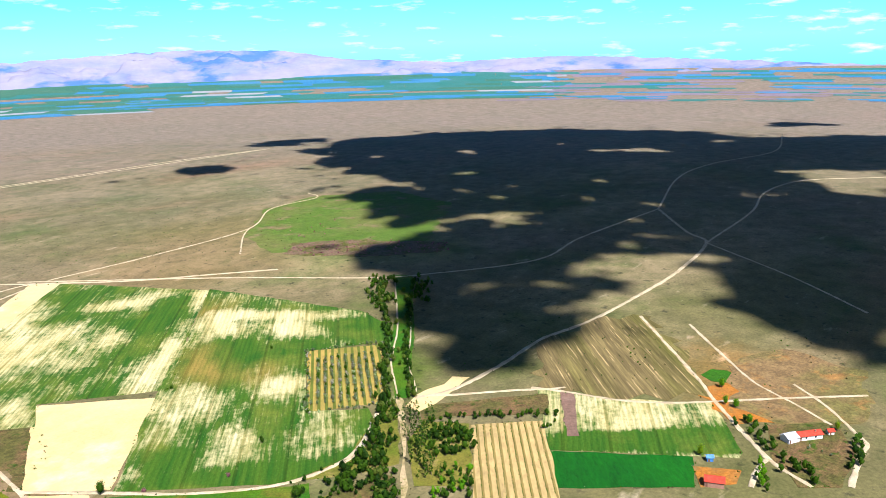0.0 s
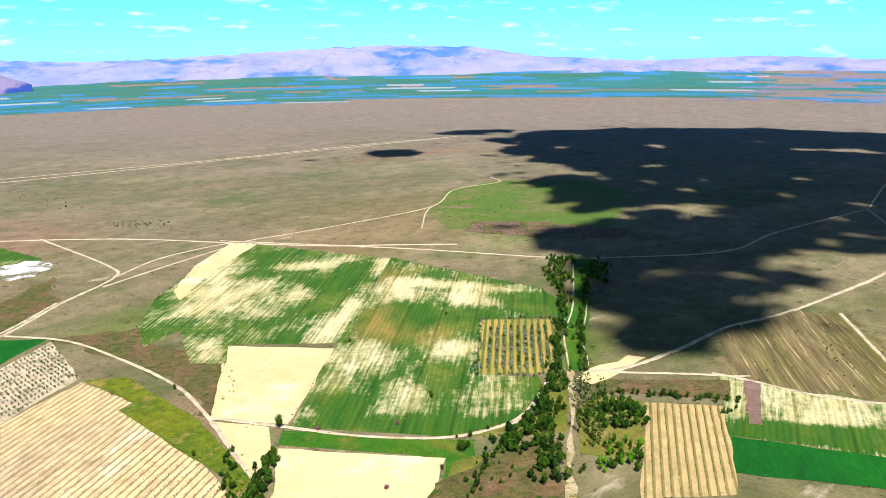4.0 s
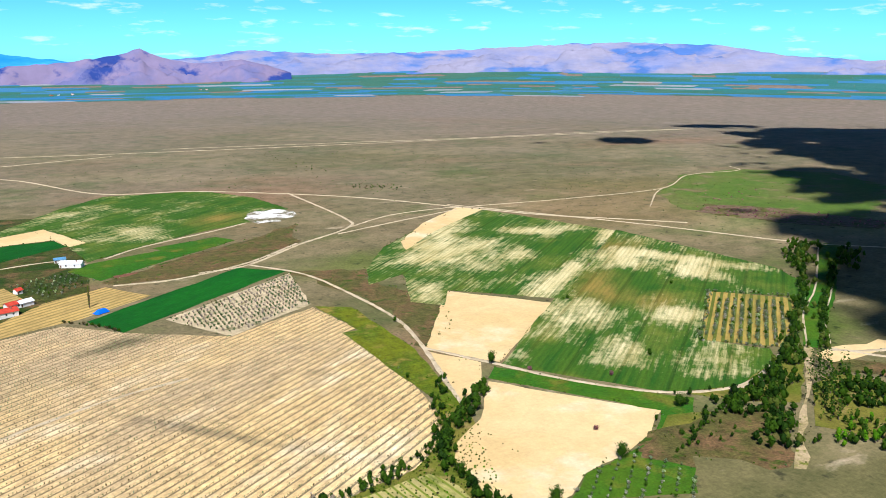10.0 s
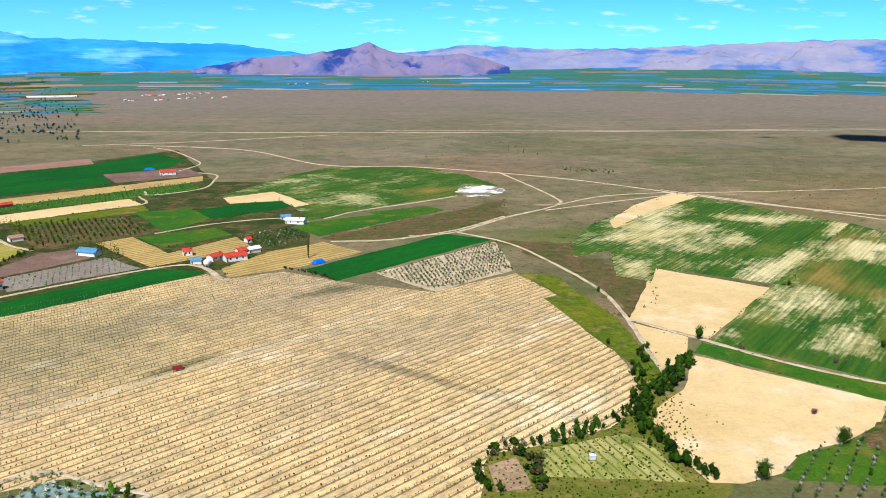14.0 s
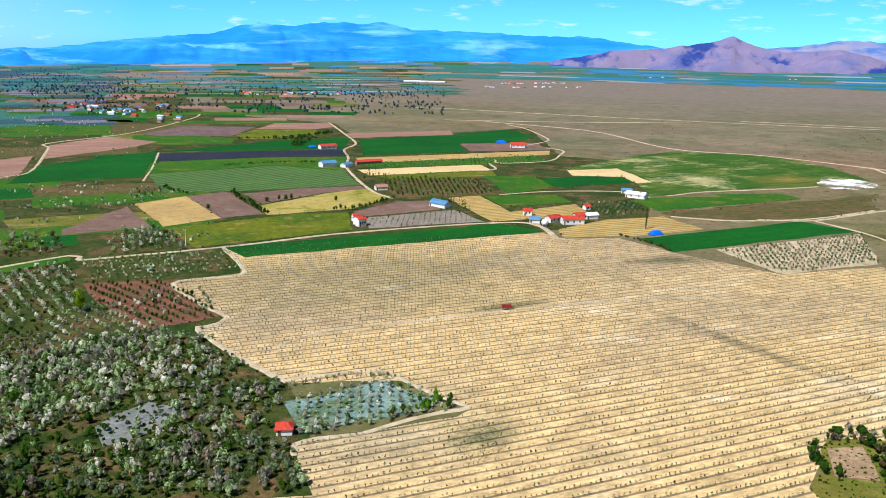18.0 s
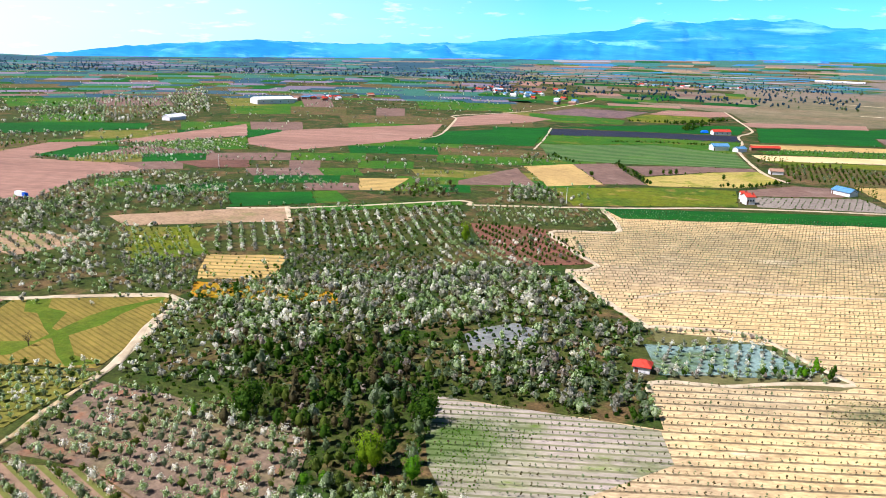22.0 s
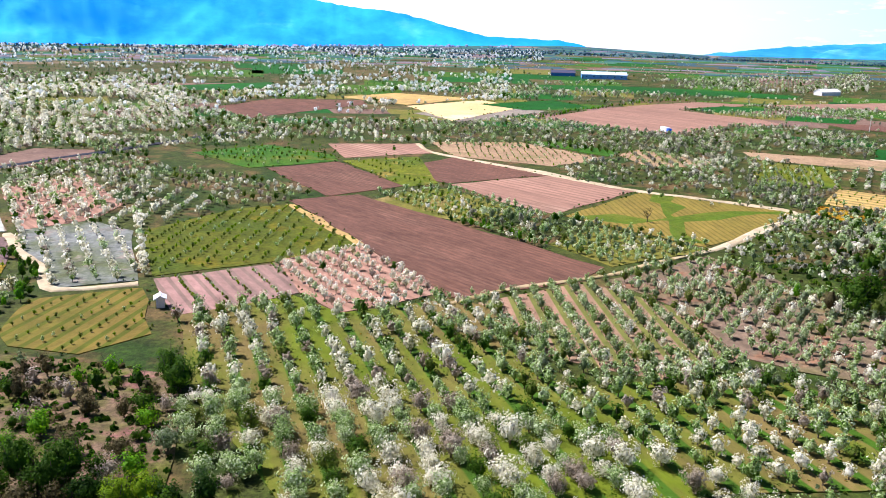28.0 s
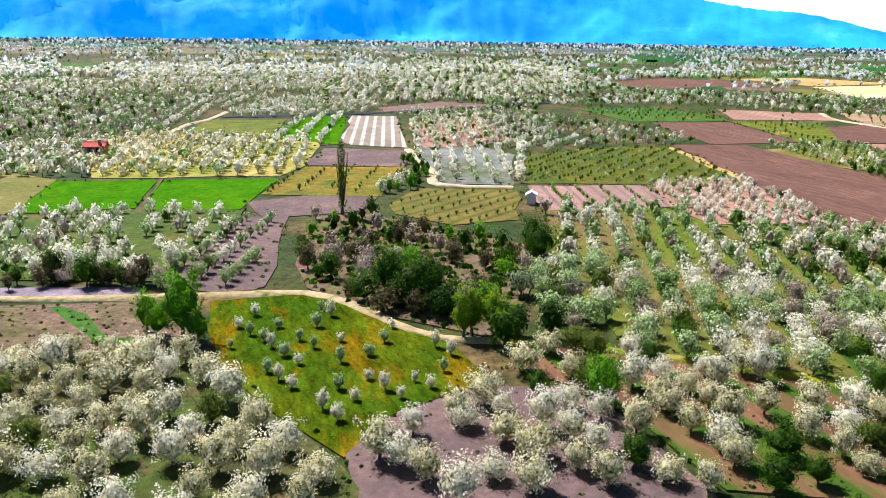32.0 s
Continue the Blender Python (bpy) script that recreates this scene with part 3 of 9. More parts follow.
PANE = plain_mat("window_glass", (0.03, 0.04, 0.05), 0.15, 0.2)
DOOR = plain_mat("brown_door", (0.15, 0.08, 0.05), 0.7)
TARP = plain_mat("blue_tarpaulin", (0.01, 0.12, 0.72), 0.5, 0.2)
RUBBER = plain_mat("black_rubber", (0.02, 0.02, 0.02), 0.9)
REDPAINT = plain_mat("dark_red_paint", (0.28, 0.02, 0.02), 0.6)
CLOUD_WHITE = plain_mat("cloud_vapour", (0.85, 0.85, 0.87), 1.0, 0.05, 0.01)

RUTS = soil_mat("rutted_track", (0.42, 0.34, 0.22), (0.30, 0.25, 0.14), (0.14, 0.16, 0.04), 0.1, 0.25, 1.2)
# far crowns: bluish haze is painted into leaf and blossom colours
HAZE_LEAF = leaf_mat("hazed_grey_leaf", [(0.025, 0.06, 0.085), (0.05, 0.10, 0.14), (0.13, 0.19, 0.24)], [0.4, 0.4, 0.2])
HAZE_BLOOM = leaf_mat("hazed_blossom", [(0.24, 0.31, 0.27), (0.66, 0.70, 0.69), (0.9, 0.92, 0.9)], [0.16, 0.3, 0.54])
# far field colour with lilac haze painted in
FAR_LILAC = soil_mat("hazed_lilac_field", (0.20, 0.17, 0.20), (0.17, 0.15, 0.18), None, 0.004)

# ---- the plain and the mountains round it ----
PLAIN = 1750.0
RIM = 4800.0


def lerp_table(table, h):
    hs, vs = zip(*table)
    return float(np.interp(h, hs, vs))


# heading to the left of +y: how high the camera flies while it looks there, and how far below level the plain's far edge lies
FLIGHT = ((-180, 120), (-80, 196), (-52, 180), (-35, 160), (-10, 138), (10, 118), (30, 104), (50, 88), (70, 68), (90, 52), (110, 42), (134, 36), (180, 60))
EDGE = ((-180, -1.6), (-80, -2.0), (-53, -1.5), (-27, -1.05), (-6, -1.2), (13, -1.1), (30, -1.4), (50, -1.7), (65, -1.75), (75, -1.25), (90, -1.5), (108, -2.0), (136, -1.7), (180, -1.7))


def plain_height(r, h):
    """The plain is level round the fields, then bent towards the rim to fit the camera's view."""
    if r <= PLAIN:
        return 0.0
    eye = lerp_table(FLIGHT, h)
    s = (r - PLAIN) / (RIM - PLAIN)
    dip = (1 - s) * eye / PLAIN + s * math.tan(radians(-lerp_table(EDGE, h)))
    return eye - r * dip


def make_ground():
    rings = [0, 20, 45, 80, 120, 170, 230, 300, 380, 480, 600, 740, 900, 1100, 1300, 1500, 1750]
    k = 40
    rings += [PLAIN + (RIM - PLAIN) * (i + 1) / k for i in range(k)]
    n = 240
    V, Q = [], []
    for r in rings:
        for i in range(n):
            h = -180 + 360 * i / n
            d = bearing(h, max(r, 0.01))
            V.append((d.x, d.y, plain_height(r, h)))
    for a in range(len(rings) - 1):
        for i in range(n):
            j = (i + 1) % n
            Q.append((a * n + i, a * n + j, (a + 1) * n + j, (a + 1) * n + i))
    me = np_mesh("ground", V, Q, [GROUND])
    for p in me.polygons:
        p.use_smooth = True
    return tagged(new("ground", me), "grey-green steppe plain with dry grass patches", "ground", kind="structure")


def mountain(name, skyline, material, label, depth=500.0, rough=0.12, seed=0, front=4300.0, foot=0.0):
    """A range with spurs and gullies; skyline: heading and height of the crest above level, in degrees."""
    h0, h1 = skyline[0][0], skyline[-1][0]
    n, m = max(30, int(abs(h1 - h0) * 5)), 22
    V, Q = [], []
    for i in range(n + 1):
        h = h0 + (h1 - h0) * i / n
        eye = lerp_table(FLIGHT, h)
        end = min(1.0, i / 6, (n - i) / 6)
        crest = math.tan(radians(lerp_table(skyline, h) + end * 0.10 * noise.fractal(Vector((h * 0.9, seed, 0)), 0.9, 2.0, 5)))
        base = math.tan(radians(lerp_table(EDGE, h) - 1.6 + foot))
        for j in range(m + 1):
            f = j / m
            r = front + depth * f
            spur = noise.fractal(Vector((h * 0.16 + f * 0.6, f * 2.6, seed)), 0.75, 2.1, 6)
            lift = f ** 1.25 + rough * spur * math.sin(math.pi * f)
            d = bearing(h, r)
            V.append((d.x, d.y, eye + r * (base + (crest - base) * lift)))
    for i in range(n):
        for j in range(m):
            a = i * (m + 1) + j
            Q.append((a, a + m + 1, a + m + 2, a + 1))
    me = np_mesh(name, V, Q, [material])
    for p in me.polygons:
        p.use_smooth = True
    return tagged(new(name, me), label, "mountain", kind="structure")


make_ground()
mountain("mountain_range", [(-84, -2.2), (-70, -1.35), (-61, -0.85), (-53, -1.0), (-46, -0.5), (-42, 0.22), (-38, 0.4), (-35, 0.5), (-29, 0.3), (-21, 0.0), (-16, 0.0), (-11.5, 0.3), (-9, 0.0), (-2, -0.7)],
         HILL, "bare pinkish dry hills beyond the plain, with painted haze and cloud shadows", 420, 0.5, 3, 4400)
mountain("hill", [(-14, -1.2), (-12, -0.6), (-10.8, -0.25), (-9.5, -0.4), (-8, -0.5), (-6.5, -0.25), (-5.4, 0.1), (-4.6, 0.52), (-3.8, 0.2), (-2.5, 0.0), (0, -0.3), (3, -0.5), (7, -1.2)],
         HILL_NEAR, "bare conical hill with dark shade painted into its colour", 330, 0.5, 9, 4150)
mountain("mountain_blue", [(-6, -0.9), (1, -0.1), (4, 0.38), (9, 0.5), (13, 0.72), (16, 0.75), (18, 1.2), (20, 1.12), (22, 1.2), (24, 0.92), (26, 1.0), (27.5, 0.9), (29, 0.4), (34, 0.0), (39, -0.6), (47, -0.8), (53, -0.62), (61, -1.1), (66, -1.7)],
         PEAK, "mountain massif beyond the plain, haze painted in blue", 380, 0.45, 5, 4450)
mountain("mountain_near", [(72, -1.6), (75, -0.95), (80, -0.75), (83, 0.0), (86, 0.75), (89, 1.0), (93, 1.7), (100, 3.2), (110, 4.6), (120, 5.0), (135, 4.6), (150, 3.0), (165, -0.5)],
         PEAK_NEAR, "large mountain slope above the valley towns, haze painted in blue", 700, 0.13, 7, 4050)

# ---- trees ----
def tube(path, radii, sides=5):
    """Quads of a tapered limb along a path."""
    V, Q = [], []
    for p, r in zip(path, radii):
        for s in range(sides):
            a = 2 * math.pi * s / sides
            V.append((p[0] + r * math.cos(a), p[1] + r * math.sin(a), p[2]))
    for i in range(len(path) - 1):
        for s in range(sides):
            t = (s + 1) % sides
            Q.append((i * sides + s, i * sides + t, (i + 1) * sides + t, (i + 1) * sides + s))
    return np.array(V), np.array(Q)


def gather(parts):
    V, Q, n = [], [], 0
    for v, q in parts:
        V.append(v)
        Q.append(q + n)
        n += len(v)
    return np.concatenate(V), np.concatenate(Q)


def limbs(rnd, height, spread, trunk, count, thick, sides=5):
    """Trunk and limbs of a tree."""
    lean = (rnd.uniform(-0.12, 0.12), rnd.uniform(-0.12, 0.12))
    fork = (lean[0], lean[1], trunk)
    if not count:
        return tube([(0, 0, -0.3), fork], [thick * 1.25, thick * 0.8], sides), []
    out = [tube([(0, 0, -0.3), (lean[0] * 0.5, lean[1] * 0.5, trunk * 0.5), fork], [thick * 1.25, thick, thick * 0.8], sides)]
    tips = []
    for k in range(count):
        a = 2 * math.pi * (k + rnd.uniform(-0.3, 0.3)) / count
        reach = spread * rnd.uniform(0.45, 0.85)
        top = height * rnd.uniform(0.68, 0.95)
        mid = (fork[0] + math.cos(a) * reach * 0.5, fork[1] + math.sin(a) * reach * 0.5, trunk + (top - trunk) * 0.45)
        tip = (fork[0] + math.cos(a) * reach, fork[1] + math.sin(a) * reach, top)
        out.append(tube([fork, mid, tip], [thick * 0.6, thick * 0.38, thick * 0.1], max(3, sides - 1)))
        tips += [mid, tip]
    return gather(out), tips


def leaves(rnd, centres, per, radius, size, flat=0.75):
    """Small clumps of leaves or blossom round the given centres."""
    r = np.random.RandomState(rnd.randrange(1 << 30))
    c = np.repeat(np.asarray(centres, float), per, axis=0)
    n = len(c)
    d = r.normal(size=(n, 3))
    d /= np.linalg.norm(d, axis=1)[:, None]
    c = c + d * (radius * r.uniform(0.35, 1.0, (n, 1))) * np.array([1, 1, flat])
    # leaves face outwards from the whole crown, with some disorder
    out = c - np.mean(centres, axis=0)
    out /= np.linalg.norm(out, axis=1)[:, None] + 1e-6
    nrm = 0.35 * d + 0.9 * out + r.normal(scale=0.36, size=(n, 3)) + np.array([0, 0, 0.2])
    nrm /= np.linalg.norm(nrm, axis=1)[:, None]
    u = np.cross(nrm, r.normal(size=(n, 3)))
    u /= np.linalg.norm(u, axis=1)[:, None] + 1e-9
    w = np.cross(nrm, u)
    s = size * r.uniform(0.6, 1.3, (n, 1))
    a, b = u * s, w * s * r.uniform(0.55, 1.0, (n, 1))
    bend = nrm * s * 0.25
    V = np.stack([c - a * 0.9 - b * 0.5 - bend, c + a * 0.5 - b, c + a + b * 0.6 - bend, c - a * 0.4 + b], 1).reshape(-1, 3)
    return V, np.arange(n * 4).reshape(-1, 4)


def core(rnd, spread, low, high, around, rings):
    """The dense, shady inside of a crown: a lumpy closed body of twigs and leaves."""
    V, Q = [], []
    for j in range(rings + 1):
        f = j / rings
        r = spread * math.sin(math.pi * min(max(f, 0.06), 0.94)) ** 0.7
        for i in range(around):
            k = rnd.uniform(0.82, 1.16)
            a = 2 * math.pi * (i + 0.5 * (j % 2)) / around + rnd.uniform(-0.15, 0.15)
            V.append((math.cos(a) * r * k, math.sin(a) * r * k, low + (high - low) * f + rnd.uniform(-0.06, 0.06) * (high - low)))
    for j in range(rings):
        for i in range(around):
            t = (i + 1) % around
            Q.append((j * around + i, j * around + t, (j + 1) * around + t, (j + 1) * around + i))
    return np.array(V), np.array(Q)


def crown_centres(rnd, n, spread, low, high, hollow=0.55, narrow=0.0):
    out = []
    for _ in range(n):
        a = rnd.uniform(0, 2 * math.pi)
        e = math.asin(rnd.uniform(-0.8, 1.0))
        k = rnd.uniform(hollow, 1.0)
        z = (low + high) / 2 + (high - low) / 2 * math.sin(e) * k
        f = (z - low) / (high - low)
        q = spread * math.cos(e) * k * (1 - narrow * max(0.0, f - 0.25))
        out.append((math.cos(a) * q, math.sin(a) * q, z))
    return out


def tree_shape(seed, height, spread, detail, style="cherry"):
    """Trunk and crown arrays of one tree: style cherry, round, poplar or bush; detail 2 near, 1 middle, 0 far."""
    rnd = random.Random(seed)
    if style == "cherry":
        height, spread = height * 0.88, spread * 1.08
    trunk = height * {"cherry": 0.15, "round": 0.14, "poplar": 0.1, "bush": 0.08, "bare": 0.22}[style]
    low = height * {"cherry": 0.08, "round": 0.08, "poplar": 0.1, "bush": 0.05, "bare": 0.3}[style]
    n, per, size = {3: (56, 28, 0.07), 2: (36, 17, 0.112), 1: (18, 6, 0.18), 0: (10, 2, 0.38), -1: (7, 1, 0.66)}[detail]
    scale = max(spread, height * 0.35) / 1.75
    wood, tips = limbs(rnd, height, spread, trunk, {3: 7, 2: 6, 1: 3, 0: 0, -1: 0}[detail], 0.05 * height ** 0.7, {3: 6, 2: 5, 1: 3, 0: 3, -1: 3}[detail])
    if style == "poplar":
        cs = [(rnd.uniform(-1, 1) * spread * 0.5 * (1 - abs(f - 0.4)), rnd.uniform(-1, 1) * spread * 0.5 * (1 - abs(f - 0.4)), low + (height - low) * f)
              for f in [(i + rnd.random()) / n for i in range(n)]]
        crown = leaves(rnd, cs, per, spread * 0.38, size * scale * 0.8, 1.3)
    else:
        cs = crown_centres(rnd, n, spread * 0.74, low, height * 0.95, 0.4 if style == "cherry" else 0.62, 0.25 if style == "cherry" else 0.1)
        if style == "bare":
            per = max(1, per // 4)
        if detail >= 2:
            cs += [t for t in tips]
        crown = leaves(rnd, cs, per, spread * {3: 0.27, 2: 0.34}.get(detail, 0.25), size * scale, 0.85)
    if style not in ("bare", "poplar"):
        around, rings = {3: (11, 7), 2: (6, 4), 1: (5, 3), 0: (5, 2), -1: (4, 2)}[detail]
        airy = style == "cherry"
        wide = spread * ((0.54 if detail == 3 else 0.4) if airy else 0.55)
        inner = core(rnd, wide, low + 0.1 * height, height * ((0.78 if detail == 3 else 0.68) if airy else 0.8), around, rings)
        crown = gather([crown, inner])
    return wood, crown


def plant_things(name, shapes, mats, places, label, category, group):
    """Single trees, each with its trunk and crown; alike trees share their meshes. mats: bark and crown."""
    made = []
    for wood, crown in shapes:
        made.append((np_mesh("trunk", *wood, [mats[0]]), np_mesh("crown", *crown, [mats[1]])))
    rnd = random.Random(len(places) + 7)
    for i, (x, y, s) in enumerate(places):
        tm, cm = made[i % len(made)]
        top = new(name)
        top.matrix_world = Matrix.LocRotScale((x, y, 0.1), Euler((0, 0, rnd.uniform(0, 6.28))), (s, s, s * rnd.uniform(0.9, 1.12)))
        for nm, me in (("trunk", tm), ("crown", cm)):
            o = new(nm, me)
            o.parent = top
        tagged(top, label, category, group)


def plant_stuff(name, shapes, mats, places, label, category="trees", mix=None):
    """Many trees joined: mats bark first, then crown colours, one of which each tree takes."""
    r = np.random.RandomState(len(places))
    VV, QQ, MM, base = [], [], [], 0
    P = np.asarray(places, float)
    pick = r.randint(0, len(shapes), len(P))
    tint = r.choice(np.arange(1, len(mats)), size=len(P), p=mix)
    for k, (wood, crown) in enumerate(shapes):
        sel = np.nonzero(pick == k)[0]
        if not len(sel):
            continue
        v0, q0 = gather([wood, crown])
        a = r.uniform(0, 2 * np.pi, len(sel))
        c, s = np.cos(a)[:, None], np.sin(a)[:, None]
        k1 = P[sel, 2][:, None]
        kz = k1 * r.uniform(0.88, 1.15, (len(sel), 1))
        X = (v0[:, 0] * c - v0[:, 1] * s) * k1 + P[sel, 0][:, None]
        Y = (v0[:, 0] * s + v0[:, 1] * c) * k1 + P[sel, 1][:, None]
        Zz = v0[:, 2] * kz + 0.1
        V = np.stack([X, Y, Zz], -1).reshape(-1, 3)
        Q = (q0[None] + (np.arange(len(sel)) * len(v0))[:, None, None]).reshape(-1, 4) + base
        m = np.zeros((len(sel), len(q0)), int)
        m[:, len(wood[1]):] = tint[sel][:, None]
        base += len(V)
        VV.append(V), QQ.append(Q), MM.append(m.ravel())
    if not VV:
        return None
    me = np_mesh(name, np.concatenate(VV), np.concatenate(QQ), mats, np.concatenate(MM))
    return tagged(new(name, me), label, category, kind="stuff")


def inside(px, py, poly):
    px, py = np.asarray(px), np.asarray(py)
    r = np.zeros(px.shape, bool)
    for (ax, ay), (bx, by) in zip(poly, poly[1:] + poly[:1]):
        if ay == by:
            continue
        c = ((ay > py) != (by > py)) & (px < (bx - ax) * (py - ay) / (by - ay) + ax)
        r ^= c
    return r


def rows_in(poly, angle, row, gap, jitter=0.3, drop=0.06, scale=(0.8, 1.15), seed=1, edge=0.0):
    """Places of trees set out in rows inside a polygon: x, y, size."""
    r = np.random.RandomState(seed)
    P = np.array(poly)
    c, s = math.cos(radians(angle)), math.sin(radians(angle))
    U, W = P @ (c, s), P @ (-s, c)
    u, w = np.meshgrid(np.arange(U.min(), U.max() + gap, gap), np.arange(W.min(), W.max() + row, row))
    u = u + r.normal(scale=jitter * 0.6, size=u.shape)
    w = w + r.normal(scale=jitter * 0.4, size=w.shape)
    x, y = (u * c - w * s).ravel(), (u * s + w * c).ravel()
    ok = inside(x, y, poly) & (r.random_sample(x.shape) > drop)
    return np.stack([x[ok], y[ok], r.uniform(scale[0], scale[1], ok.sum())], -1)


def scattered(poly, spacing, scale=(0.7, 1.3), seed=1, drop=0.3):
    """Places of trees grown wild inside a polygon."""
    return rows_in(poly, 17.0 * seed, spacing, spacing, spacing * 0.5, drop, scale, seed)


def along(points, gap, spread, scale=(0.7, 1.3), seed=1, drop=0.1):
    """Places of trees along a line."""
    r = np.random.RandomState(seed)
    out = []
    for q in smooth_line(points, gap):
        if r.random_sample() > drop:
            out.append((q.x + r.normal(scale=spread), q.y + r.normal(scale=spread), r.uniform(*scale)))
    return np.array(out)

# ---- planting ----
SHAPES = {}


def shapes_of(style, detail, height, spread):
    key = (style, detail, height, spread)
    if key not in SHAPES:
        SHAPES[key] = [tree_shape(31 * i + detail * 7 + len(style), height * f, spread * g, detail, style)
                       for i, (f, g) in enumerate(((1.0, 1.0), (1.1, 0.92), (0.88, 1.05), (1.04, 0.85), (0.95, 1.1), (1.15, 1.0))[:6 if detail >= 2 else 4])]
    return SHAPES[key]


def kind_of(thing, style, height, spread, mats, mix, category="tree"):
    return {"thing": thing, "style": style, "height": height, "spread": spread, "mats": mats, "mix": mix, "category": category}


CHERRY_WHITE = kind_of("cherry_tree", "cherry", 3.5, 1.7, [WHITE_BLOOM, GREEN_BLOOM, PINK_BLOOM, LEAF], [0.74, 0.14, 0.08, 0.04])
CHERRY_DENSE = kind_of("cherry_tree", "cherry", 3.6, 1.95, [WHITE_BLOOM, CREAM_BLOOM, GREEN_BLOOM], [0.66, 0.22, 0.12])
CHERRY_OLD = kind_of("cherry_tree", "cherry", 3.6, 1.95, [CREAM_BLOOM, WHITE_BLOOM, SAGE], [0.5, 0.46, 0.04])
CHERRY_CREAM = kind_of("cherry_tree", "cherry", 3.5, 1.8, [CREAM_BLOOM, WHITE_BLOOM, SAGE, LEAF], [0.52, 0.3, 0.1, 0.08])
CHERRY_FAR = kind_of("cherry_tree", "cherry", 3.2, 2.0, [WHITE_BLOOM, HAZE_BLOOM, LEAF], [0.5, 0.42, 0.08])
CHERRY_MIX = kind_of("cherry_tree", "cherry", 3.4, 1.65, [WHITE_BLOOM, GREEN_BLOOM, PINK_BLOOM, LEAF, SAGE], [0.30, 0.42, 0.13, 0.07, 0.08])
CHERRY_GREEN = kind_of("fruit_tree", "cherry", 3.1, 1.45, [GREEN_BLOOM, WHITE_BLOOM, GREYLEAF, SAGE], [0.66, 0.12, 0.14, 0.08])
CHERRY_PINK = kind_of("fruit_tree", "cherry", 3.3, 1.65, [ASH_BLOOM, PINK_BLOOM, GREYLEAF, GREEN_BLOOM], [0.48, 0.1, 0.28, 0.14])
GREY_TREES = kind_of("fruit_tree", "cherry", 3.2, 1.6, [GREYLEAF, ASH_BLOOM, GREEN_BLOOM, LEAF], [0.52, 0.2, 0.1, 0.18])
YOUNG_GREEN = kind_of("young_tree", "cherry", 3.2, 1.4, [SAGE, GREEN_BLOOM, LIME], [0.4, 0.25, 0.35])
YOUNG_GREY = kind_of("young_tree", "cherry", 3.4, 1.7, [GREYLEAF, PINK_BLOOM], [0.6, 0.4])
YOUNG_DARK = kind_of("young_tree", "bush", 3.4, 1.6, [LEAF, SAGE], [0.7, 0.3])
CHERRY_PALE = kind_of("fruit_tree", "cherry", 3.2, 1.7, [GREEN_BLOOM, ASH_BLOOM, WHITE_BLOOM, GREYLEAF, LEAF], [0.40, 0.28, 0.17, 0.10, 0.05])
SAPLING = kind_of("sapling", "cherry", 3.6, 1.35, [WHITE_BLOOM, GREEN_BLOOM, BRIGHT_BLOOM], [0.5, 0.3, 0.2])
WILD_DARK = kind_of("broadleaf_tree", "round", 3.6, 1.75, [LEAF, SAGE, TWIG, GREYLEAF, DARKLEAF], [0.3, 0.22, 0.22, 0.14, 0.12])
THICKET = kind_of("broadleaf_tree", "cherry", 4.0, 1.9, [LEAF, TWIG, PINK_BLOOM, GREYLEAF, FRESH, DARKLEAF], [0.22, 0.26, 0.12, 0.12, 0.2, 0.08])
WILD_PINK = kind_of("bare_tree", "cherry", 3.8, 1.9, [PINK_BLOOM, TWIG], [0.55, 0.45])
WILD_BROWN = kind_of("budding_tree", "cherry", 3.8, 1.9, [TWIG, GREYLEAF, PINK_BLOOM, LEAF], [0.45, 0.25, 0.15, 0.15])
WILD_GREY = kind_of("broadleaf_tree", "round", 3.4, 1.7, [GREYLEAF, ASH_BLOOM, LEAF, GREEN_BLOOM], [0.36, 0.26, 0.14, 0.24])
GREEN_TREE = kind_of("green_tree", "round", 4.2, 1.9, [FRESH, LEAF], [0.6, 0.4])
FRESH_TREE = kind_of("green_tree", "round", 4.2, 1.6, [LIME], [1.0])
STREAM_TREE = kind_of("stream_tree", "round", 4.2, 2.1, [LEAF, DARKLEAF, SAGE], [0.5, 0.36, 0.14])
DARK_TREE = kind_of("green_tree", "round", 4.0, 2.1, [LEAF, DARKLEAF], [0.6, 0.4])
BARE_TREE = kind_of("bare_tree", "bare", 4.2, 2.0, [TWIG], [1.0])
POPLAR = kind_of("poplar_tree", "poplar", 9.0, 1.0, [SAGE, LEAF], [0.6, 0.4])
POPLAR_DARK = kind_of("poplar_tree", "poplar", 8.0, 1.7, [LEAF, DARKLEAF], [0.5, 0.5])
SHRUB = kind_of("shrub", "bush", 2.2, 1.6, [DARKLEAF, LEAF, TWIG], [0.4, 0.3, 0.3], "shrub")
PINK_SHRUB = kind_of("shrub", "bush", 1.8, 1.6, [PURPLE], [1.0], "shrub")
PINK_BUSH = kind_of("bush", "bush", 2.4, 1.8, [PURPLE], [1.0], "bush")

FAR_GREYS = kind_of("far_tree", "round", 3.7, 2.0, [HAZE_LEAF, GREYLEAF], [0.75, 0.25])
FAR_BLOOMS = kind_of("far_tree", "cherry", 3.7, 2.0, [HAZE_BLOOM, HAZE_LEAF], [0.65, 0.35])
single_count = {}
NEAR, MIDDLE = 104.0, 205.0


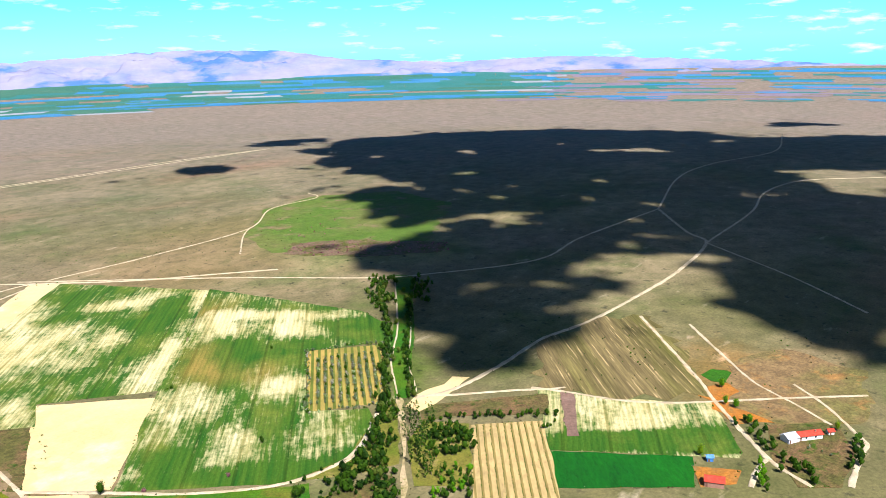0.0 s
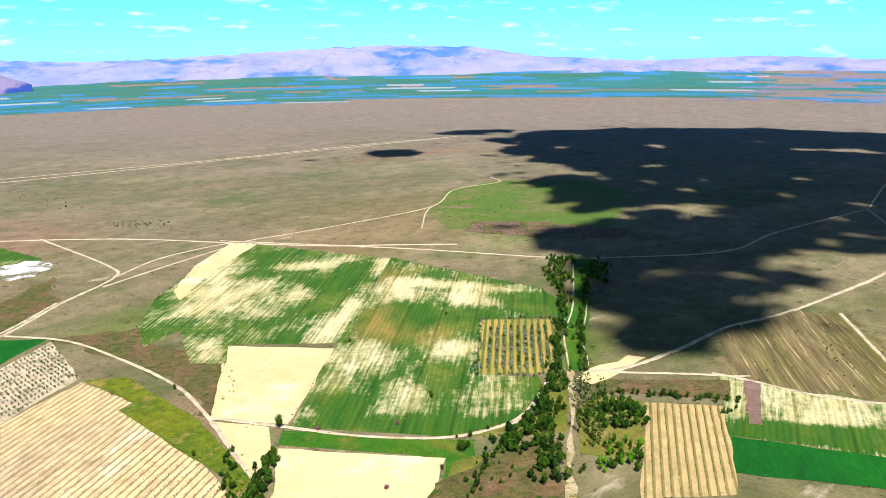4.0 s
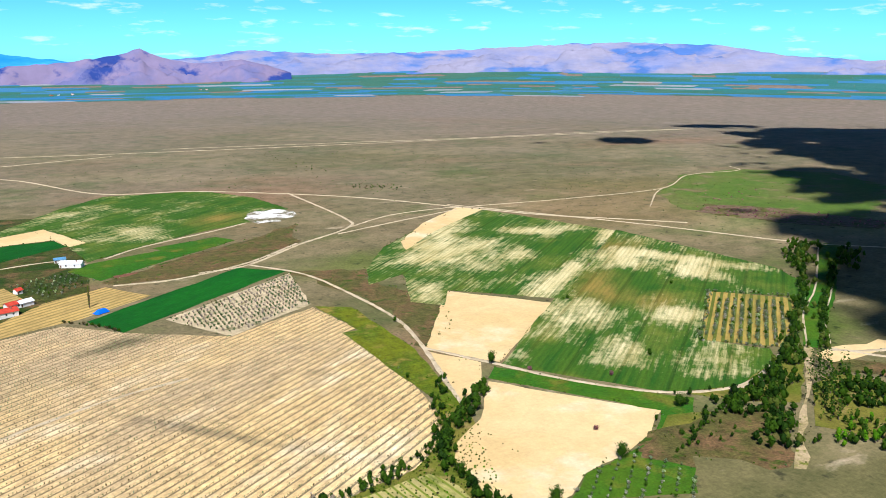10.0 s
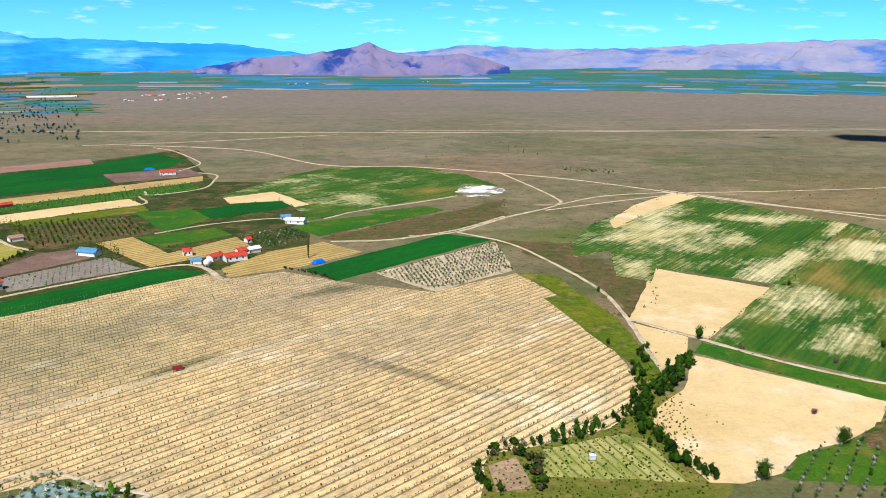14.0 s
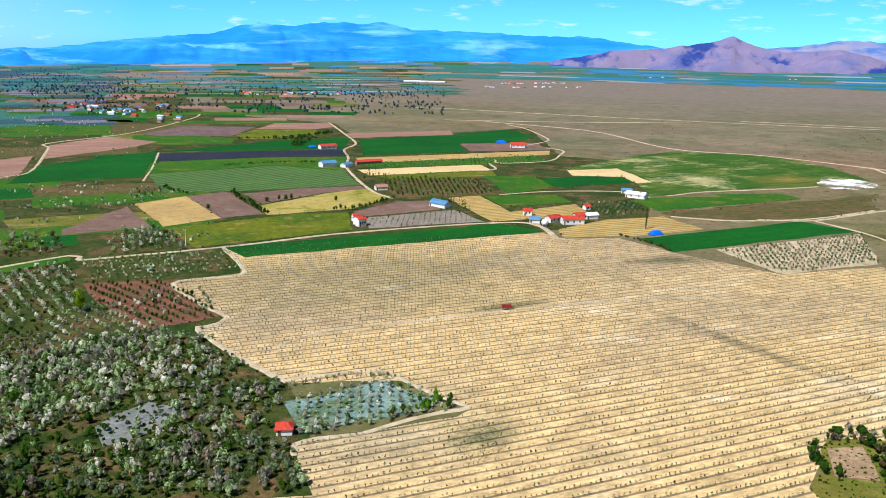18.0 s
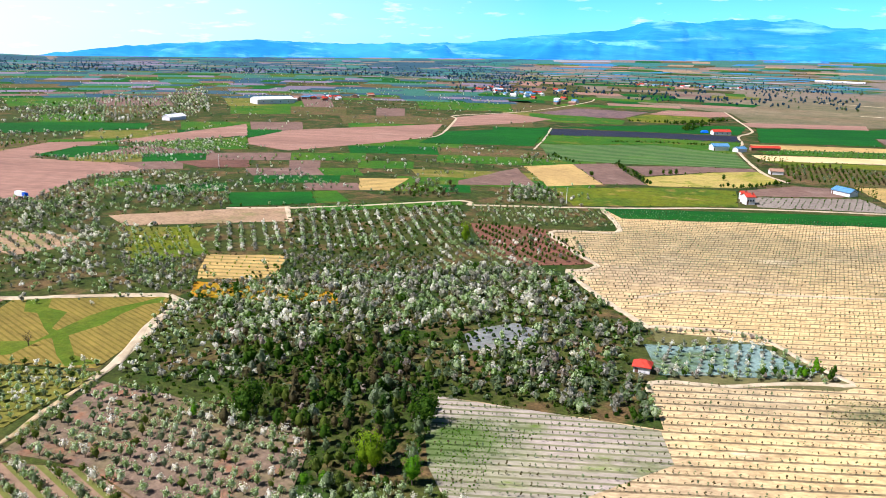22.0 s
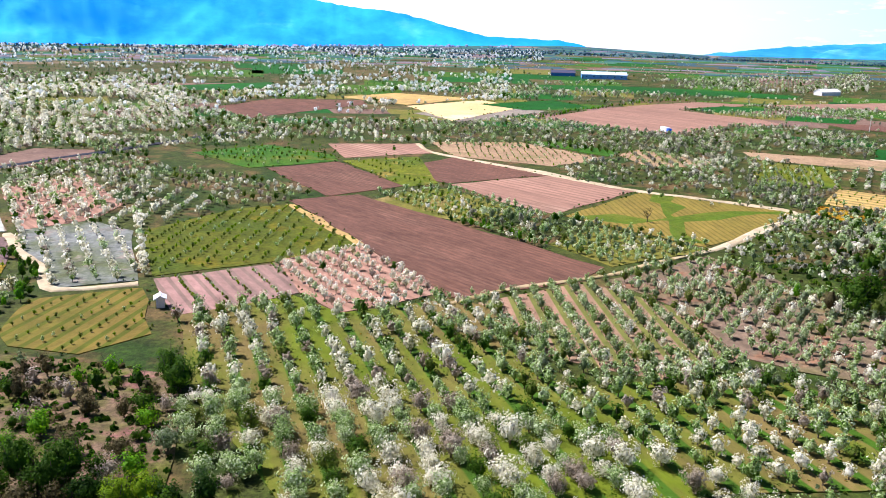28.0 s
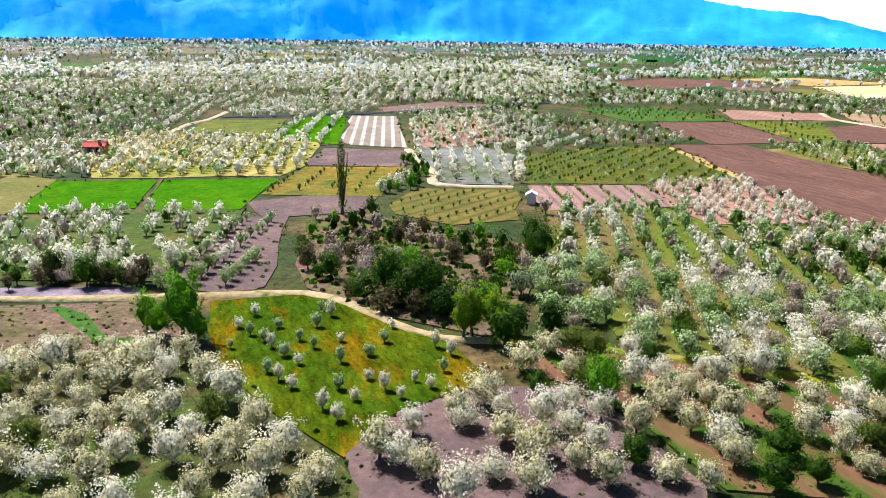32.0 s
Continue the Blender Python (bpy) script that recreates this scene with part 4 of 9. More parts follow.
def eye_distance(x, y):
    h = np.degrees(np.arctan2(-np.asarray(x), np.asarray(y)))
    hs, vs = zip(*FLIGHT)
    return np.sqrt(np.asarray(x) ** 2 + np.asarray(y) ** 2 + np.interp(h, hs, vs) ** 2)


def plant(name, kind, places, label):
    """Plants the places: the nearest trees stand as things, the others as joined groups."""
    P = np.asarray(places, float).reshape(-1, 3)
    if not len(P):
        return
    if name != "hedge":
        for ring in CLEAR:
            P = P[~inside(P[:, 0], P[:, 1], ring)]
    if not len(P):
        return
    d = eye_distance(P[:, 0], P[:, 1])
    if name == "orchard_trees":
        plots = np.array([noise.noise(Vector((x * 0.011, y * 0.011, 3.0))) for x, y in P[:, :2]])
        open_ground = (P[:, 0] < -260.0) & (d > 420.0) & (plots < -0.32)
        P, d = P[~open_ground], d[~open_ground]
        if not len(P):
            return
    P, d = P[np.argsort(d)], np.sort(d)
    thing = kind["thing"]
    room = max(0, 300 - single_count.get(thing, 0))
    n = min(room, int((d < NEAR).sum()))
    single_count[thing] = single_count.get(thing, 0) + n
    r = random.Random(len(P) + len(name))
    if n:
        tint = r.choices(range(len(kind["mats"])), kind["mix"], k=n)
        for k, m in enumerate(kind["mats"]):
            sel = [tuple(P[i]) for i in range(n) if tint[i] == k]
            if sel:
                plant_things(thing, shapes_of(kind["style"], 3 if d[0] < 92 else 2, kind["height"], kind["spread"]), [BARK, m], sel,
                             TREE_LABEL.get(m.name, "leafy") + " " + thing.replace("_", " ") + " with a short dark trunk", kind["category"], label)
    for lo, hi, detail in ((0, 128.0, 2), (128.0, MIDDLE, 1), (MIDDLE, 600.0, 0), (600.0, 1e9, -1)):
        idx = np.arange(len(P))
        sel = P[(d >= lo) & (d < hi) & (idx >= n)]
        if len(sel):
            plant_stuff(name, shapes_of(kind["style"], detail, kind["height"], kind["spread"]), [BARK] + kind["mats"], sel, label, "trees", kind["mix"])


plant_seed = 0


def next_seed():
    global plant_seed
    plant_seed += 1
    return plant_seed


def orchard(name, kind, poly, angle, row, gap, label, size=1.0, drop=0.06, jitter=0.35):
    plant(name, kind, rows_in(poly, angle, row, gap, jitter, drop, (0.78 * size, 1.2 * size), next_seed()), label)


def thicket(name, kind, poly, spacing, label, size=1.0):
    plant(name, kind, scattered(poly, spacing, (0.6 * size, 1.35 * size), next_seed(), 0.12), label)


def hedgerow(name, kind, points, gap, spread, label, size=1.0):
    plant(name, kind, along(points, gap * 0.38, spread, (0.6 * size, 1.25 * size), next_seed()), label)


def lone_tree(name, kind, x, y, size, label):
    k = next_seed()
    detail = 3 if eye_distance(x, y) < 200 else 2
    shape = shapes_of(kind["style"], detail, kind["height"], kind["spread"])
    plant_things(name, [shape[k % len(shape)]], [BARK, kind["mats"][0]], [(x, y, size)], label, kind["category"], "")


def sapling_rows(name, poly, angle, row, gap, label):
    """Small staked saplings in straight rows, each a few twigs."""
    r = np.random.RandomState(5)
    P = rows_in(poly, angle, row, gap, 0.25, 0.1, (0.5, 0.9), 77)
    shapes = []
    for i in range(3):
        rnd = random.Random(i)
        stem = np.array([(-0.03, 0, -0.1), (0.03, 0, -0.1), (0.02, 0.04, 1.0), (-0.02, 0.04, 1.0)]), np.array([(0, 1, 2, 3)])
        cs = [(rnd.uniform(-0.2, 0.2), rnd.uniform(-0.2, 0.2), 0.4 + 0.25 * k) for k in range(4)]
        shapes.append((stem, leaves(rnd, cs, 1, 0.2, 0.32)))
    plant_stuff(name, shapes, [BARK, TWIG, GREYLEAF], P, label, "saplings", [0.4, 0.6])


def tufts(name, poly, spacing, mats, mix, label, size=1.0):
    """Grass tufts and weeds strewn over the ground near the eye."""
    P = scattered(poly, spacing, (0.5 * size, 1.5 * size), next_seed(), 0.3)
    shapes = []
    for i in range(3):
        rnd = random.Random(90 + i)
        cs = [(rnd.uniform(-0.2, 0.2), rnd.uniform(-0.2, 0.2), 0.12) for k in range(3)]
        v, q = leaves(rnd, cs, 2, 0.15, 0.2, 0.5)
        shapes.append(((v[:4], q[:1]), (v[4:], q[1:] - 4)))
    if len(P):
        plant_stuff(name, shapes, [mats[0]] + mats, P, label, "grass", mix)


def verges(outlines):
    """Rough grass, weeds and low bushes along the edges of the fields."""
    rnd = np.random.RandomState(8)
    P = []
    for ring in outlines:
        for (ax, ay), (bx, by) in zip(ring, ring[1:] + ring[:1]):
            d = math.hypot(bx - ax, by - ay)
            far = math.hypot(ax, ay)
            if far > 900 or rnd.random_sample() < 0.45:
                continue
            n = int(min(90, d / (1.6 + far / 130.0)))
            for f in rnd.random_sample(n):
                s = rnd.uniform(0.25, 0.8) * (1 + far / 500.0)
                P.append((ax + (bx - ax) * f + rnd.normal(scale=0.9), ay + (by - ay) * f + rnd.normal(scale=0.9), s))
    shapes = []
    for i in range(3):
        r = random.Random(60 + i)
        cs = [(r.uniform(-0.3, 0.3), r.uniform(-0.3, 0.3), 0.2) for k in range(3)]
        v, q = leaves(r, cs, 2, 0.25, 0.3, 0.6)
        shapes.append(((v[:4], q[:1]), (v[4:], q[1:] - 4)))
    plant_stuff("verge_weeds", shapes, [LEAF, LEAF, SAGE, GREYLEAF, TWIG], P, "rough weeds and low bushes along the field edges", "weeds", [0.35, 0.3, 0.15, 0.2])


# ---- buildings ----
def box(bm, x0, x1, y0, y1, z0, z1):
    v = [bm.verts.new(p) for p in ((x0, y0, z0), (x1, y0, z0), (x1, y1, z0), (x0, y1, z0), (x0, y0, z1), (x1, y0, z1), (x1, y1, z1), (x0, y1, z1))]
    for f in ((0, 3, 2, 1), (4, 5, 6, 7), (0, 1, 5, 4), (1, 2, 6, 5), (2, 3, 7, 6), (3, 0, 4, 7)):
        bm.faces.new([v[i] for i in f])
    return v


def house(name, x, y, angle, length, width, height, roof, wall, label, windows=0, hip=False):
    """A farm building: walls with gables, an overhanging roof with thickness, ridge, door and windows."""
    top = new(name)
    top.matrix_world = pose(x, y, plain_height(math.hypot(x, y), math.degrees(math.atan2(-x, y))) + 0.1, 0, 0, angle)
    tagged(top, label, "building")
    length, width, height = max(length * 0.9, 2.0), width * 0.75, height * 0.8
    a, b = length / 2, width / 2
    rise = min(width * 0.24, 2.6)
    bm = bmesh.new()
    w = [bm.verts.new(p) for p in ((-a, -b, -0.3), (a, -b, -0.3), (a, b, -0.3), (-a, b, -0.3), (-a, -b, height), (a, -b, height), (a, b, height), (-a, b, height),
                                   (-a, 0, height if hip else height + rise), (a, 0, height if hip else height + rise))]
    for f in ((0, 1, 5, 4), (1, 2, 6, 9, 5), (2, 3, 7, 6), (3, 0, 4, 8, 7), (4, 5, 9, 8), (6, 7, 8, 9)):
        bm.faces.new([w[i] for i in f])
    part("wall", bm, wall, top)
    o, t = 0.45, 0.22
    inset = b * 0.8 if hip else 0.0
    for side, nm in ((-1, "roof"), (1, "roof")):
        bm = bmesh.new()
        e = -o * rise / b
        pts = [(-a - o, side * (b + o), height + e), (a + o, side * (b + o), height + e), (a + o - inset, 0, height + rise), (-a - o + inset, 0, height + rise)]
        lowv = [bm.verts.new((px, py, pz + 0.02)) for px, py, pz in pts]
        topv = [bm.verts.new((px, py, pz + t)) for px, py, pz in pts]
        bm.faces.new(lowv)
        bm.faces.new(topv)
        for i in range(4):
            bm.faces.new((lowv[i - 1], lowv[i], topv[i], topv[i - 1]))
        bmesh.ops.recalc_face_normals(bm, faces=bm.faces)
        part(nm, bm, roof, top)
    if hip:
        for side in (-1, 1):
            bm = bmesh.new()
            e = -o * rise / b
            q = [(side * (a + o), -b - o, height + e), (side * (a + o), b + o, height + e), (side * (a + o - inset), 0, height + rise)]
            lowv = [bm.verts.new((px, py, pz + 0.02)) for px, py, pz in q]
            topv = [bm.verts.new((px, py, pz + t)) for px, py, pz in q]
            bm.faces.new(lowv)
            bm.faces.new(topv)
            for i in range(3):
                bm.faces.new((lowv[i - 1], lowv[i], topv[i], topv[i - 1]))
            bmesh.ops.recalc_face_normals(bm, faces=bm.faces)
            part("roof", bm, roof, top)
    bm = bmesh.new()
    box(bm, -a - o + inset, a + o - inset, -0.14, 0.14, height + rise + 0.08, height + rise + t + 0.1)
    part("ridge", bm, roof, top)
    for side in (-1, 1):
        for i in range(windows):
            wx = -a + length * (i + 0.75) / (windows + 0.5)
            bm = bmesh.new()
            box(bm, wx - 0.5, wx + 0.5, side * b - 0.04, side * b + 0.04, height * 0.4, height * 0.4 + 1.1)
            part("window", bm, PANE, top, "dark glass window")
        bm = bmesh.new()
        dx = -a + min(0.9, length * 0.3)
        box(bm, dx - 0.45, dx + 0.45, side * b - 0.05, side * b + 0.05, 0.0, min(2.0, height * 0.75))
        part("door", bm, DOOR, top, "brown door")
    if windows >= 2:
        bm = bmesh.new()
        box(bm, a * 0.5 - 0.3, a * 0.5 + 0.3, -b * 0.4 - 0.3, -b * 0.4 + 0.3, height, height + rise + 0.8)
        part("chimney", bm, WALL_BRICK, top, "brick chimney")
    return top


def village(p, q, count, seed):
    """A far hamlet of small houses strewn along a line."""
    rnd = random.Random(seed)
    d = math.hypot(q[0] - p[0], q[1] - p[1])
    for i in range(count):
        f = rnd.random()
        s = rnd.gauss(0, 0.05 * d)
        ux, uy = (q[0] - p[0]) / d, (q[1] - p[1]) / d
        x, y = p[0] + (q[0] - p[0]) * f - uy * s, p[1] + (q[1] - p[1]) * f + ux * s
        roof = rnd.choice((ROOF_RED, ROOF_RED, ROOF_WHITE, ROOF_TAN, ROOF_BLUE))
        house("house", x, y, rnd.uniform(0, 180), rnd.uniform(7, 13), rnd.uniform(6, 8), rnd.uniform(2.5, 4.5), roof, rnd.choice((WALL_WHITE, WALL_WHITE, WALL_BRICK)),
              "distant village house with a plain pitched roof")


# town colours with blue haze painted into the walls and roofs
FAR_WALL = plain_mat("haze_painted_walls", (0.30, 0.40, 0.56), 0.9, 0.3, 0.02)
FAR_TILE = plain_mat("haze_painted_tiles", (0.34, 0.29, 0.40), 0.9, 0.3, 0.02)


def town(h0, h1, r0, r1, count, seed):
    """A far town under the mountain: many small gabled houses, too far to tell apart."""
    rnd = random.Random(seed)
    V, Q, M = [], [], []
    for i in range(count):
        h, r = rnd.uniform(h0, h1), rnd.uniform(r0, r1)
        if noise.noise(Vector((h * 0.4, r * 0.004, seed))) < -0.15:
            continue
        p = bearing(h, r)
        z = plain_height(r, h)
        a, b, t = rnd.uniform(4, 9), rnd.uniform(3, 5), rnd.choice((3, 4, 5, 7, 10))
        c, s = math.cos(i * 1.7), math.sin(i * 1.7)
        n = len(V)
        for x, y, q in ((-a, -b, -2), (a, -b, -2), (a, b, -2), (-a, b, -2), (-a, -b, t), (a, -b, t), (a, b, t), (-a, b, t), (-a, 0, t + 2.5), (a, 0, t + 2.5)):
            V.append((p.x + x * c - y * s, p.y + x * s + y * c, z + q))
        roof = rnd.choice((1, 1, 2, 3))
        for f, m in (((0, 1, 5, 4), 0), ((1, 2, 6, 5), 0), ((2, 3, 7, 6), 0), ((3, 0, 4, 7), 0), ((4, 5, 9, 8), roof), ((6, 7, 8, 9), roof)):
            Q.append([n + k for k in f])
            M.append(m)
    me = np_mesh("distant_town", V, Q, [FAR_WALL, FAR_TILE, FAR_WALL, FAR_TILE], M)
    return tagged(new("distant_town", me), "distant town of pale red-roofed houses below the mountain, haze painted in", "town", kind="stuff")


def tarpaulin(x, y, angle, length, width):
    """A heap under a sagging blue sheet."""
    bm = bmesh.new()
    n, m = 12, 8
    g = {}
    for i in range(n + 1):
        for j in range(m + 1):
            u, v = i / n * 2 - 1, j / m * 2 - 1
            h = max(0.0, 1 - u ** 4) * max(0.0, 1 - v ** 2) * 2.3 + 0.15 * noise.noise(Vector((u * 3 + x, v * 3, 0)))
            g[i, j] = bm.verts.new((u * length / 2, v * width / 2, max(0.02, h)))
    for i in range(n):
        for j in range(m):
            bm.faces.new((g[i, j], g[i + 1, j], g[i + 1, j + 1], g[i, j + 1]))
    me = bpy.data.meshes.new("tarpaulin")
    bm.to_mesh(me)
    bm.free()
    me.materials.append(TARP)
    ob = new("tarpaulin", me)
    ob.matrix_world = pose(x, y, 0.45, 0, 0, angle)
    return tagged(ob, "bright blue tarpaulin stretched over a heap", "tarpaulin")


def wheel(top, x, y, r, w):
    bm = bmesh.new()
    bmesh.ops.create_cone(bm, cap_ends=True, segments=14, radius1=r, radius2=r, depth=w, matrix=pose(x, y, r, 90, 0, 0))
    t = part("wheel", bm, RUBBER, top)
    bm = bmesh.new()
    bmesh.ops.create_cone(bm, cap_ends=True, segments=10, radius1=r * 0.5, radius2=r * 0.5, depth=w + 0.04, matrix=pose(x, y, r, 90, 0, 0))
    part("rim", bm, ROOF_WHITE, t)


def trailer(x, y, angle):
    top = new("farm_trailer")
    top.matrix_world = pose(x, y, 0.5, 0, 0, angle)
    tagged(top, "small dark red farm trailer standing in the rows", "trailer")
    bm = bmesh.new()
    for q in ((-2, 2, -1, 1, 0.6, 0.75), (-2, 2, -1, -0.93, 0.75, 1.5), (-2, 2, 0.93, 1, 0.75, 1.5), (-2, -1.93, -0.93, 0.93, 0.75, 1.5), (1.93, 2, -0.93, 0.93, 0.75, 1.5)):
        box(bm, *q)
    part("body", bm, REDPAINT, top)
    bm = bmesh.new()
    box(bm, 2, 3.3, -0.06, 0.06, 0.55, 0.66)
    part("drawbar", bm, RUBBER, top)
    for wx in (-1.0, 1.0):
        for wy in (-1.0, 1.0):
            wheel(top, wx, wy, 0.38, 0.2)


def parked_truck(x, y, angle):
    top = new("truck")
    top.matrix_world = pose(x, y, 0.4, 0, 0, angle)
    tagged(top, "pale lorry parked at the field edge", "truck")
    bm = bmesh.new()
    box(bm, -4.5, 2.0, -1.2, 1.2, 0.9, 3.2)
    part("cargo_box", bm, ROOF_WHITE, top)
    bm = bmesh.new()
    v = box(bm, 2.2, 4.2, -1.15, 1.15, 0.6, 2.7)
    for i in (5, 6):
        v[i].co.x -= 0.5
    part("cab", bm, TARP, top, "blue cab")
    for wx in (-3.2, 3.1):
        for wy in (-1.1, 1.1):
            wheel(top, wx, wy, 0.5, 0.3)


def water_tank(x, y):
    top = new("water_tank")
    top.matrix_world = pose(x, y, 0.2)
    tagged(top, "round white water tank beside the farm", "tank")
    bm = bmesh.new()
    bmesh.ops.create_uvsphere(bm, u_segments=16, v_segments=10, radius=2.2, matrix=pose(0, 0, 2.4))
    part("vessel", bm, ROOF_WHITE, top)
    for i in range(4):
        bm = bmesh.new()
        q = bearing(45 + 90 * i, 1.5)
        bmesh.ops.create_cone(bm, cap_ends=True, segments=8, radius1=0.12, radius2=0.12, depth=2.0, matrix=pose(q.x, q.y, 0.7))
        part("leg", bm, ROOF_WHITE, top)


def field_pump(x, y):
    top = new("field_pump")
    top.matrix_world = pose(x, y, 0.4)
    tagged(top, "small blue and white pump box in the mown field", "pump")
    bm = bmesh.new()
    box(bm, -0.9, 0.9, -0.7, 0.7, 0, 1.3)
    part("housing", bm, ROOF_PALEBLUE, top)
    bm = bmesh.new()
    box(bm, -1.05, 1.05, -0.85, 0.85, 1.3, 1.45)
    part("cover", bm, ROOF_WHITE, top)
    bm = bmesh.new()
    bmesh.ops.create_cone(bm, cap_ends=True, segments=8, radius1=0.12, radius2=0.12, depth=1.2, matrix=pose(0.5, 0, 2.0))
    part("pipe", bm, TARP, top)


def power_pole(x, y):
    top = new("utility_pole")
    top.matrix_world = pose(x, y, 0.2)
    tagged(top, "slender grey utility pole among the fields", "pole")
    bm = bmesh.new()
    bmesh.ops.create_cone(bm, cap_ends=True, segments=8, radius1=0.2, radius2=0.12, depth=9.5, matrix=pose(0, 0, 4.5))
    part("post", bm, WALL_WHITE, top)
    bm = bmesh.new()
    box(bm, -1.0, 1.0, -0.06, 0.06, 8.6, 8.75)
    part("crossarm", bm, BARK, top)
    for i in (-0.85, 0.0, 0.85):
        bm = bmesh.new()
        bmesh.ops.create_cone(bm, cap_ends=True, segments=6, radius1=0.07, radius2=0.05, depth=0.3, matrix=pose(i, 0, 8.9))
        part("insulator", bm, ROOF_WHITE, top)



# ---- fields, roads and orchards ----
BRIGHTDULL = soil_mat("orchard_grass", (0.052, 0.085, 0.003), (0.072, 0.095, 0.006), (0.12, 0.10, 0.035), 0.05, 0.12, 1.0, grain=0.5, speckle=0.4)
STREAKS = soil_mat("streaked_steppe", (0.16, 0.128, 0.066), (0.115, 0.108, 0.04), (0.42, 0.33, 0.19), 0.02, 0.5, 0.6, angle=-137.3, streak=20.0, third_cover=(0.58, 0.66), grain=0.55, speckle=0.6)
PALEFLOOR = soil_mat("pale_orchard_soil", (0.50, 0.42, 0.29), (0.40, 0.34, 0.23), (0.22, 0.2, 0.11), 0.05, 0.12, 0.8)
TEALWET = soil_mat("wet_teal_soil", (0.20, 0.27, 0.24), (0.09, 0.13, 0.06), (0.26, 0.27, 0.22), 0.06, 0.12, 0.9, grain=0.5, speckle=0.45)
SQUAREROWS = banded("square_orchard_rows", -134.6, (0.33, 0.25, 0.10), (0.22, 0.19, 0.07), 4.4, (0.10, 0.12, 0.035), 0.5)
REDSTEPPE = soil_mat("orange_steppe", (0.19, 0.135, 0.075), (0.14, 0.125, 0.055), (0.25, 0.15, 0.07), 0.02, 0.05, 0.5, grain=0.5, speckle=0.45)
TANROWS = banded("tan_rows", 37.4, (0.44, 0.32, 0.15), (0.37, 0.27, 0.13), 4.6, (0.25, 0.2, 0.09))
GREYROWS = banded("pale_grey_rows", 36.2, (0.33, 0.29, 0.24), (0.26, 0.25, 0.17), 2.6, (0.17, 0.17, 0.10), 0.35, (0.13, 0.17, 0.05))
WHEATRING = banded("mown_swaths", -79.9, (0.36, 0.32, 0.16), (0.15, 0.18, 0.045), 3.4, (0.16, 0.19, 0.05), 0.25, (0.10, 0.14, 0.03))
ROWGREEN = banded("green_rows", 65.1, (0.05, 0.1, 0.03), (0.06, 0.12, 0.03), 7.0, (0.11, 0.15, 0.07), 0.45)
XFIELD = banded("yellow_rows", -3.9, (0.205, 0.158, 0.058), (0.16, 0.135, 0.045), 1.9, (0.14, 0.115, 0.036), 0.35)
STRIPEPINK = banded("pink_stripes", -3.3, (0.27, 0.18, 0.13), (0.23, 0.165, 0.115), 4.6, (0.13, 0.135, 0.05), 0.22)
STRIPEPINK2 = banded("pink_orchard_stripes", 22.6, (0.30, 0.195, 0.17), (0.25, 0.17, 0.145), 2.8, (0.20, 0.145, 0.12), 0.35)
OLIVESTRIPE = banded("olive_stripes", 163.3, (0.15, 0.115, 0.04), (0.115, 0.105, 0.03), 3.4, (0.078, 0.088, 0.02), 0.4)
WHITEROWS = banded("white_rows", -157.4, (0.26, 0.21, 0.17), (0.21, 0.17, 0.13), 3.2, (0.40, 0.42, 0.37), 0.42)
TANSTRIPE = banded("planted_stripes", -142.6, (0.42, 0.32, 0.17), (0.36, 0.28, 0.15), 3.7, (0.20, 0.16, 0.07), 0.25)
stained(GROUND, 480, 135, 75, 55, 40, (1.5, 0.98, 0.62), 0.9)
stained(GROUND, 372, 320, 60, 32, 42, (0.62, 1.0, 0.36), 0.9)
stained(GROUND, 190, 560, 70, 40, 20, (0.66, 0.95, 0.42), 0.85)
stained(GROUND, 640, 590, 170, 120, 40, (0.72, 1.0, 0.5), 0.7)
stained(GROUND, 500, 700, 260, 160, 30, (1.15, 0.98, 0.8), 0.6)
field("orchard_ground", [(40.0, 10.0), (-197.5, 368.7), (-220.2, 396.3), (4.1, 534.5), (-1.4, 836.0), (-88.1, 853.1), (-162.4, 1134.3), (-330.7, 919.5), (-420.5, 1075.1), (-660.2, 1150.7), (-860.8, 1431.7), (-1000.0, 1390.0), (-1190.0, 1180.0), (-1480.0, 820.0), (-1457.3, 302.0), (-1142.9, -211.5), (-1046.6, -343.3), (-712.5, -721.2), (-633.8, -810.2), (-38.7, -54.1), (20.0, -40.0)], ORCHARD_SOIL, "mixed green and brown orchard ground", lift=0.02)
field("rough_grass", [(52.3, 234.1), (58.2, 245.8), (77.4, 249.6), (106.9, 259.9), (124.6, 279.4), (138.8, 313.3), (143.4, 340.1), (146.8, 313.6), (140.7, 279.9), (145.2, 252.6), (115.9, 195.1), (44.5, 193.4)], OLIVEDRY, "rough green and brown grass between the fields", rough_edge=3.0)
field("plain_meadow", [(571.1, 714.5), (694.3, 819.3), (791.1, 825.7), (878.3, 756.7), (841.9, 630.0), (675.4, 536.0), (614.9, 517.1), (571.1, 568.2), (538.7, 631.5)], STEPPE_GREEN, "green tinged steppe with dry grass", rough_edge=4.5)
VINE = field_rows("row_field_soil", 37.5, (0.61, 0.46, 0.26), (0.46, 0.36, 0.23), (0.70, 0.58, 0.40))
stained(VINE, -125, 365, 130, 75, 38, (0.56, 0.62, 0.66), 0.95)
stained(VINE, -80, 215, 55, 40, 20, (0.68, 0.76, 0.95), 0.85)
stained(VINE, 40, 320, 60, 5, -45, (0.45, 0.48, 0.52), 0.8)
stained(VINE, -40, 217, 14, 9, 60, (0.36, 0.46, 0.42), 0.9)
stained(VINE, 14, 446, 30, 10, 30, (0.36, 0.42, 0.4), 0.9)
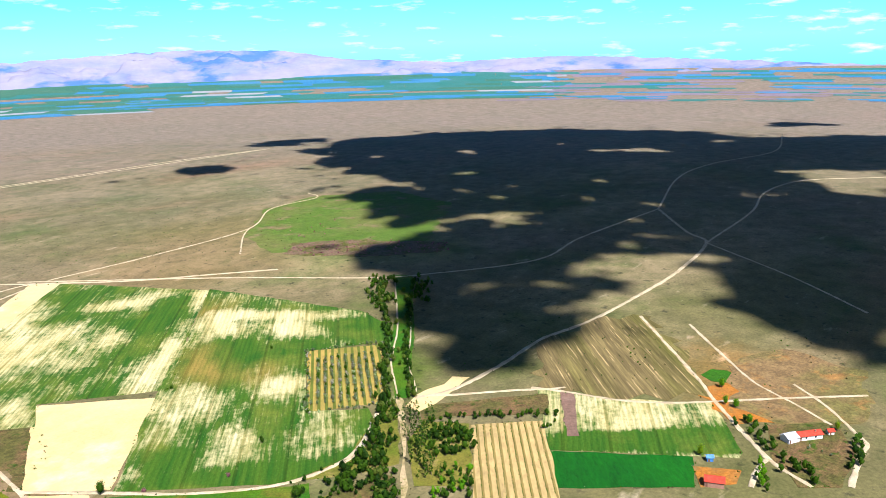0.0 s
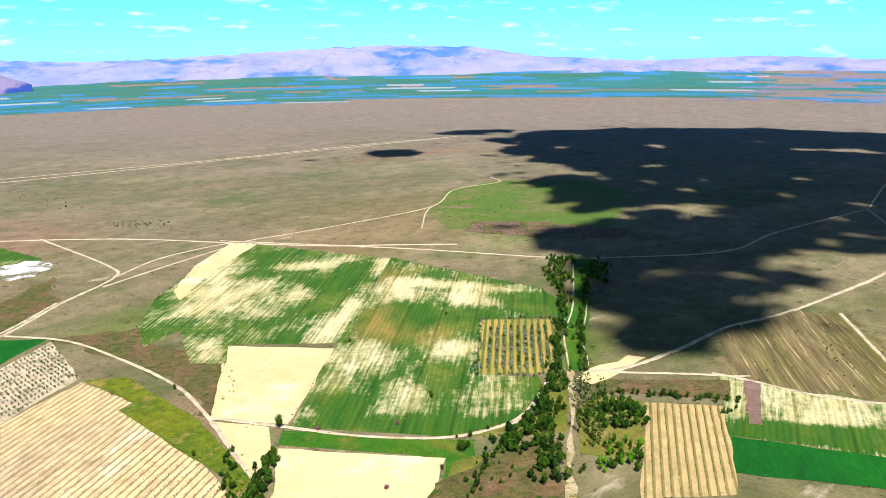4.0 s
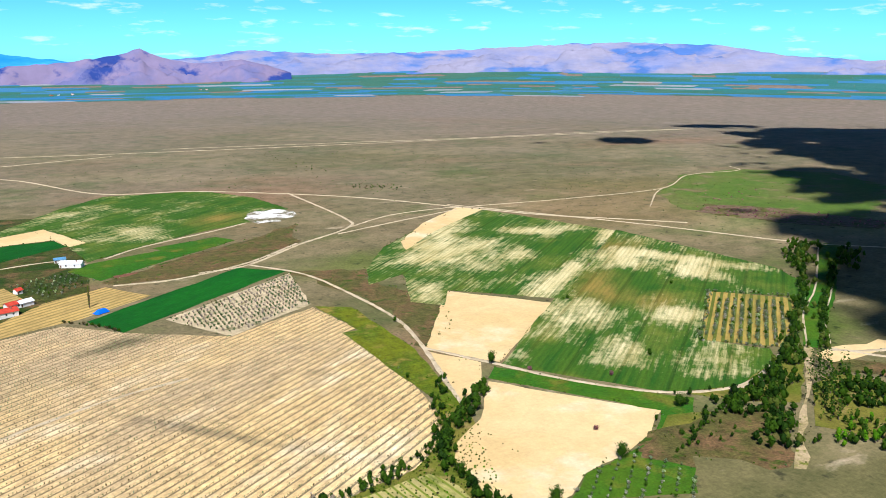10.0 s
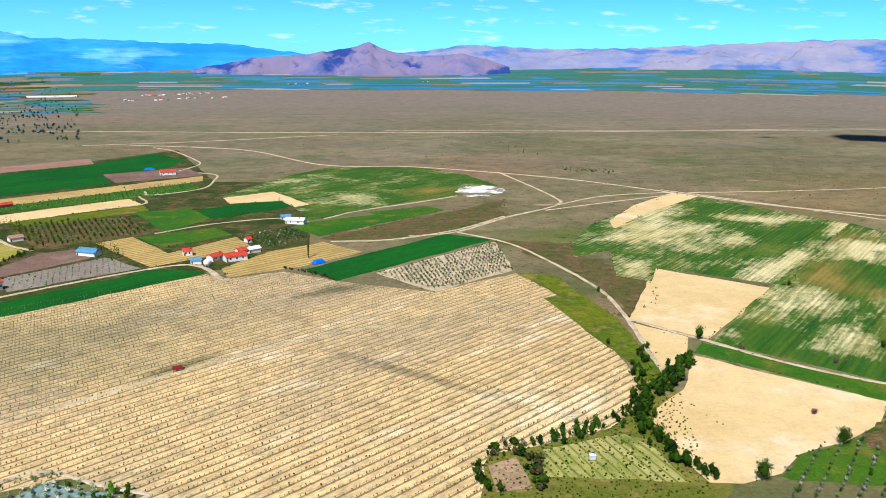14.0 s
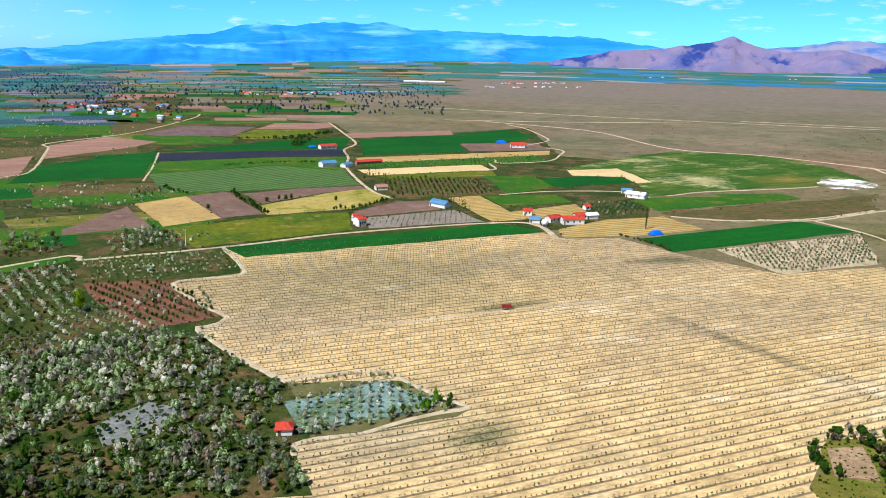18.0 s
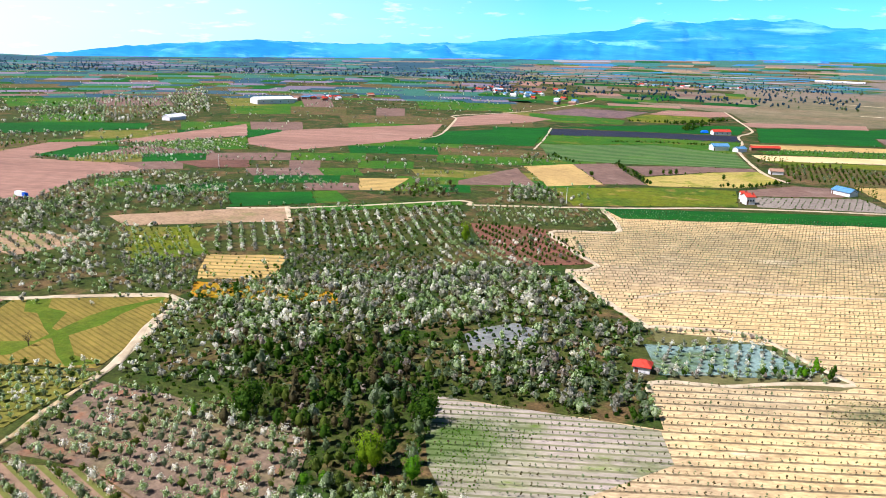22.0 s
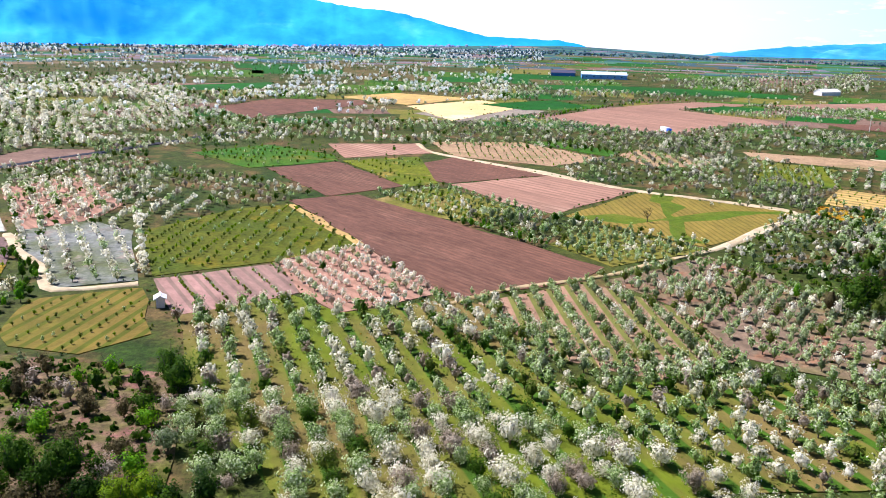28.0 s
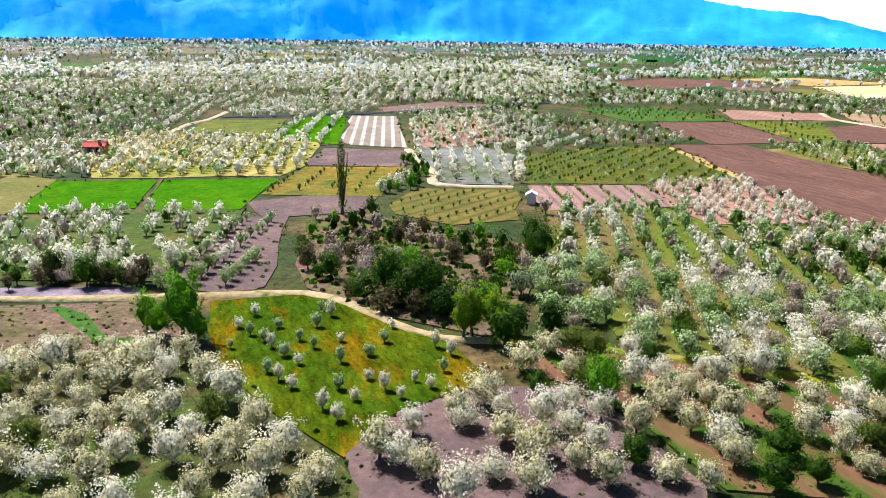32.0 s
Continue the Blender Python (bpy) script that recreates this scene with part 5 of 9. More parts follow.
stained(VINE, -52, 342, 24, 5, 40, (0.38, 0.46, 0.42), 0.9)
stained(VINE, 90, 260, 50, 26, 40, (1.15, 1.25, 1.45), 0.6)
field("row_field", [(-219.7, 396.6), (-185.7, 353.8), (-207.3, 326.4), (-160.3, 289.7), (-164.1, 273.4), (-131.9, 249.6), (-109.9, 236.7), (-74.8, 249.0), (-61.1, 240.7), (-47.2, 234.0), (-50.5, 227.3), (-89.7, 196.6), (-79.9, 181.3), (-74.3, 173.3), (-124.6, 150.7), (-112.8, 132.4), (-89.3, 114.7), (-40.0, 95.0), (0.0, 75.0), (55.0, 60.0), (85.0, 110.0), (46.6, 211.9), (52.6, 228.7), (53.9, 237.9), (58.0, 245.0), (77.1, 248.4), (104.2, 257.7), (121.2, 274.3), (130.6, 295.4), (136.2, 347.1), (126.9, 415.5), (135.6, 420.1), (123.5, 467.7), (69.4, 434.4), (16.7, 464.4), (-13.4, 490.1), (-44.9, 478.4), (-59.0, 490.4), (-60.4, 487.8)], VINE, "pale tan field of young trees in long rows")
stained(GREYROWS, -108, 134, 15, 24, -35, (0.26, 0.5, 0.12), 0.9)
stained(GREYROWS, -84, 145, 22, 20, 0, (1.3, 1.25, 1.3), 0.6)
field("striped_field", [(-75.0, 172.5), (-125.6, 151.0), (-112.9, 131.9), (-104.1, 122.4), (-94.4, 115.9), (-80.6, 117.0), (-72.4, 134.2), (-65.4, 159.3)], GREYROWS, "pale grey-green strip field with rows", rough_edge=0.4)
road([(-129.5, 262.0), (-115.9, 288.2), (-88.1, 307.5), (-60.5, 328.7), (-28.0, 352.0), (8.0, 372.0), (40.0, 382.0)], 1.9, ROAD, "pale bare path across the row field", "dirt_road", uneven=0.5)
field("green_strip", [(-220.2, 396.3), (-87.5, 506.6), (-57.5, 493.3), (-199.2, 380.3)], GREEN, "long dark green strip of young wheat")
field("green_field", [(-1.4, 493.8), (101.0, 581.8), (130.4, 559.1), (16.7, 464.4)], GREEN, "dark green field beside a blue tarpaulin")
field("orchard_floor", [(40.7, 479.2), (130.7, 551.9), (124.5, 474.4), (69.4, 434.4)], PALEFLOOR, "pale orchard floor of grey saplings")
field("meadow", [(125.4, 468.9), (145.3, 458.1), (152.5, 375.3), (145.1, 304.1), (130.9, 294.9), (135.8, 312.7), (125.7, 415.7), (135.4, 415.7)], OLIVE, "green and yellow meadow wedge beside the track")
field("stubble", [(156.4, 369.9), (174.9, 344.5), (163.3, 320.4), (145.1, 304.1)], CREAM, "cream stubble triangle beside the track")
field("scrub", [(129.9, 556.7), (183.2, 540.1), (173.4, 516.9), (191.5, 475.1), (197.7, 434.3), (184.6, 402.8), (157.6, 374.2), (161.9, 430.1), (156.6, 482.6)], SCRUB, "dark scrub and rough grass between fields", rough_edge=4.5)
field("cream_field", [(211.9, 466.5), (261.3, 414.4), (183.4, 341.0), (156.9, 372.5)], CREAM, "smooth cream bare field")
field("cream_field", [(167.3, 320.9), (219.5, 261.8), (201.8, 246.0), (180.0, 234.6), (159.7, 229.1), (146.8, 218.2), (131.5, 214.0), (121.3, 216.3), (119.5, 231.1), (120.9, 258.5), (127.9, 271.3), (145.9, 286.4)], CREAM, "large smooth cream bare field beside the hedge")
field("meadow", [(169.1, 324.7), (178.0, 335.9), (188.7, 324.7), (204.8, 302.5), (234.9, 271.7), (241.5, 266.8), (217.7, 238.2), (212.1, 239.5), (206.1, 247.9), (219.5, 261.8)], MIDGREEN, "green grass strip along the track")
field("striped_field", [(76.1, 245.5), (99.3, 251.4), (107.6, 252.1), (113.8, 239.5), (115.2, 217.6), (70.7, 227.7)], WHEATRING, "green and cream field with curved mowing swaths")
field("scrub", [(201.8, 246.0), (213.0, 232.4), (198.9, 215.6), (186.3, 230.6), (190.6, 240.1)], SCRUB, "brown scrub plot by the orchard", rough_edge=4.5)
field("orchard_floor", [(145.6, 216.3), (159.7, 229.1), (180.0, 234.6), (194.1, 239.4), (185.2, 230.9), (198.9, 215.6), (187.2, 201.4), (164.8, 208.6), (146.9, 213.9)], MIDGREEN, "green floor of a grey-leaved orchard")
WHEAT_A = wheat("patchy_wheat", 44.5, -0.15, ((262, 560, 48, 40, 44, 0.5), (360, 605, 60, 14, -25, 0.45), (285, 630, 50, 16, 50, 0.4), (298, 522, 30, 14, 44, 0.35), (312, 478, 50, 8, 44, 0.4), (400, 560, 46, 8, 44, 0.45),
                                        (266, 442, 40, 10, 44, 0.4), (208, 480, 30, 14, 50, 0.3), (322, 614, 26, 14, 40, -0.3), (282, 498, 24, 14, 40, -0.35), (375, 566, 46, 14, 44, -0.35), (219, 527, 26, 14, 60, -0.2), (345, 548, 40, 16, 44, -0.3)))
WHEAT_B = wheat("greener_wheat", 44.0, -0.2, ((364, 488, 34, 26, 44, 0.55), (400, 485, 44, 12, -60, 0.5), (392, 440, 34, 16, 44, 0.5), (432, 428, 24, 12, -60, 0.5), (314, 363, 20, 12, 44, 0.5), (246, 331, 24, 12, 44, 0.4), (249, 386, 36, 22, 44, 0.4),
                                          (270, 388, 26, 14, 44, 0.35), (281, 303, 34, 12, 44, 0.22), (304, 318, 26, 14, 44, 0.22), (324, 436, 28, 20, 30, -0.4), (361, 409, 26, 22, 30, -0.4), (430, 398, 34, 22, 44, -0.5), (277, 336, 26, 14, 44, -0.25),
                                          (266, 266, 40, 12, -10, -0.5), (232, 290, 36, 14, -45, -0.45), (212, 355, 30, 12, -50, -0.3)), ((316, 451, 24, 16), (300, 420, 22, 18), (319, 395, 18, 16), (388, 527, 30, 18)))
WHEAT_C = wheat("far_wheat", 42.9, -0.2, ((72, 904, 50, 26, 40, -0.35), (172, 843, 50, 26, -40, -0.4), (101, 754, 40, 30, 40, -0.3), (38, 738, 50, 22, 40, 0.35), (5, 858, 50, 18, 40, 0.35), (120, 690, 40, 20, 40, -0.4)), ((118, 770, 30, 20),))
field("wheat_field", [(341.1, 726.7), (361.4, 709.1), (420.8, 574.5), (352.2, 508.3), (272.2, 418.9), (213.2, 468.1), (197.7, 438.5), (181.6, 453.4), (200.9, 516.0), (170.9, 500.7), (183.4, 542.0), (217.8, 600.4)], WHEAT_A, "patchy wheat field with pale dry streaks")
field("cream_field", [(343.6, 732.1), (361.8, 712.2), (277.9, 638.1), (230.0, 583.4), (236.7, 612.3), (283.2, 675.3)], CREAM, "cream bare strip along the wheat field")
field("wheat_field", [(422.7, 578.3), (449.1, 425.5), (434.2, 383.6), (410.7, 359.8), (363.2, 396.9), (297.0, 325.8), (319.5, 299.9), (310.0, 286.5), (268.0, 268.7), (234.9, 276.2), (182.8, 337.6), (264.2, 421.7), (300.6, 453.9)], WHEAT_B, "green wheat field with pale dry patches")
field("orchard_floor", [(363.8, 396.4), (402.9, 361.1), (328.8, 298.1), (297.0, 325.8)], SQUAREROWS, "tan floor of a small square orchard")
field("meadow", [(240.5, 251.2), (221.5, 232.5), (207.0, 246.5), (218.9, 257.1)], OLIVEDRY, "dry grass triangle by the stream")
field("scrub", [(240.5, 251.2), (267.3, 249.3), (269.0, 236.8), (231.1, 201.9), (186.3, 235.6), (201.6, 247.5)], SCRUB, "brown scrub beside the stream", rough_edge=4.5)
field("meadow", [(310.0, 286.5), (336.2, 292.4), (280.1, 243.4), (263.1, 252.5), (234.9, 276.2), (268.0, 268.7)], OLIVEDRY, "dry grass bank by the stream")
field("wheat_field", [(-78.2, 756.6), (-16.0, 884.8), (28.0, 945.0), (128.0, 940.4), (171.2, 873.8), (189.5, 794.6), (138.1, 740.8), (86.7, 713.6), (3.2, 643.4), (-8.1, 698.9), (-34.7, 776.2)], WHEAT_C, "patchy green field with dry streaks")
field("salt_patch", [(143.7, 770.5), (155.6, 794.6), (175.0, 797.6), (190.4, 771.9), (168.2, 734.6), (147.0, 733.0)], SALT, "white bare salt patch", rough_edge=4.5)
field("green_field", [(-92.3, 692.7), (-54.3, 725.2), (-20.7, 730.4), (-8.1, 707.2), (-64.0, 660.3), (-78.4, 667.6)], GREEN, "dark green field")
field("green_field", [(-137.1, 694.5), (-94.2, 708.7), (-72.1, 659.2), (-100.4, 613.4)], MIDGREEN, "green field among the farms")
field("green_field", [(-117.7, 599.7), (-66.2, 624.6), (-51.2, 597.1), (-95.3, 562.8)], MIDGREEN, "green field among the farms")
field("cream_field", [(-71.8, 755.3), (-28.3, 784.9), (4.2, 713.1), (-8.1, 702.2), (-20.7, 734.0), (-63.3, 725.4)], CREAM, "cream stubble strip")
field("green_field", [(3.1, 636.5), (56.2, 661.7), (71.2, 636.3), (10.0, 584.1), (-10.6, 619.3)], MIDGREEN, "green field beside the white sheds")
field("green_field", [(51.0, 670.6), (103.2, 692.6), (115.9, 673.1), (71.2, 636.3)], MIDGREEN, "green wedge beside the track")
field("ruin_lot", [(18.1, 594.4), (56.5, 605.2), (58.7, 573.8), (22.2, 569.9)], RED, "red-brown rubble lot")
field("scrub", [(9.8, 578.3), (70.7, 632.1), (135.8, 677.3), (178.4, 722.7), (158.2, 640.5), (109.4, 587.6), (58.1, 568.0), (22.1, 566.6)], SCRUB, "rough ground between the tracks", rough_edge=4.5)
field("tan_field", [(-50.9, 502.5), (-24.3, 542.6), (12.0, 566.5), (37.4, 534.5), (-3.3, 500.8), (-45.1, 480.9)], TANROWS, "tan field with rows by the farm")
field("tan_field", [(-141.2, 582.9), (-120.2, 600.2), (-88.5, 546.6), (-48.3, 590.6), (-34.1, 554.9), (-94.0, 511.8)], TANROWS, "tan field with faint rows")
field("orchard_floor", [(-175.6, 493.7), (-126.1, 540.4), (-98.6, 509.8), (-161.1, 467.1)], GREY, "grey floor of a sapling orchard")
field("tilled_field", [(-188.1, 513.0), (-170.4, 555.9), (-138.0, 573.7), (-135.4, 538.4), (-177.0, 497.7)], BROWNGREY, "brown tilled field")
field("dark_plot", [(-207.0, 624.0), (-201.8, 659.9), (-137.9, 675.0), (-109.1, 608.6), (-175.0, 571.0)], SCRUB, "dark floor of a bare orchard")
field("cream_field", [(-248.0, 687.2), (-153.1, 762.5), (-136.3, 730.9), (-226.6, 661.4)], CREAM, "cream strip field")
field("meadow", [(-226.6, 661.4), (-135.4, 726.1), (-125.7, 700.7), (-197.7, 646.6)], OLIVE, "olive grass strip")
field("orchard_floor", [(-261.8, 726.3), (-192.1, 812.5), (-114.5, 854.9), (-93.9, 806.6), (-142.7, 765.1), (-241.3, 705.3)], MIDGREEN, "grey-green orchard floor")
field("cream_field", [(-276.6, 760.1), (-104.2, 893.1), (-100.1, 858.6), (-259.4, 726.9)], TAN, "tan strip field")
field("green_field", [(-327.3, 910.9), (-236.9, 1003.1), (-185.9, 1098.9), (-137.7, 1025.4), (-153.2, 945.5), (-209.9, 916.0), (-185.2, 847.7), (-226.0, 818.9), (-275.3, 780.5)], GREEN, "green field of wheat at the plain's edge")
field("farm_yard", [(-208.4, 916.4), (-128.9, 960.8), (-104.8, 897.9), (-183.8, 855.1)], BROWNGREY, "bare brown farm yard")
field("pale_field", [(-362.5, 960.3), (-252.4, 1053.1), (-236.9, 1003.1), (-338.1, 922.1)], PINK, "pale strip at the plain's edge")
field("tan_field", [(-335.2, 486.2), (-318.2, 523.6), (-258.4, 464.2), (-278.0, 430.2)], TAN, "tan bare field")
field("tilled_field", [(-327.9, 404.5), (-334.1, 477.2), (-283.6, 426.4), (-318.8, 393.2)], BROWNGREY, "purple-brown tilled field")
field("tilled_field", [(-318.2, 523.6), (-300.6, 550.8), (-239.1, 484.6), (-258.4, 464.2)], BROWNGREY, "grey-brown tilled field")
field("tilled_field", [(-285.6, 546.5), (-256.4, 581.4), (-217.8, 608.6), (-201.8, 587.8), (-231.2, 573.1), (-255.8, 515.4)], BROWNGREY, "grey-brown field with bushes")
field("meadow", [(-254.3, 508.1), (-229.9, 570.0), (-209.7, 598.0), (-181.2, 564.2), (-191.2, 521.6), (-230.5, 486.4), (-236.7, 483.4)], TANGREEN, "pale dry meadow")
field("meadow", [(-274.5, 427.3), (-223.7, 487.9), (-190.2, 508.1), (-168.9, 459.5), (-222.5, 403.3), (-234.7, 390.8)], OLIVE, "yellow-green grass strip")
field("green_field", [(-399.6, 599.4), (-322.0, 685.5), (-283.0, 678.7), (-258.0, 680.0), (-219.1, 612.2), (-292.5, 556.0), (-339.4, 529.3)], ROWGREEN, "green field with faint rows")
field("green_field", [(-432.5, 666.8), (-358.1, 727.9), (-287.0, 765.4), (-258.0, 680.0), (-283.0, 678.7), (-322.0, 685.5), (-403.4, 605.4)], MIDGREEN, "green field by the farm shed")
field("dark_field", [(-441.8, 681.5), (-461.3, 716.9), (-383.8, 769.1), (-308.4, 815.1), (-287.7, 767.2), (-358.9, 729.6), (-432.5, 666.8)], DARK, "dark blue-black tilled strip")
field("green_field", [(-467.3, 731.1), (-403.4, 862.7), (-341.2, 921.3), (-312.3, 825.6), (-385.6, 772.9)], GREEN, "green field by the winding road")
field("green_field", [(-575.8, 841.3), (-532.0, 867.4), (-458.1, 860.7), (-437.7, 815.6), (-485.3, 779.6), (-533.5, 778.1)], MIDGREEN, "green field")
field("pale_field", [(-575.0, 855.2), (-580.8, 954.9), (-494.4, 987.7), (-473.6, 883.9), (-547.6, 849.2)], LILAC, "lilac-grey bare field")
field("meadow", [(-477.1, 897.2), (-479.8, 958.2), (-418.8, 993.0), (-382.4, 939.1), (-420.5, 871.2), (-445.9, 856.2)], OLIVE, "yellow-green meadow")
field("tilled_field", [(-482.7, 963.9), (-494.0, 1042.8), (-431.7, 1081.8), (-401.2, 1033.6), (-415.5, 994.0)], PINK, "pinkish field")
field("green_field", [(-510.6, 606.8), (-471.0, 728.5), (-396.0, 586.4), (-469.0, 521.8)], GREEN, "green field by the white track")
field("tilled_field", [(-569.9, 406.3), (-604.5, 496.0), (-556.4, 657.2), (-489.1, 558.8), (-489.2, 498.1), (-499.3, 408.2)], PINK, "wide pinkish tilled field")
field("tilled_field", [(-596.7, 728.6), (-592.0, 816.7), (-516.4, 798.6), (-512.8, 748.4), (-534.7, 644.1)], PINK, "pink-brown field by the bend")
field("orchard_floor", [(-246.4, 314.1), (-212.5, 329.5), (-163.3, 292.6), (-182.4, 266.4), (-211.3, 282.7)], RED, "reddish-brown soil of a young orchard")
field("pond_floor", [(-105.0, 222.4), (-80.0, 247.1), (-58.5, 238.0), (-62.4, 227.3), (-90.4, 203.7)], TEALWET, "pale blue-green wet orchard floor", rough_edge=4.5)
field("pond_floor", [(-149.1, 190.6), (-143.8, 210.2), (-132.1, 208.8), (-130.4, 196.6), (-139.8, 181.2)], BLUEGREY, "pale blue-grey wet ground among trees", rough_edge=4.5)
field("green_field", [(-387.8, 273.8), (-359.2, 310.6), (-331.8, 290.8), (-355.0, 251.1)], GREEN, "bright green field beside the orchards")
field("meadow", [(-359.2, 310.6), (-352.3, 322.7), (-324.3, 307.8), (-331.8, 290.8)], MIDGREEN, "green plot with faint rows")
field("meadow", [(-332.7, 275.2), (-286.2, 355.5), (-277.1, 346.9), (-312.2, 281.5)], MIDGREEN, "green grass strip by the lane")
field("tan_field", [(-374.5, 362.3), (-353.5, 385.9), (-332.1, 346.8), (-345.3, 335.1)], TANROWS, "peach bare field")
field("pale_field", [(-375.4, 196.3), (-336.1, 274.1), (-308.2, 251.8), (-350.9, 191.2)], TANPINK, "pale pink-tan field with rows")
field("orchard_floor", [(-282.4, 188.6), (-259.8, 211.6), (-236.8, 186.9), (-256.2, 166.7)], TANROWS, "tan plot with planted rows")
field("orchard_floor", [(-349.4, 190.3), (-324.7, 214.7), (-290.7, 184.6), (-306.6, 166.0)], OLIVEDRY, "tan-green orchard floor")
field("meadow", [(-254.8, 163.4), (-207.0, 192.7), (-198.4, 183.2), (-239.9, 152.3)], ORANGE, "orange-yellow grass strip between trees")
field("meadow", [(-277.0, 110.1), (-243.7, 148.3), (-217.6, 123.8), (-203.0, 100.5), (-240.4, 72.4)], XFIELD, "yellow field in young crop")
field("green_swath", [(-274.9, 113.4), (-269.5, 119.7), (-231.7, 106.7), (-205.5, 102.5), (-210.0, 94.9), (-233.9, 102.9)], SWATH, "green swath across the yellow field", rough_edge=4.5)
field("green_swath", [(-238.0, 105.7), (-246.0, 127.9), (-245.6, 147.8), (-240.2, 142.3), (-231.7, 106.7), (-228.8, 88.9), (-238.0, 73.3), (-239.9, 75.6)], SWATH, "green swath across the yellow field", rough_edge=4.5)
field("tilled_field", [(-292.7, 43.6), (-310.4, 85.9), (-279.1, 107.7), (-242.5, 70.0), (-255.6, 60.0)], PINK, "pink-brown tilled field")
field("tilled_field", [(-319.2, 21.2), (-354.8, 53.0), (-310.6, 85.5), (-294.1, 43.8)], BROWN, "brown tilled field")
field("orchard_floor", [(-284.0, 41.5), (-249.0, 60.0), (-232.9, 42.6), (-238.2, 33.9), (-262.3, 12.1), (-278.6, 26.4)], OLIVEDRY, "olive floor of a young orchard")
field("orchard_floor", [(-160.6, 32.0), (-174.0, 58.3), (-153.6, 73.4), (-127.3, 74.0), (-119.3, 57.1), (-137.3, 29.3)], STRIPEPINK, "pink soil stripes under orchard rows")
field("orchard_floor", [(-174.4, 63.9), (-194.1, 97.3), (-149.9, 112.3), (-125.5, 96.8), (-121.0, 82.4), (-128.4, 73.7), (-153.6, 73.4)], PINKGREY, "pinkish-grey soil under orchard rows")
field("orchard_floor", [(-207.1, 58.6), (-225.8, 79.7), (-199.8, 100.1), (-185.3, 68.9)], OLIVEDRY, "grassy orchard floor")
field("tilled_field", [(-516.1, 128.6), (-570.5, 181.3), (-616.0, 236.2), (-647.1, 293.8), (-624.6, 334.0), (-580.0, 248.5), (-551.9, 260.1), (-524.7, 280.8), (-489.9, 281.1), (-479.4, 234.5), (-437.6, 187.3), (-459.5, 166.7), (-496.1, 142.7)], PINK, "large pink tilled field")
field("green_field", [(-587.8, 254.3), (-613.5, 300.0), (-589.4, 332.1), (-559.8, 273.8)], GREEN, "green plot in the pink field")
field("green_field", [(-813.1, 196.6), (-822.2, 274.6), (-775.5, 368.9), (-723.2, 424.7), (-684.9, 395.6), (-733.1, 255.7), (-767.9, 195.8)], GREEN, "long green field band")
field("green_field", [(-610.6, 106.9), (-630.2, 149.3), (-607.0, 206.7), (-566.8, 169.6), (-569.3, 144.2)], MIDGREEN, "light green field")
field("tilled_field", [(-610.0, 68.3), (-610.2, 95.5), (-584.4, 128.4), (-561.1, 108.5), (-562.8, 87.6)], PINK, "pink field strip")
field("tilled_field", [(-538.1, 51.8), (-562.8, 87.6), (-575.3, 130.2), (-559.7, 147.5), (-504.5, 97.0), (-490.9, 75.7)], GREY, "grey-brown field")
field("orchard_floor", [(-402.6, 48.9), (-403.8, 61.3), (-403.2, 94.1), (-352.9, 122.0), (-331.7, 91.9), (-358.6, 53.8)], TANPINK, "tan-pink sapling plot")
field("orchard_floor", [(-406.4, 96.2), (-406.5, 113.4), (-373.6, 135.2), (-359.3, 124.2)], MIDGREEN, "dark green orchard plot")
field("orchard_floor", [(-364.0, 130.2), (-381.2, 145.6), (-344.7, 167.2), (-331.2, 156.1), (-332.3, 133.6)], TANPINK, "tan sapling plot")
field("tilled_field", [(-504.7, 314.9), (-494.1, 339.8), (-478.3, 355.5), (-452.4, 336.5), (-471.5, 311.7)], BROWN, "dark brown strip")
field("tilled_field", [(-624.6, 334.0), (-667.1, 493.8), (-592.8, 439.4), (-601.2, 350.4)], PINK, "pink strip field")
field("orchard_floor", [(-603.0, 345.6), (-586.6, 434.9), (-523.0, 388.3), (-549.8, 348.5)], MIDGREEN, "green orchard floor with rows")
field("tilled_field", [(-265.0, -12.6), (-274.0, 10.3), (-184.7, 66.9), (-175.9, 58.7), (-163.2, 30.4), (-165.4, 25.3), (-210.8, 9.3)], BROWN, "large bare brown tilled field")
field("tilled_field", [(-326.2, -24.5), (-341.9, 4.0), (-289.0, 26.7), (-271.2, -0.0)], BROWN, "bare brown tilled field")
field("tan_field", [(-394.6, -1.1), (-396.6, 42.0), (-366.2, 45.5), (-352.3, 6.4)], PINK, "tan-pink bare field")
field("tilled_field", [(-561.8, -75.7), (-628.9, -44.2), (-624.6, 21.9), (-594.3, 24.9), (-498.1, -47.8)], BROWN, "dark brown far field")
field("tan_field", [(-651.0, 5.4), (-696.0, 52.0), (-652.2, 111.2), (-593.7, 52.9)], TAN, "tan far field")
field("cream_field", [(-585.4, 52.2), (-637.8, 113.2), (-587.7, 137.6), (-493.9, 71.7)], CREAM, "pale far field")
field("green_field", [(-739.4, -137.0), (-798.7, -56.5), (-719.5, -46.1), (-694.7, -115.7)], GREEN, "green far field")
field("green_field", [(-605.1, 107.7), (-646.4, 173.5), (-593.5, 185.2), (-563.4, 132.1)], GREEN, "green far field")
field("orchard_floor", [(-344.8, 5.2), (-356.3, 38.2), (-294.4, 39.4), (-286.9, 27.5)], OLIVE, "yellow-green young orchard floor")
field("orchard_floor", [(-366.0, -58.7), (-389.7, -28.2), (-360.0, 1.6), (-344.8, 4.0), (-326.1, -31.0)], MIDGREEN, "green young orchard floor")
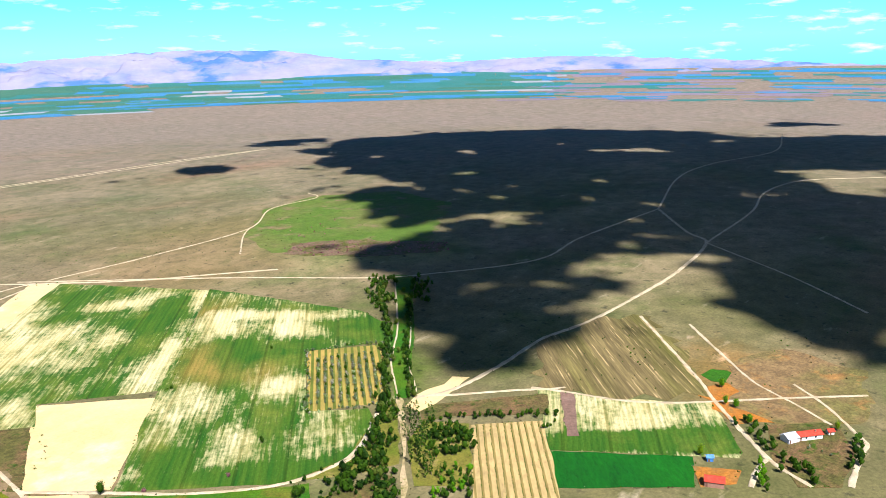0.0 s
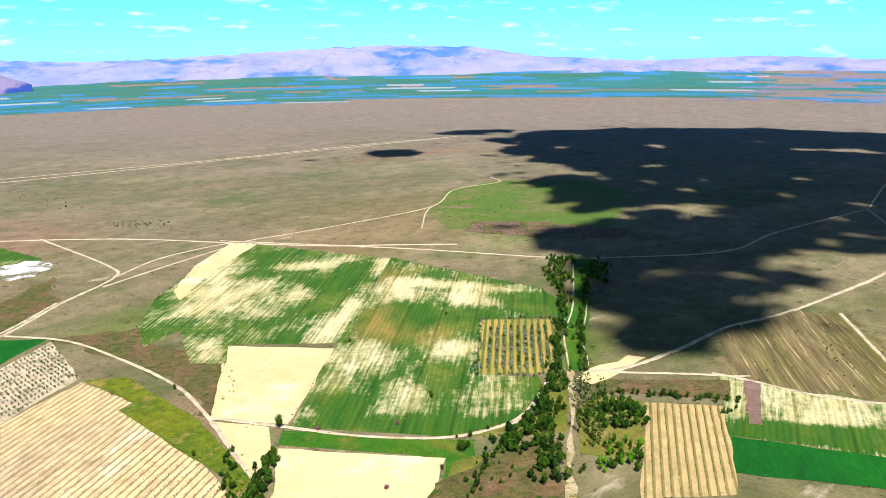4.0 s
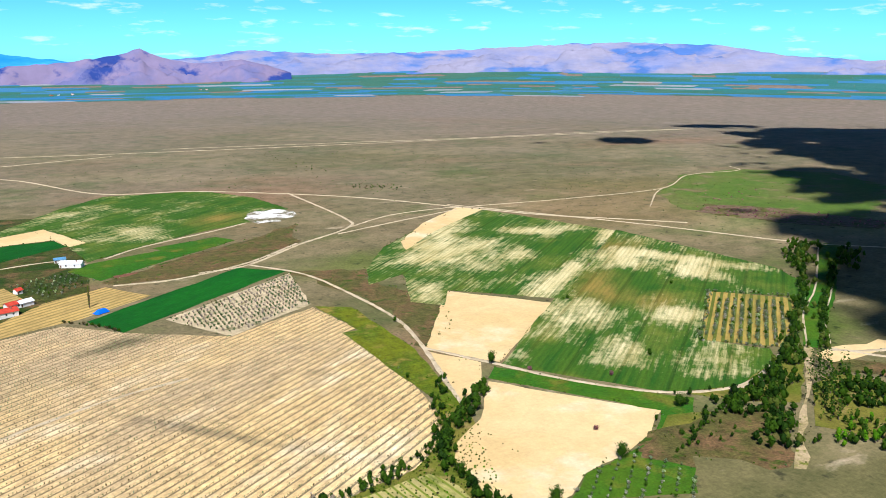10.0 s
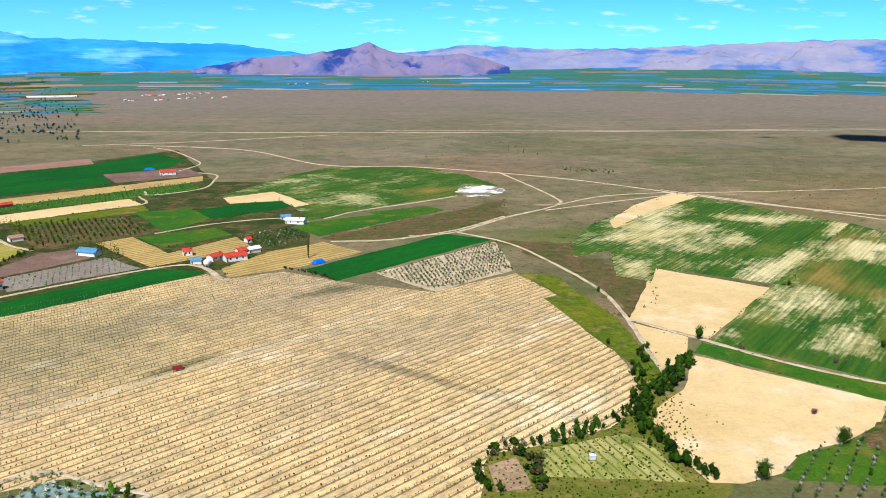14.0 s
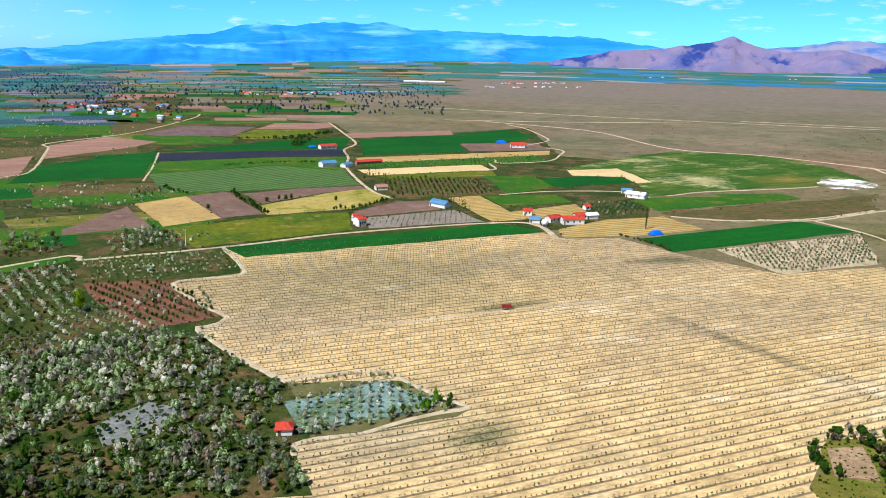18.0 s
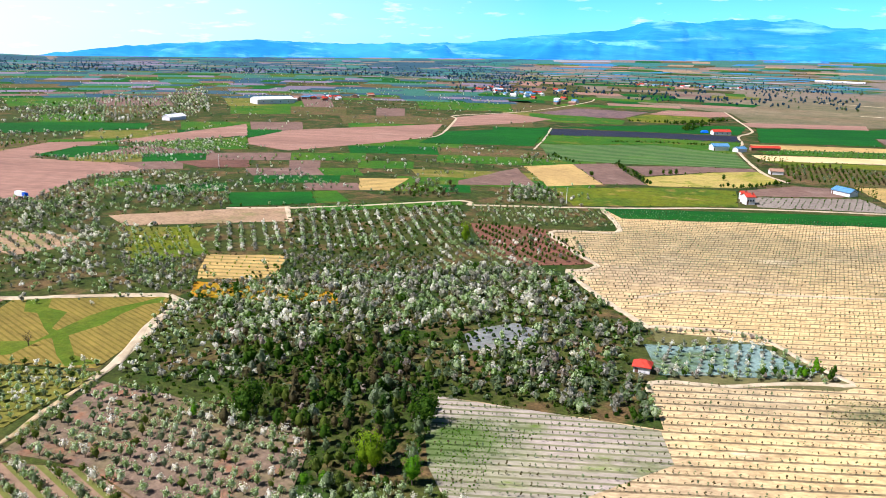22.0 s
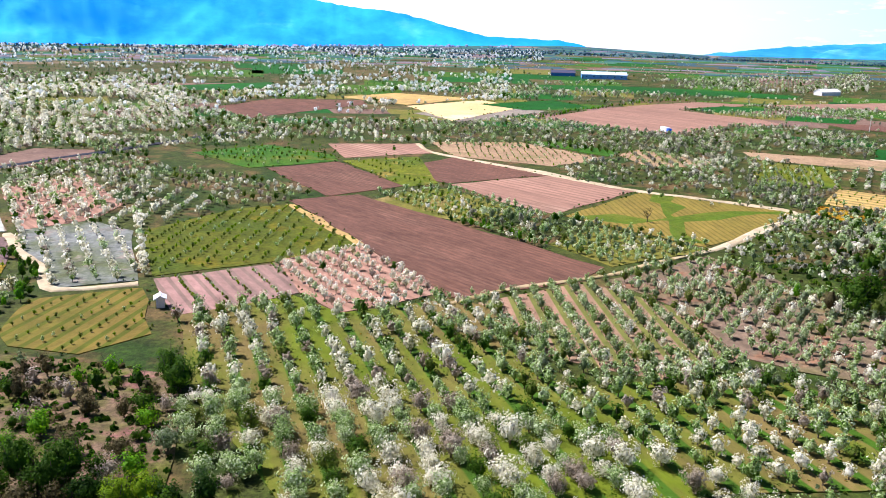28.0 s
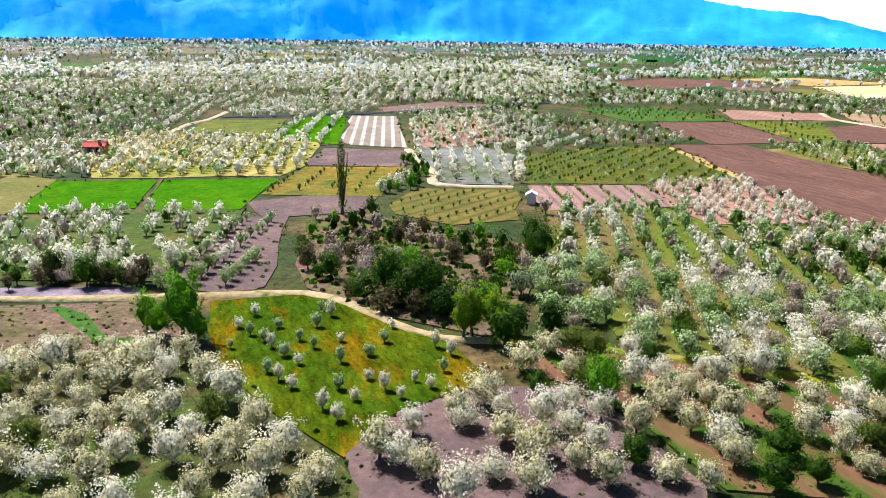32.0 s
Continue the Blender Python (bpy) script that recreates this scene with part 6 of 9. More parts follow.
field("orchard_floor", [(-224.7, -49.4), (-252.6, -27.2), (-259.0, -11.4), (-207.9, 8.5), (-194.3, -10.2), (-182.7, -38.0)], OLIVEGREEN, "green floor of a young orchard")
field("tan_strip", [(-259.0, -13.1), (-258.9, -10.5), (-209.6, 10.0), (-207.4, 8.0)], TAN, "bare tan strip beside the young orchard")
field("orchard_floor", [(-180.5, -37.5), (-191.5, -11.3), (-168.9, -5.1), (-156.1, -28.3)], STRIPEPINK2, "pinkish soil with orchard rows")
field("orchard_floor", [(-194.4, -11.5), (-207.9, 9.2), (-167.3, 24.9), (-155.9, 3.2), (-168.9, -5.1)], PINK, "pink soil under white trees")
field("meadow", [(-148.8, -58.0), (-167.6, -59.0), (-174.3, -38.3), (-146.5, -30.8), (-137.4, -41.1), (-142.1, -54.0)], OLIVESTRIPE, "olive field with grass stripes")
field("green_field", [(-144.2, -136.7), (-154.1, -117.1), (-127.7, -102.2), (-115.5, -118.8), (-111.3, -126.6), (-129.7, -140.9)], BRIGHT, "bright green wheat field")
field("green_field", [(-154.6, -115.9), (-166.7, -93.0), (-134.4, -83.2), (-126.0, -99.6)], BRIGHT, "bright green wheat field beside a ditch")
field("tilled_field", [(-140.3, -85.6), (-150.9, -78.0), (-155.7, -63.4), (-141.9, -61.0), (-132.3, -71.6), (-93.2, -53.2), (-91.0, -55.4), (-125.6, -70.1)], LILAC, "bare purple-brown plot")
field("orchard_floor", [(-97.9, -71.3), (-129.2, -79.3), (-131.9, -72.6), (-91.7, -53.6), (-88.6, -58.2), (-88.5, -65.3)], LILAC, "bare purple-brown soil under tree rows")
field("meadow", [(-148.7, -87.0), (-183.6, -95.4), (-193.3, -72.6), (-156.2, -63.0)], YELLOW, "yellow flowering orchard floor")
field("tilled_field", [(-185.5, -96.4), (-215.0, -106.0), (-219.4, -81.3), (-193.3, -72.6)], LILAC, "purple-brown weedy plot")
field("striped_field", [(-224.1, -105.5), (-298.6, -136.4), (-304.9, -120.0), (-225.4, -84.1)], WHITEROWS, "plot of pale covered rows")
field("orchard_floor", [(-284.6, -106.9), (-312.1, -87.4), (-259.4, -62.4), (-237.9, -65.7), (-226.3, -81.5)], PINK, "pink soil under white tree rows")
field("orchard_floor", [(-226.3, -81.5), (-237.9, -65.7), (-225.0, -51.7), (-179.7, -40.4), (-174.2, -57.6), (-187.8, -63.1), (-202.5, -72.7)], BLUEGREY, "grey soil under tree rows")
field("meadow", [(-228.3, -130.5), (-282.1, -152.3), (-298.0, -138.1), (-224.1, -105.5), (-222.6, -109.8)], BRIGHT, "green grass under white tree rows")
field("meadow", [(-226.7, -164.2), (-263.5, -175.8), (-275.4, -151.8), (-227.9, -131.4)], OLIVE, "olive-yellow field")
field("orchard_floor", [(-199.9, -175.2), (-223.1, -164.3), (-225.2, -129.8), (-225.0, -112.0), (-185.5, -96.4), (-169.8, -94.5), (-152.0, -127.5), (-150.4, -132.6)], TANGREEN, "grass and soil under white orchard")
field("tilled_field", [(-333.0, -139.9), (-374.8, -125.9), (-370.3, -99.8), (-351.2, -94.5), (-313.3, -127.4)], BROWNGREY, "brown far field")
field("sapling_meadow", [(-85.4, -56.6), (-92.5, -46.8), (-90.4, -37.6), (-86.5, -32.1), (-82.2, -22.7), (-73.7, -15.7), (-69.8, -18.6), (-63.1, -22.4), (-57.6, -22.2), (-55.0, -23.1), (-59.2, -31.4), (-61.0, -34.8), (-67.2, -42.9)], FLOWER, "green meadow with orange flowers and saplings")
field("orchard_floor", [(-55.4, -23.1), (-63.1, -22.4), (-69.8, -18.6), (-73.0, -15.5), (-75.0, -8.5), (-70.7, -2.3), (-60.7, 5.5), (-55.7, 8.8), (-44.3, -18.5), (-51.4, -20.7)], LILAC, "purplish soil under orchard rows")
field("scrub", [(-72.5, -83.7), (-82.4, -64.3), (-73.8, -50.6), (-67.8, -54.3), (-62.4, -65.3), (-59.6, -69.3)], SCRUBPINK, "brown scrub with dry grass and wheel ruts", rough_edge=4.5)
field("wheel_track", [(-75.7, -73.8), (-76.8, -72.7), (-75.3, -67.8), (-70.3, -60.6), (-70.9, -56.1), (-69.4, -55.2), (-68.0, -59.8), (-72.4, -67.1)], MIDGREEN, "grassy wheel track bending through the scrub", rough_edge=1.2)
field("gravel_bed", [(-78.8, -88.7), (-86.7, -68.5), (-83.9, -66.3), (-75.9, -85.5)], LILACPALE, "pale lilac gravel strip beside the track")
STRIPED = wheat("striped_wheat", 30.4, 0.02, ((348, 184, 30, 10, -50, -0.6), (365, 162, 30, 10, -50, -0.6), (380, 138, 34, 11, -55, -0.6), (397, 119, 22, 12, -40, -0.5), (392, 190, 40, 20, -55, 0.3)))
field("striped_field", [(395.8, 234.7), (398.6, 219.8), (420.1, 163.6), (433.5, 143.5), (384.5, 110.0), (377.9, 109.8), (333.6, 190.1)], STRIPED, "striped green and tan field by the road")
field("tilled_strip", [(398.8, 220.8), (401.5, 213.3), (355.2, 184.8), (351.7, 190.0)], BROWNGREY, "brown tilled strip")
field("green_field", [(333.1, 189.8), (366.7, 128.7), (339.5, 117.0), (304.1, 168.6)], GREEN, "dark green field of dense crop")
field("red_ground", [(438.2, 153.1), (466.8, 145.7), (474.1, 127.3), (426.6, 107.2), (411.5, 123.8), (435.2, 144.1)], REDORANGE, "bare orange-red ground by the crossing", rough_edge=4.5)
field("grass_patch", [(497.1, 107.3), (505.8, 94.1), (481.3, 81.5), (469.3, 93.0)], OLIVE, "olive grass patch on the steppe", rough_edge=4.5)
field("grass_patch", [(468.1, 162.7), (483.3, 151.4), (474.1, 138.4), (462.3, 153.9)], MIDGREEN, "green grass patch on the steppe", rough_edge=4.5)
field("farm_yard", [(420.9, 109.8), (444.6, 80.4), (415.0, 65.0), (376.7, 62.8), (365.7, 78.8), (386.7, 96.9)], SCRUB, "rough farm yard")
field("building_lot", [(357.6, 125.2), (366.8, 104.9), (353.0, 102.9), (340.9, 114.9)], REDORANGE, "bare red soil lot")
field("striped_field", [(334.4, 239.2), (359.9, 209.8), (305.3, 169.0), (288.1, 158.0), (256.3, 181.9), (283.2, 201.2)], TANSTRIPE, "tan field with planted dark stripes")
field("meadow", [(338.5, 277.7), (392.6, 225.7), (369.9, 212.4), (337.5, 254.7), (323.6, 263.8)], SCRUB, "brown scrub plot by the road")
field("sand_spill", [(382.8, 287.2), (387.7, 277.8), (369.8, 275.2), (353.8, 272.5), (331.8, 272.8), (332.7, 283.5), (349.0, 288.6)], CREAM, "pale sand spill by the ford", rough_edge=3.5)
field("meadow", [(323.6, 263.8), (335.3, 240.7), (283.2, 201.2), (267.7, 223.8), (299.9, 255.3)], OLIVEDRY, "green grove floor beside the stream")
field("stream_bank", [(540.9, 469.2), (548.9, 456.2), (424.2, 351.4), (342.7, 290.9), (338.9, 296.6), (402.3, 356.7), (462.4, 399.6)], MIDGREEN, "green bank along the stream")
field("stream_bed", [(342.3, 298.1), (339.0, 289.8), (299.7, 255.5), (266.0, 226.3), (234.8, 198.1), (231.2, 200.7), (264.0, 229.2), (298.5, 257.3)], RUTS, "pale dry stream bed among trees", rough_edge=1.6)
field("steppe_patch", [(581.6, 644.7), (628.3, 590.6), (664.0, 504.7), (632.4, 487.8), (574.5, 540.9), (541.5, 617.8)], SCRUBPINK, "pinkish-brown bare steppe", rough_edge=4.5)
field("steppe_patch", [(460.8, 273.9), (537.6, 261.3), (555.7, 232.8), (492.5, 179.1), (438.8, 145.4), (421.8, 164.3), (400.3, 220.7), (396.8, 235.4)], STREAKS, "dry steppe with pale wheel streaks", rough_edge=9.0)
MIXSTRIPE = banded("orchard_grass_strips", 11.1, (0.095, 0.12, 0.02), (0.14, 0.11, 0.05), 4.4, (0.045, 0.09, 0.012), 0.42, (0.085, 0.115, 0.018))
field("orchard_floor", [(-156.1, -28.3), (-167.1, -6.2), (-155.9, 3.2), (-163.5, 25.6), (-157.6, 34.2), (-117.6, 38.8), (-122.0, 71.5), (-108.1, 84.7), (-85.1, 77.6), (-85.2, 23.0), (-87.5, -3.8), (-119.8, -19.4)], MIXSTRIPE, "tan and green grass strips under orchard rows")
WARMSTRIPE = banded("brown_orchard_floor", 39.4, (0.14, 0.08, 0.05), (0.085, 0.075, 0.028), 4.6, (0.045, 0.08, 0.01), 0.5, (0.06, 0.09, 0.012))
field("orchard_floor", [(-84.0, -16.6), (-85.7, -10.5), (-85.7, 4.7), (-84.3, 20.2), (-83.5, 25.2), (-63.5, 21.5), (-60.8, 7.2), (-71.4, -1.9), (-76.3, -8.7), (-77.5, -13.7)], WARMSTRIPE, "brown soil with green strips under cherry trees")
field("orchard_floor", [(-104.5, -54.7), (-134.3, -66.8), (-139.7, -60.0), (-135.9, -44.9), (-127.6, -23.3), (-109.2, -19.5), (-91.1, -18.5), (-85.8, -19.1), (-87.1, -27.2), (-88.4, -35.2), (-94.8, -47.6)], SCRUBPINK, "brown litter under the thicket")
field("meadow", [(-108.5, -123.6), (-113.7, -117.0), (-126.9, -101.5), (-133.7, -82.2), (-115.2, -73.9), (-95.5, -69.5), (-90.2, -68.0), (-83.5, -86.5), (-81.5, -93.6)], BRIGHTDULL, "green grass under a white orchard")
field("ditch", [(-154.7, -117.4), (-155.2, -116.4), (-125.2, -98.9), (-124.8, -100.0)], SCRUB, "weedy ditch between green fields")
field("meadow", [(-141.5, -184.7), (-148.7, -168.1), (-147.5, -151.1), (-145.3, -137.7), (-115.5, -118.8), (-110.6, -125.8), (-105.3, -138.7)], OLIVEDRY, "dry grass by the white orchard")
field("steppe_patch", [(492.0, 154.3), (538.8, 134.7), (528.9, 81.9), (456.9, 67.9), (442.9, 80.0), (425.9, 107.0), (433.2, 134.1)], REDSTEPPE, "orange-brown dry steppe by the crossing", rough_edge=6.0)
# orchard floor with the trees' shade painted into its dark colours
SHADYFLOOR = soil_mat("shade_painted_orchard_floor", (0.075, 0.075, 0.03), (0.05, 0.075, 0.015), (0.14, 0.095, 0.06), 0.06, 0.16, 1.2, grain=0.55, speckle=0.5)
field("orchard_floor", [(-57.4, -66.9), (-60.9, -63.8), (-68.7, -55.1), (-67.8, -47.8), (-66.6, -42.5), (-60.5, -34.5), (-58.1, -29.6), (-53.5, -22.4), (-50.8, -19.7), (-44.6, -17.7), (-39.2, -28.7), (-33.7, -43.7)], SHADYFLOOR, "grass and litter painted dark as tree shade under dense white cherry trees")
field("orchard_floor", [(-327.8, 181.5), (-332.8, 212.0), (-282.9, 189.7), (-289.5, 158.4)], OLIVE, "green floor of a small orchard in rows")
field("orchard_floor", [(-152.4, 112.6), (-145.6, 116.9), (-131.9, 114.4), (-114.3, 93.0), (-121.6, 80.7), (-128.3, 96.2)], PINKGREY, "pinkish soil beside the orchard rows")
road([(-234.7, 1200.2), (-77.3, 1126.1), (22.4, 967.5), (125.8, 937.8), (262.8, 837.1), (348.7, 729.1), (400.5, 663.3), (454.1, 616.5), (499.0, 576.9)], 3.4, ROAD, "pale dusty farm road", "dirt_road")
road([(341.2, 750.6), (453.8, 595.7), (521.7, 485.2), (561.0, 445.9), (652.9, 389.6), (756.3, 397.3), (932.9, 389.3)], 2.7, ROAD, "pale farm road over the steppe", "dirt_road")
road([(932.9, 389.3), (1160.5, 456.5), (1316.7, 463.0), (1505.4, 421.1), (1751.4, 476.1)], 2.7, ROAD, "winding pale track over the steppe", "dirt_road")
road([(932.9, 389.3), (834.3, 315.5), (796.1, 280.2), (683.1, 263.8), (591.5, 262.7), (519.3, 266.1), (470.8, 275.4), (410.9, 272.9), (366.6, 275.7), (345.0, 286.3)], 3.4, ROAD, "dusty track across the steppe", "dirt_road")
road([(796.1, 280.2), (968.6, 290.4), (1103.4, 314.9), (1213.8, 298.1), (1277.9, 226.7), (1327.6, 162.1)], 2.7, ROAD, "dusty steppe track", "dirt_road")
road([(796.1, 280.2), (714.9, 177.3), (645.1, 104.1)], 2.0, ROAD, "faint steppe track", "dirt_road")
road([(359.6, 731.2), (474.5, 729.8), (603.5, 743.7), (698.0, 812.7), (784.9, 819.3), (804.6, 856.5)], 1.7, ROAD, "faint steppe track", "dirt_road")
road([(518.9, 655.5), (571.1, 714.5), (603.5, 743.7)], 1.7, ROAD, "faint steppe track", "dirt_road")
road([(133.5, 1387.0), (201.0, 1382.1), (396.8, 1365.1), (637.6, 1345.6), (915.3, 1346.0), (1139.6, 1320.4)], 2.4, ROAD, "pale track far over the plain", "dirt_road")
road([(-417.2, 1405.6), (-346.0, 1409.8), (-31.7, 1361.4), (310.9, 1336.3), (736.6, 1330.9), (1115.8, 1319.7)], 2.4, ROAD, "pale track far over the plain", "dirt_road")
road([(-296.4, 1199.1), (-145.3, 1238.0), (54.2, 1319.2)], 2.0, ROAD, "pale track far over the plain", "dirt_road")
road([(211.7, 885.1), (225.2, 728.5), (215.3, 683.6), (160.5, 637.1), (109.1, 587.1), (72.8, 577.2)], 2.7, ROAD, "pale dirt track between the fields", "dirt_road")
road([(109.1, 587.1), (138.8, 545.2), (153.2, 487.4), (161.6, 426.6), (157.3, 374.7), (149.0, 327.7), (145.1, 302.8)], 2.4, ROAD, "pale dirt track along the meadow", "dirt_road")
road([(157.3, 374.7), (178.2, 343.7), (203.4, 305.6), (234.9, 276.2), (268.0, 268.7), (291.6, 276.8), (317.1, 291.2)], 2.4, ROAD, "dirt track round the wheat field", "dirt_road")
road([(215.3, 683.6), (269.8, 721.4), (332.0, 734.0), (347.4, 728.3)], 2.0, ROAD, "faint track along the fields", "dirt_road")
road([(198.4, 661.0), (269.3, 693.1), (338.4, 722.2)], 2.0, ROAD, "faint track along the fields", "dirt_road")
road([(-220.2, 396.3), (-185.7, 353.8), (-198.8, 338.5), (-207.3, 326.4), (-181.2, 304.0), (-160.3, 289.7), (-163.2, 278.5), (-164.1, 273.4), (-131.9, 249.6), (-109.9, 236.7)], 2.7, ROAD, "pale dirt track to the row field", "dirt_road")
road([(-110.9, 238.2), (-105.6, 242.7), (-87.7, 253.5), (-80.2, 253.3), (-62.8, 242.2), (-52.5, 237.3), (-48.5, 234.2), (-55.2, 229.4), (-66.3, 218.2), (-74.7, 208.2), (-84.9, 202.4), (-89.7, 196.7), (-87.0, 190.5)], 2.0, ROAD, "pale sandy lane beside the wet orchard", "dirt_road")
road([(-274.6, 347.8), (-220.2, 396.3), (-166.5, 452.9), (-88.2, 510.1), (-63.3, 507.6), (-46.7, 475.1)], 2.7, ROAD, "pale lane north of the green strip", "dirt_road")
road([(-353.3, 248.1), (-333.0, 271.0), (-312.0, 303.8), (-284.1, 355.0), (-274.6, 347.8)], 2.7, ROAD, "pale lane between orchards", "dirt_road")
road([(-335.8, 273.4), (-318.5, 260.4), (-305.0, 250.6)], 2.4, ROAD, "pale lane end", "dirt_road")
road([(-431.7, 1081.8), (-371.1, 973.8), (-317.2, 873.3), (-308.4, 815.1), (-283.1, 758.4), (-262.9, 700.0), (-230.8, 638.8), (-199.7, 588.3), (-176.3, 565.2)], 2.7, ROAD, "white winding farm road", "dirt_road")
road([(-491.8, 547.5), (-496.3, 582.0), (-579.6, 705.8), (-608.0, 742.5), (-592.0, 863.9), (-628.6, 1062.7), (-665.3, 1145.4)], 2.7, ROAD, "white winding farm road", "dirt_road")
road([(-382.3, 567.8), (-421.0, 641.9), (-465.6, 720.1)], 2.0, ROAD, "white track", "dirt_road")
road([(-196.9, 1163.6), (-166.7, 1124.0), (-127.4, 1028.4), (-118.4, 984.2), (-134.6, 931.3)], 2.4, ROAD, "farm road by the red-roofed house", "dirt_road")
road([(-146.4, 799.1), (-136.7, 777.9), (-96.1, 808.9), (-89.5, 862.8), (-91.1, 899.9), (-111.3, 916.9)], 2.4, ROAD, "farm track", "dirt_road")
road([(-146.2, 770.7), (-135.4, 733.6), (-170.2, 709.0)], 2.4, ROAD, "farm track", "dirt_road")
road([(158.2, 640.5), (110.6, 593.8), (58.1, 568.0), (17.1, 567.6)], 2.7, ROAD, "track past the farms", "dirt_road")
road([(14.6, 648.2), (45.6, 679.6), (103.4, 715.6), (138.1, 740.8)], 2.0, ROAD, "lane among green fields", "dirt_road")
road([(-107.1, 608.9), (-70.1, 638.4), (-19.3, 655.3), (3.1, 636.5)], 2.0, ROAD, "lane past the white sheds", "dirt_road")
road([(-67.5, 519.0), (-48.9, 477.9), (-45.0, 479.4)], 2.0, ROAD, "lane beside the farm", "dirt_road")
road([(-356.9, 53.3), (-318.7, 79.9), (-291.6, 98.6), (-275.7, 113.7), (-259.3, 134.7), (-245.1, 148.7), (-233.8, 141.9), (-220.1, 126.5), (-203.4, 105.9), (-196.0, 95.2)], 2.7, ROAD, "pale lane round the yellow field", "dirt_road")
road([(-196.0, 95.2), (-186.7, 78.2), (-177.9, 64.7), (-169.6, 40.8), (-158.7, 23.5)], 1.7, RUTS, "grassy lane between orchards", "dirt_road")
road([(-396.6, 42.0), (-369.6, 45.8), (-336.1, 69.3), (-318.6, 84.2), (-294.5, 97.7), (-276.3, 111.7), (-266.4, 125.2), (-243.1, 148.3), (-232.2, 140.4), (-223.1, 127.3), (-201.6, 105.0)], 2.7, ROAD, "pale lane between fields", "dirt_road")
road([(-222.9, -82.7), (-206.7, -74.7), (-191.5, -64.8), (-175.9, -58.1), (-173.9, -53.0), (-177.0, -39.8)], 2.7, ROAD, "pale lane round the orchard", "dirt_road")
road([(-223.9, -166.0), (-246.0, -175.0), (-268.8, -179.3), (-289.7, -187.6)], 2.4, ROAD, "pale farm lane", "dirt_road")
road([(-74.7, -86.1), (-77.1, -80.1), (-83.5, -66.0), (-88.3, -56.3), (-92.7, -46.9), (-90.9, -39.4), (-86.5, -32.1), (-83.7, -24.6), (-85.2, -17.6)], 2.0, RUTS, "dirt track round the meadow", "dirt_road")
road([(-85.8, -17.8), (-86.8, -10.7), (-86.8, 4.6), (-86.6, 10.4), (-85.8, 20.4)], 1.7, LANE, "grassy lane through the orchard", "dirt_road")
road([(395.0, 238.0), (400.3, 220.7), (407.2, 187.5), (419.0, 163.1), (433.8, 143.6), (459.9, 112.4), (489.7, 74.3)], 2.7, ROAD, "gravel road past the crossing", "dirt_road")
road([(551.5, 239.5), (496.0, 191.5), (458.0, 159.0), (436.1, 142.8), (403.0, 114.0), (386.6, 99.5), (378.8, 89.6), (369.2, 73.8)], 2.7, ROAD, "gravel road over the steppe to the houses", "dirt_road")
road([(383.9, 98.7), (370.7, 99.1), (353.7, 96.3)], 2.7, ROAD, "gravel farm road", "dirt_road")
road([(427.3, 62.2), (407.1, 62.2), (378.7, 59.8)], 2.7, ROAD, "gravel farm road", "dirt_road")
road([(553.1, 202.7), (501.0, 157.4), (473.5, 131.8), (455.5, 103.9), (439.7, 81.9)], 2.0, ROAD, "worn track", "dirt_road")
road([(483.6, 112.9), (462.6, 90.0), (431.8, 66.0), (427.3, 62.2)], 2.0, ROAD, "worn track", "dirt_road")
road([(347.5, 288.9), (359.1, 272.8), (374.0, 257.1), (389.0, 241.3), (399.3, 227.9), (406.6, 221.6)], 2.4, ROAD, "gravel road to the ford", "dirt_road")
road([(315.8, 290.2), (300.4, 281.2), (277.7, 267.8), (262.0, 267.1)], 1.7, ROAD, "curved dirt track", "dirt_road")
road([(528.0, 458.2), (439.0, 379.7), (400.4, 350.4), (377.9, 333.2), (342.6, 297.7)], 1.4, ROAD, "path along the stream", "dirt_road")
road([(493.4, 413.4), (422.7, 353.8), (390.5, 330.6), (360.0, 299.1), (348.1, 289.4)], 1.4, ROAD, "path along the stream", "dirt_road")
road([(-270.9, -178.0), (-290.6, -153.7), (-302.4, -139.4), (-324.2, -123.0), (-342.5, -112.5), (-364.0, -96.2), (-387.2, -80.5), (-413.1, -63.1), (-436.4, -42.8)], 5.0, DARK, "dark weedy ditch between the orchards", "ditch")
orchard("orchard_trees", CHERRY_OLD, [(-57.4, -66.9), (-60.9, -63.8), (-68.7, -55.1), (-67.8, -47.8), (-66.6, -42.5), (-60.5, -34.5), (-58.1, -29.6), (-53.5, -22.4), (-50.8, -19.7), (-45.2, -18.0), (-40.3, -29.5), (-35.5, -42.6)], -170.7, 4.2, 3.9, "big white cherry trees in full bloom", 1.03)
orchard("orchard_trees", CHERRY_CREAM, [(-54.0, -21.1), (-62.8, -21.7), (-69.1, -18.4), (-72.4, -15.3), (-74.3, -8.3), (-70.1, -2.3), (-59.8, 6.8), (-52.5, -8.4), (-50.1, -19.4)], 65.3, 4.7, 3.3, "white cherry trees in rows on purplish soil", 1.04, jitter=0.7)
orchard("orchard_trees", CHERRY_CREAM, [(-84.0, -16.6), (-85.7, -10.5), (-85.7, 4.7), (-84.3, 20.2), (-83.5, 25.2), (-63.5, 21.5), (-60.8, 7.2), (-71.4, -1.9), (-76.3, -8.7), (-77.5, -13.7)], 39.4, 4.4, 3.5, "white cherry trees beside the grassy lane", 1.04, drop=0.1, jitter=0.8)
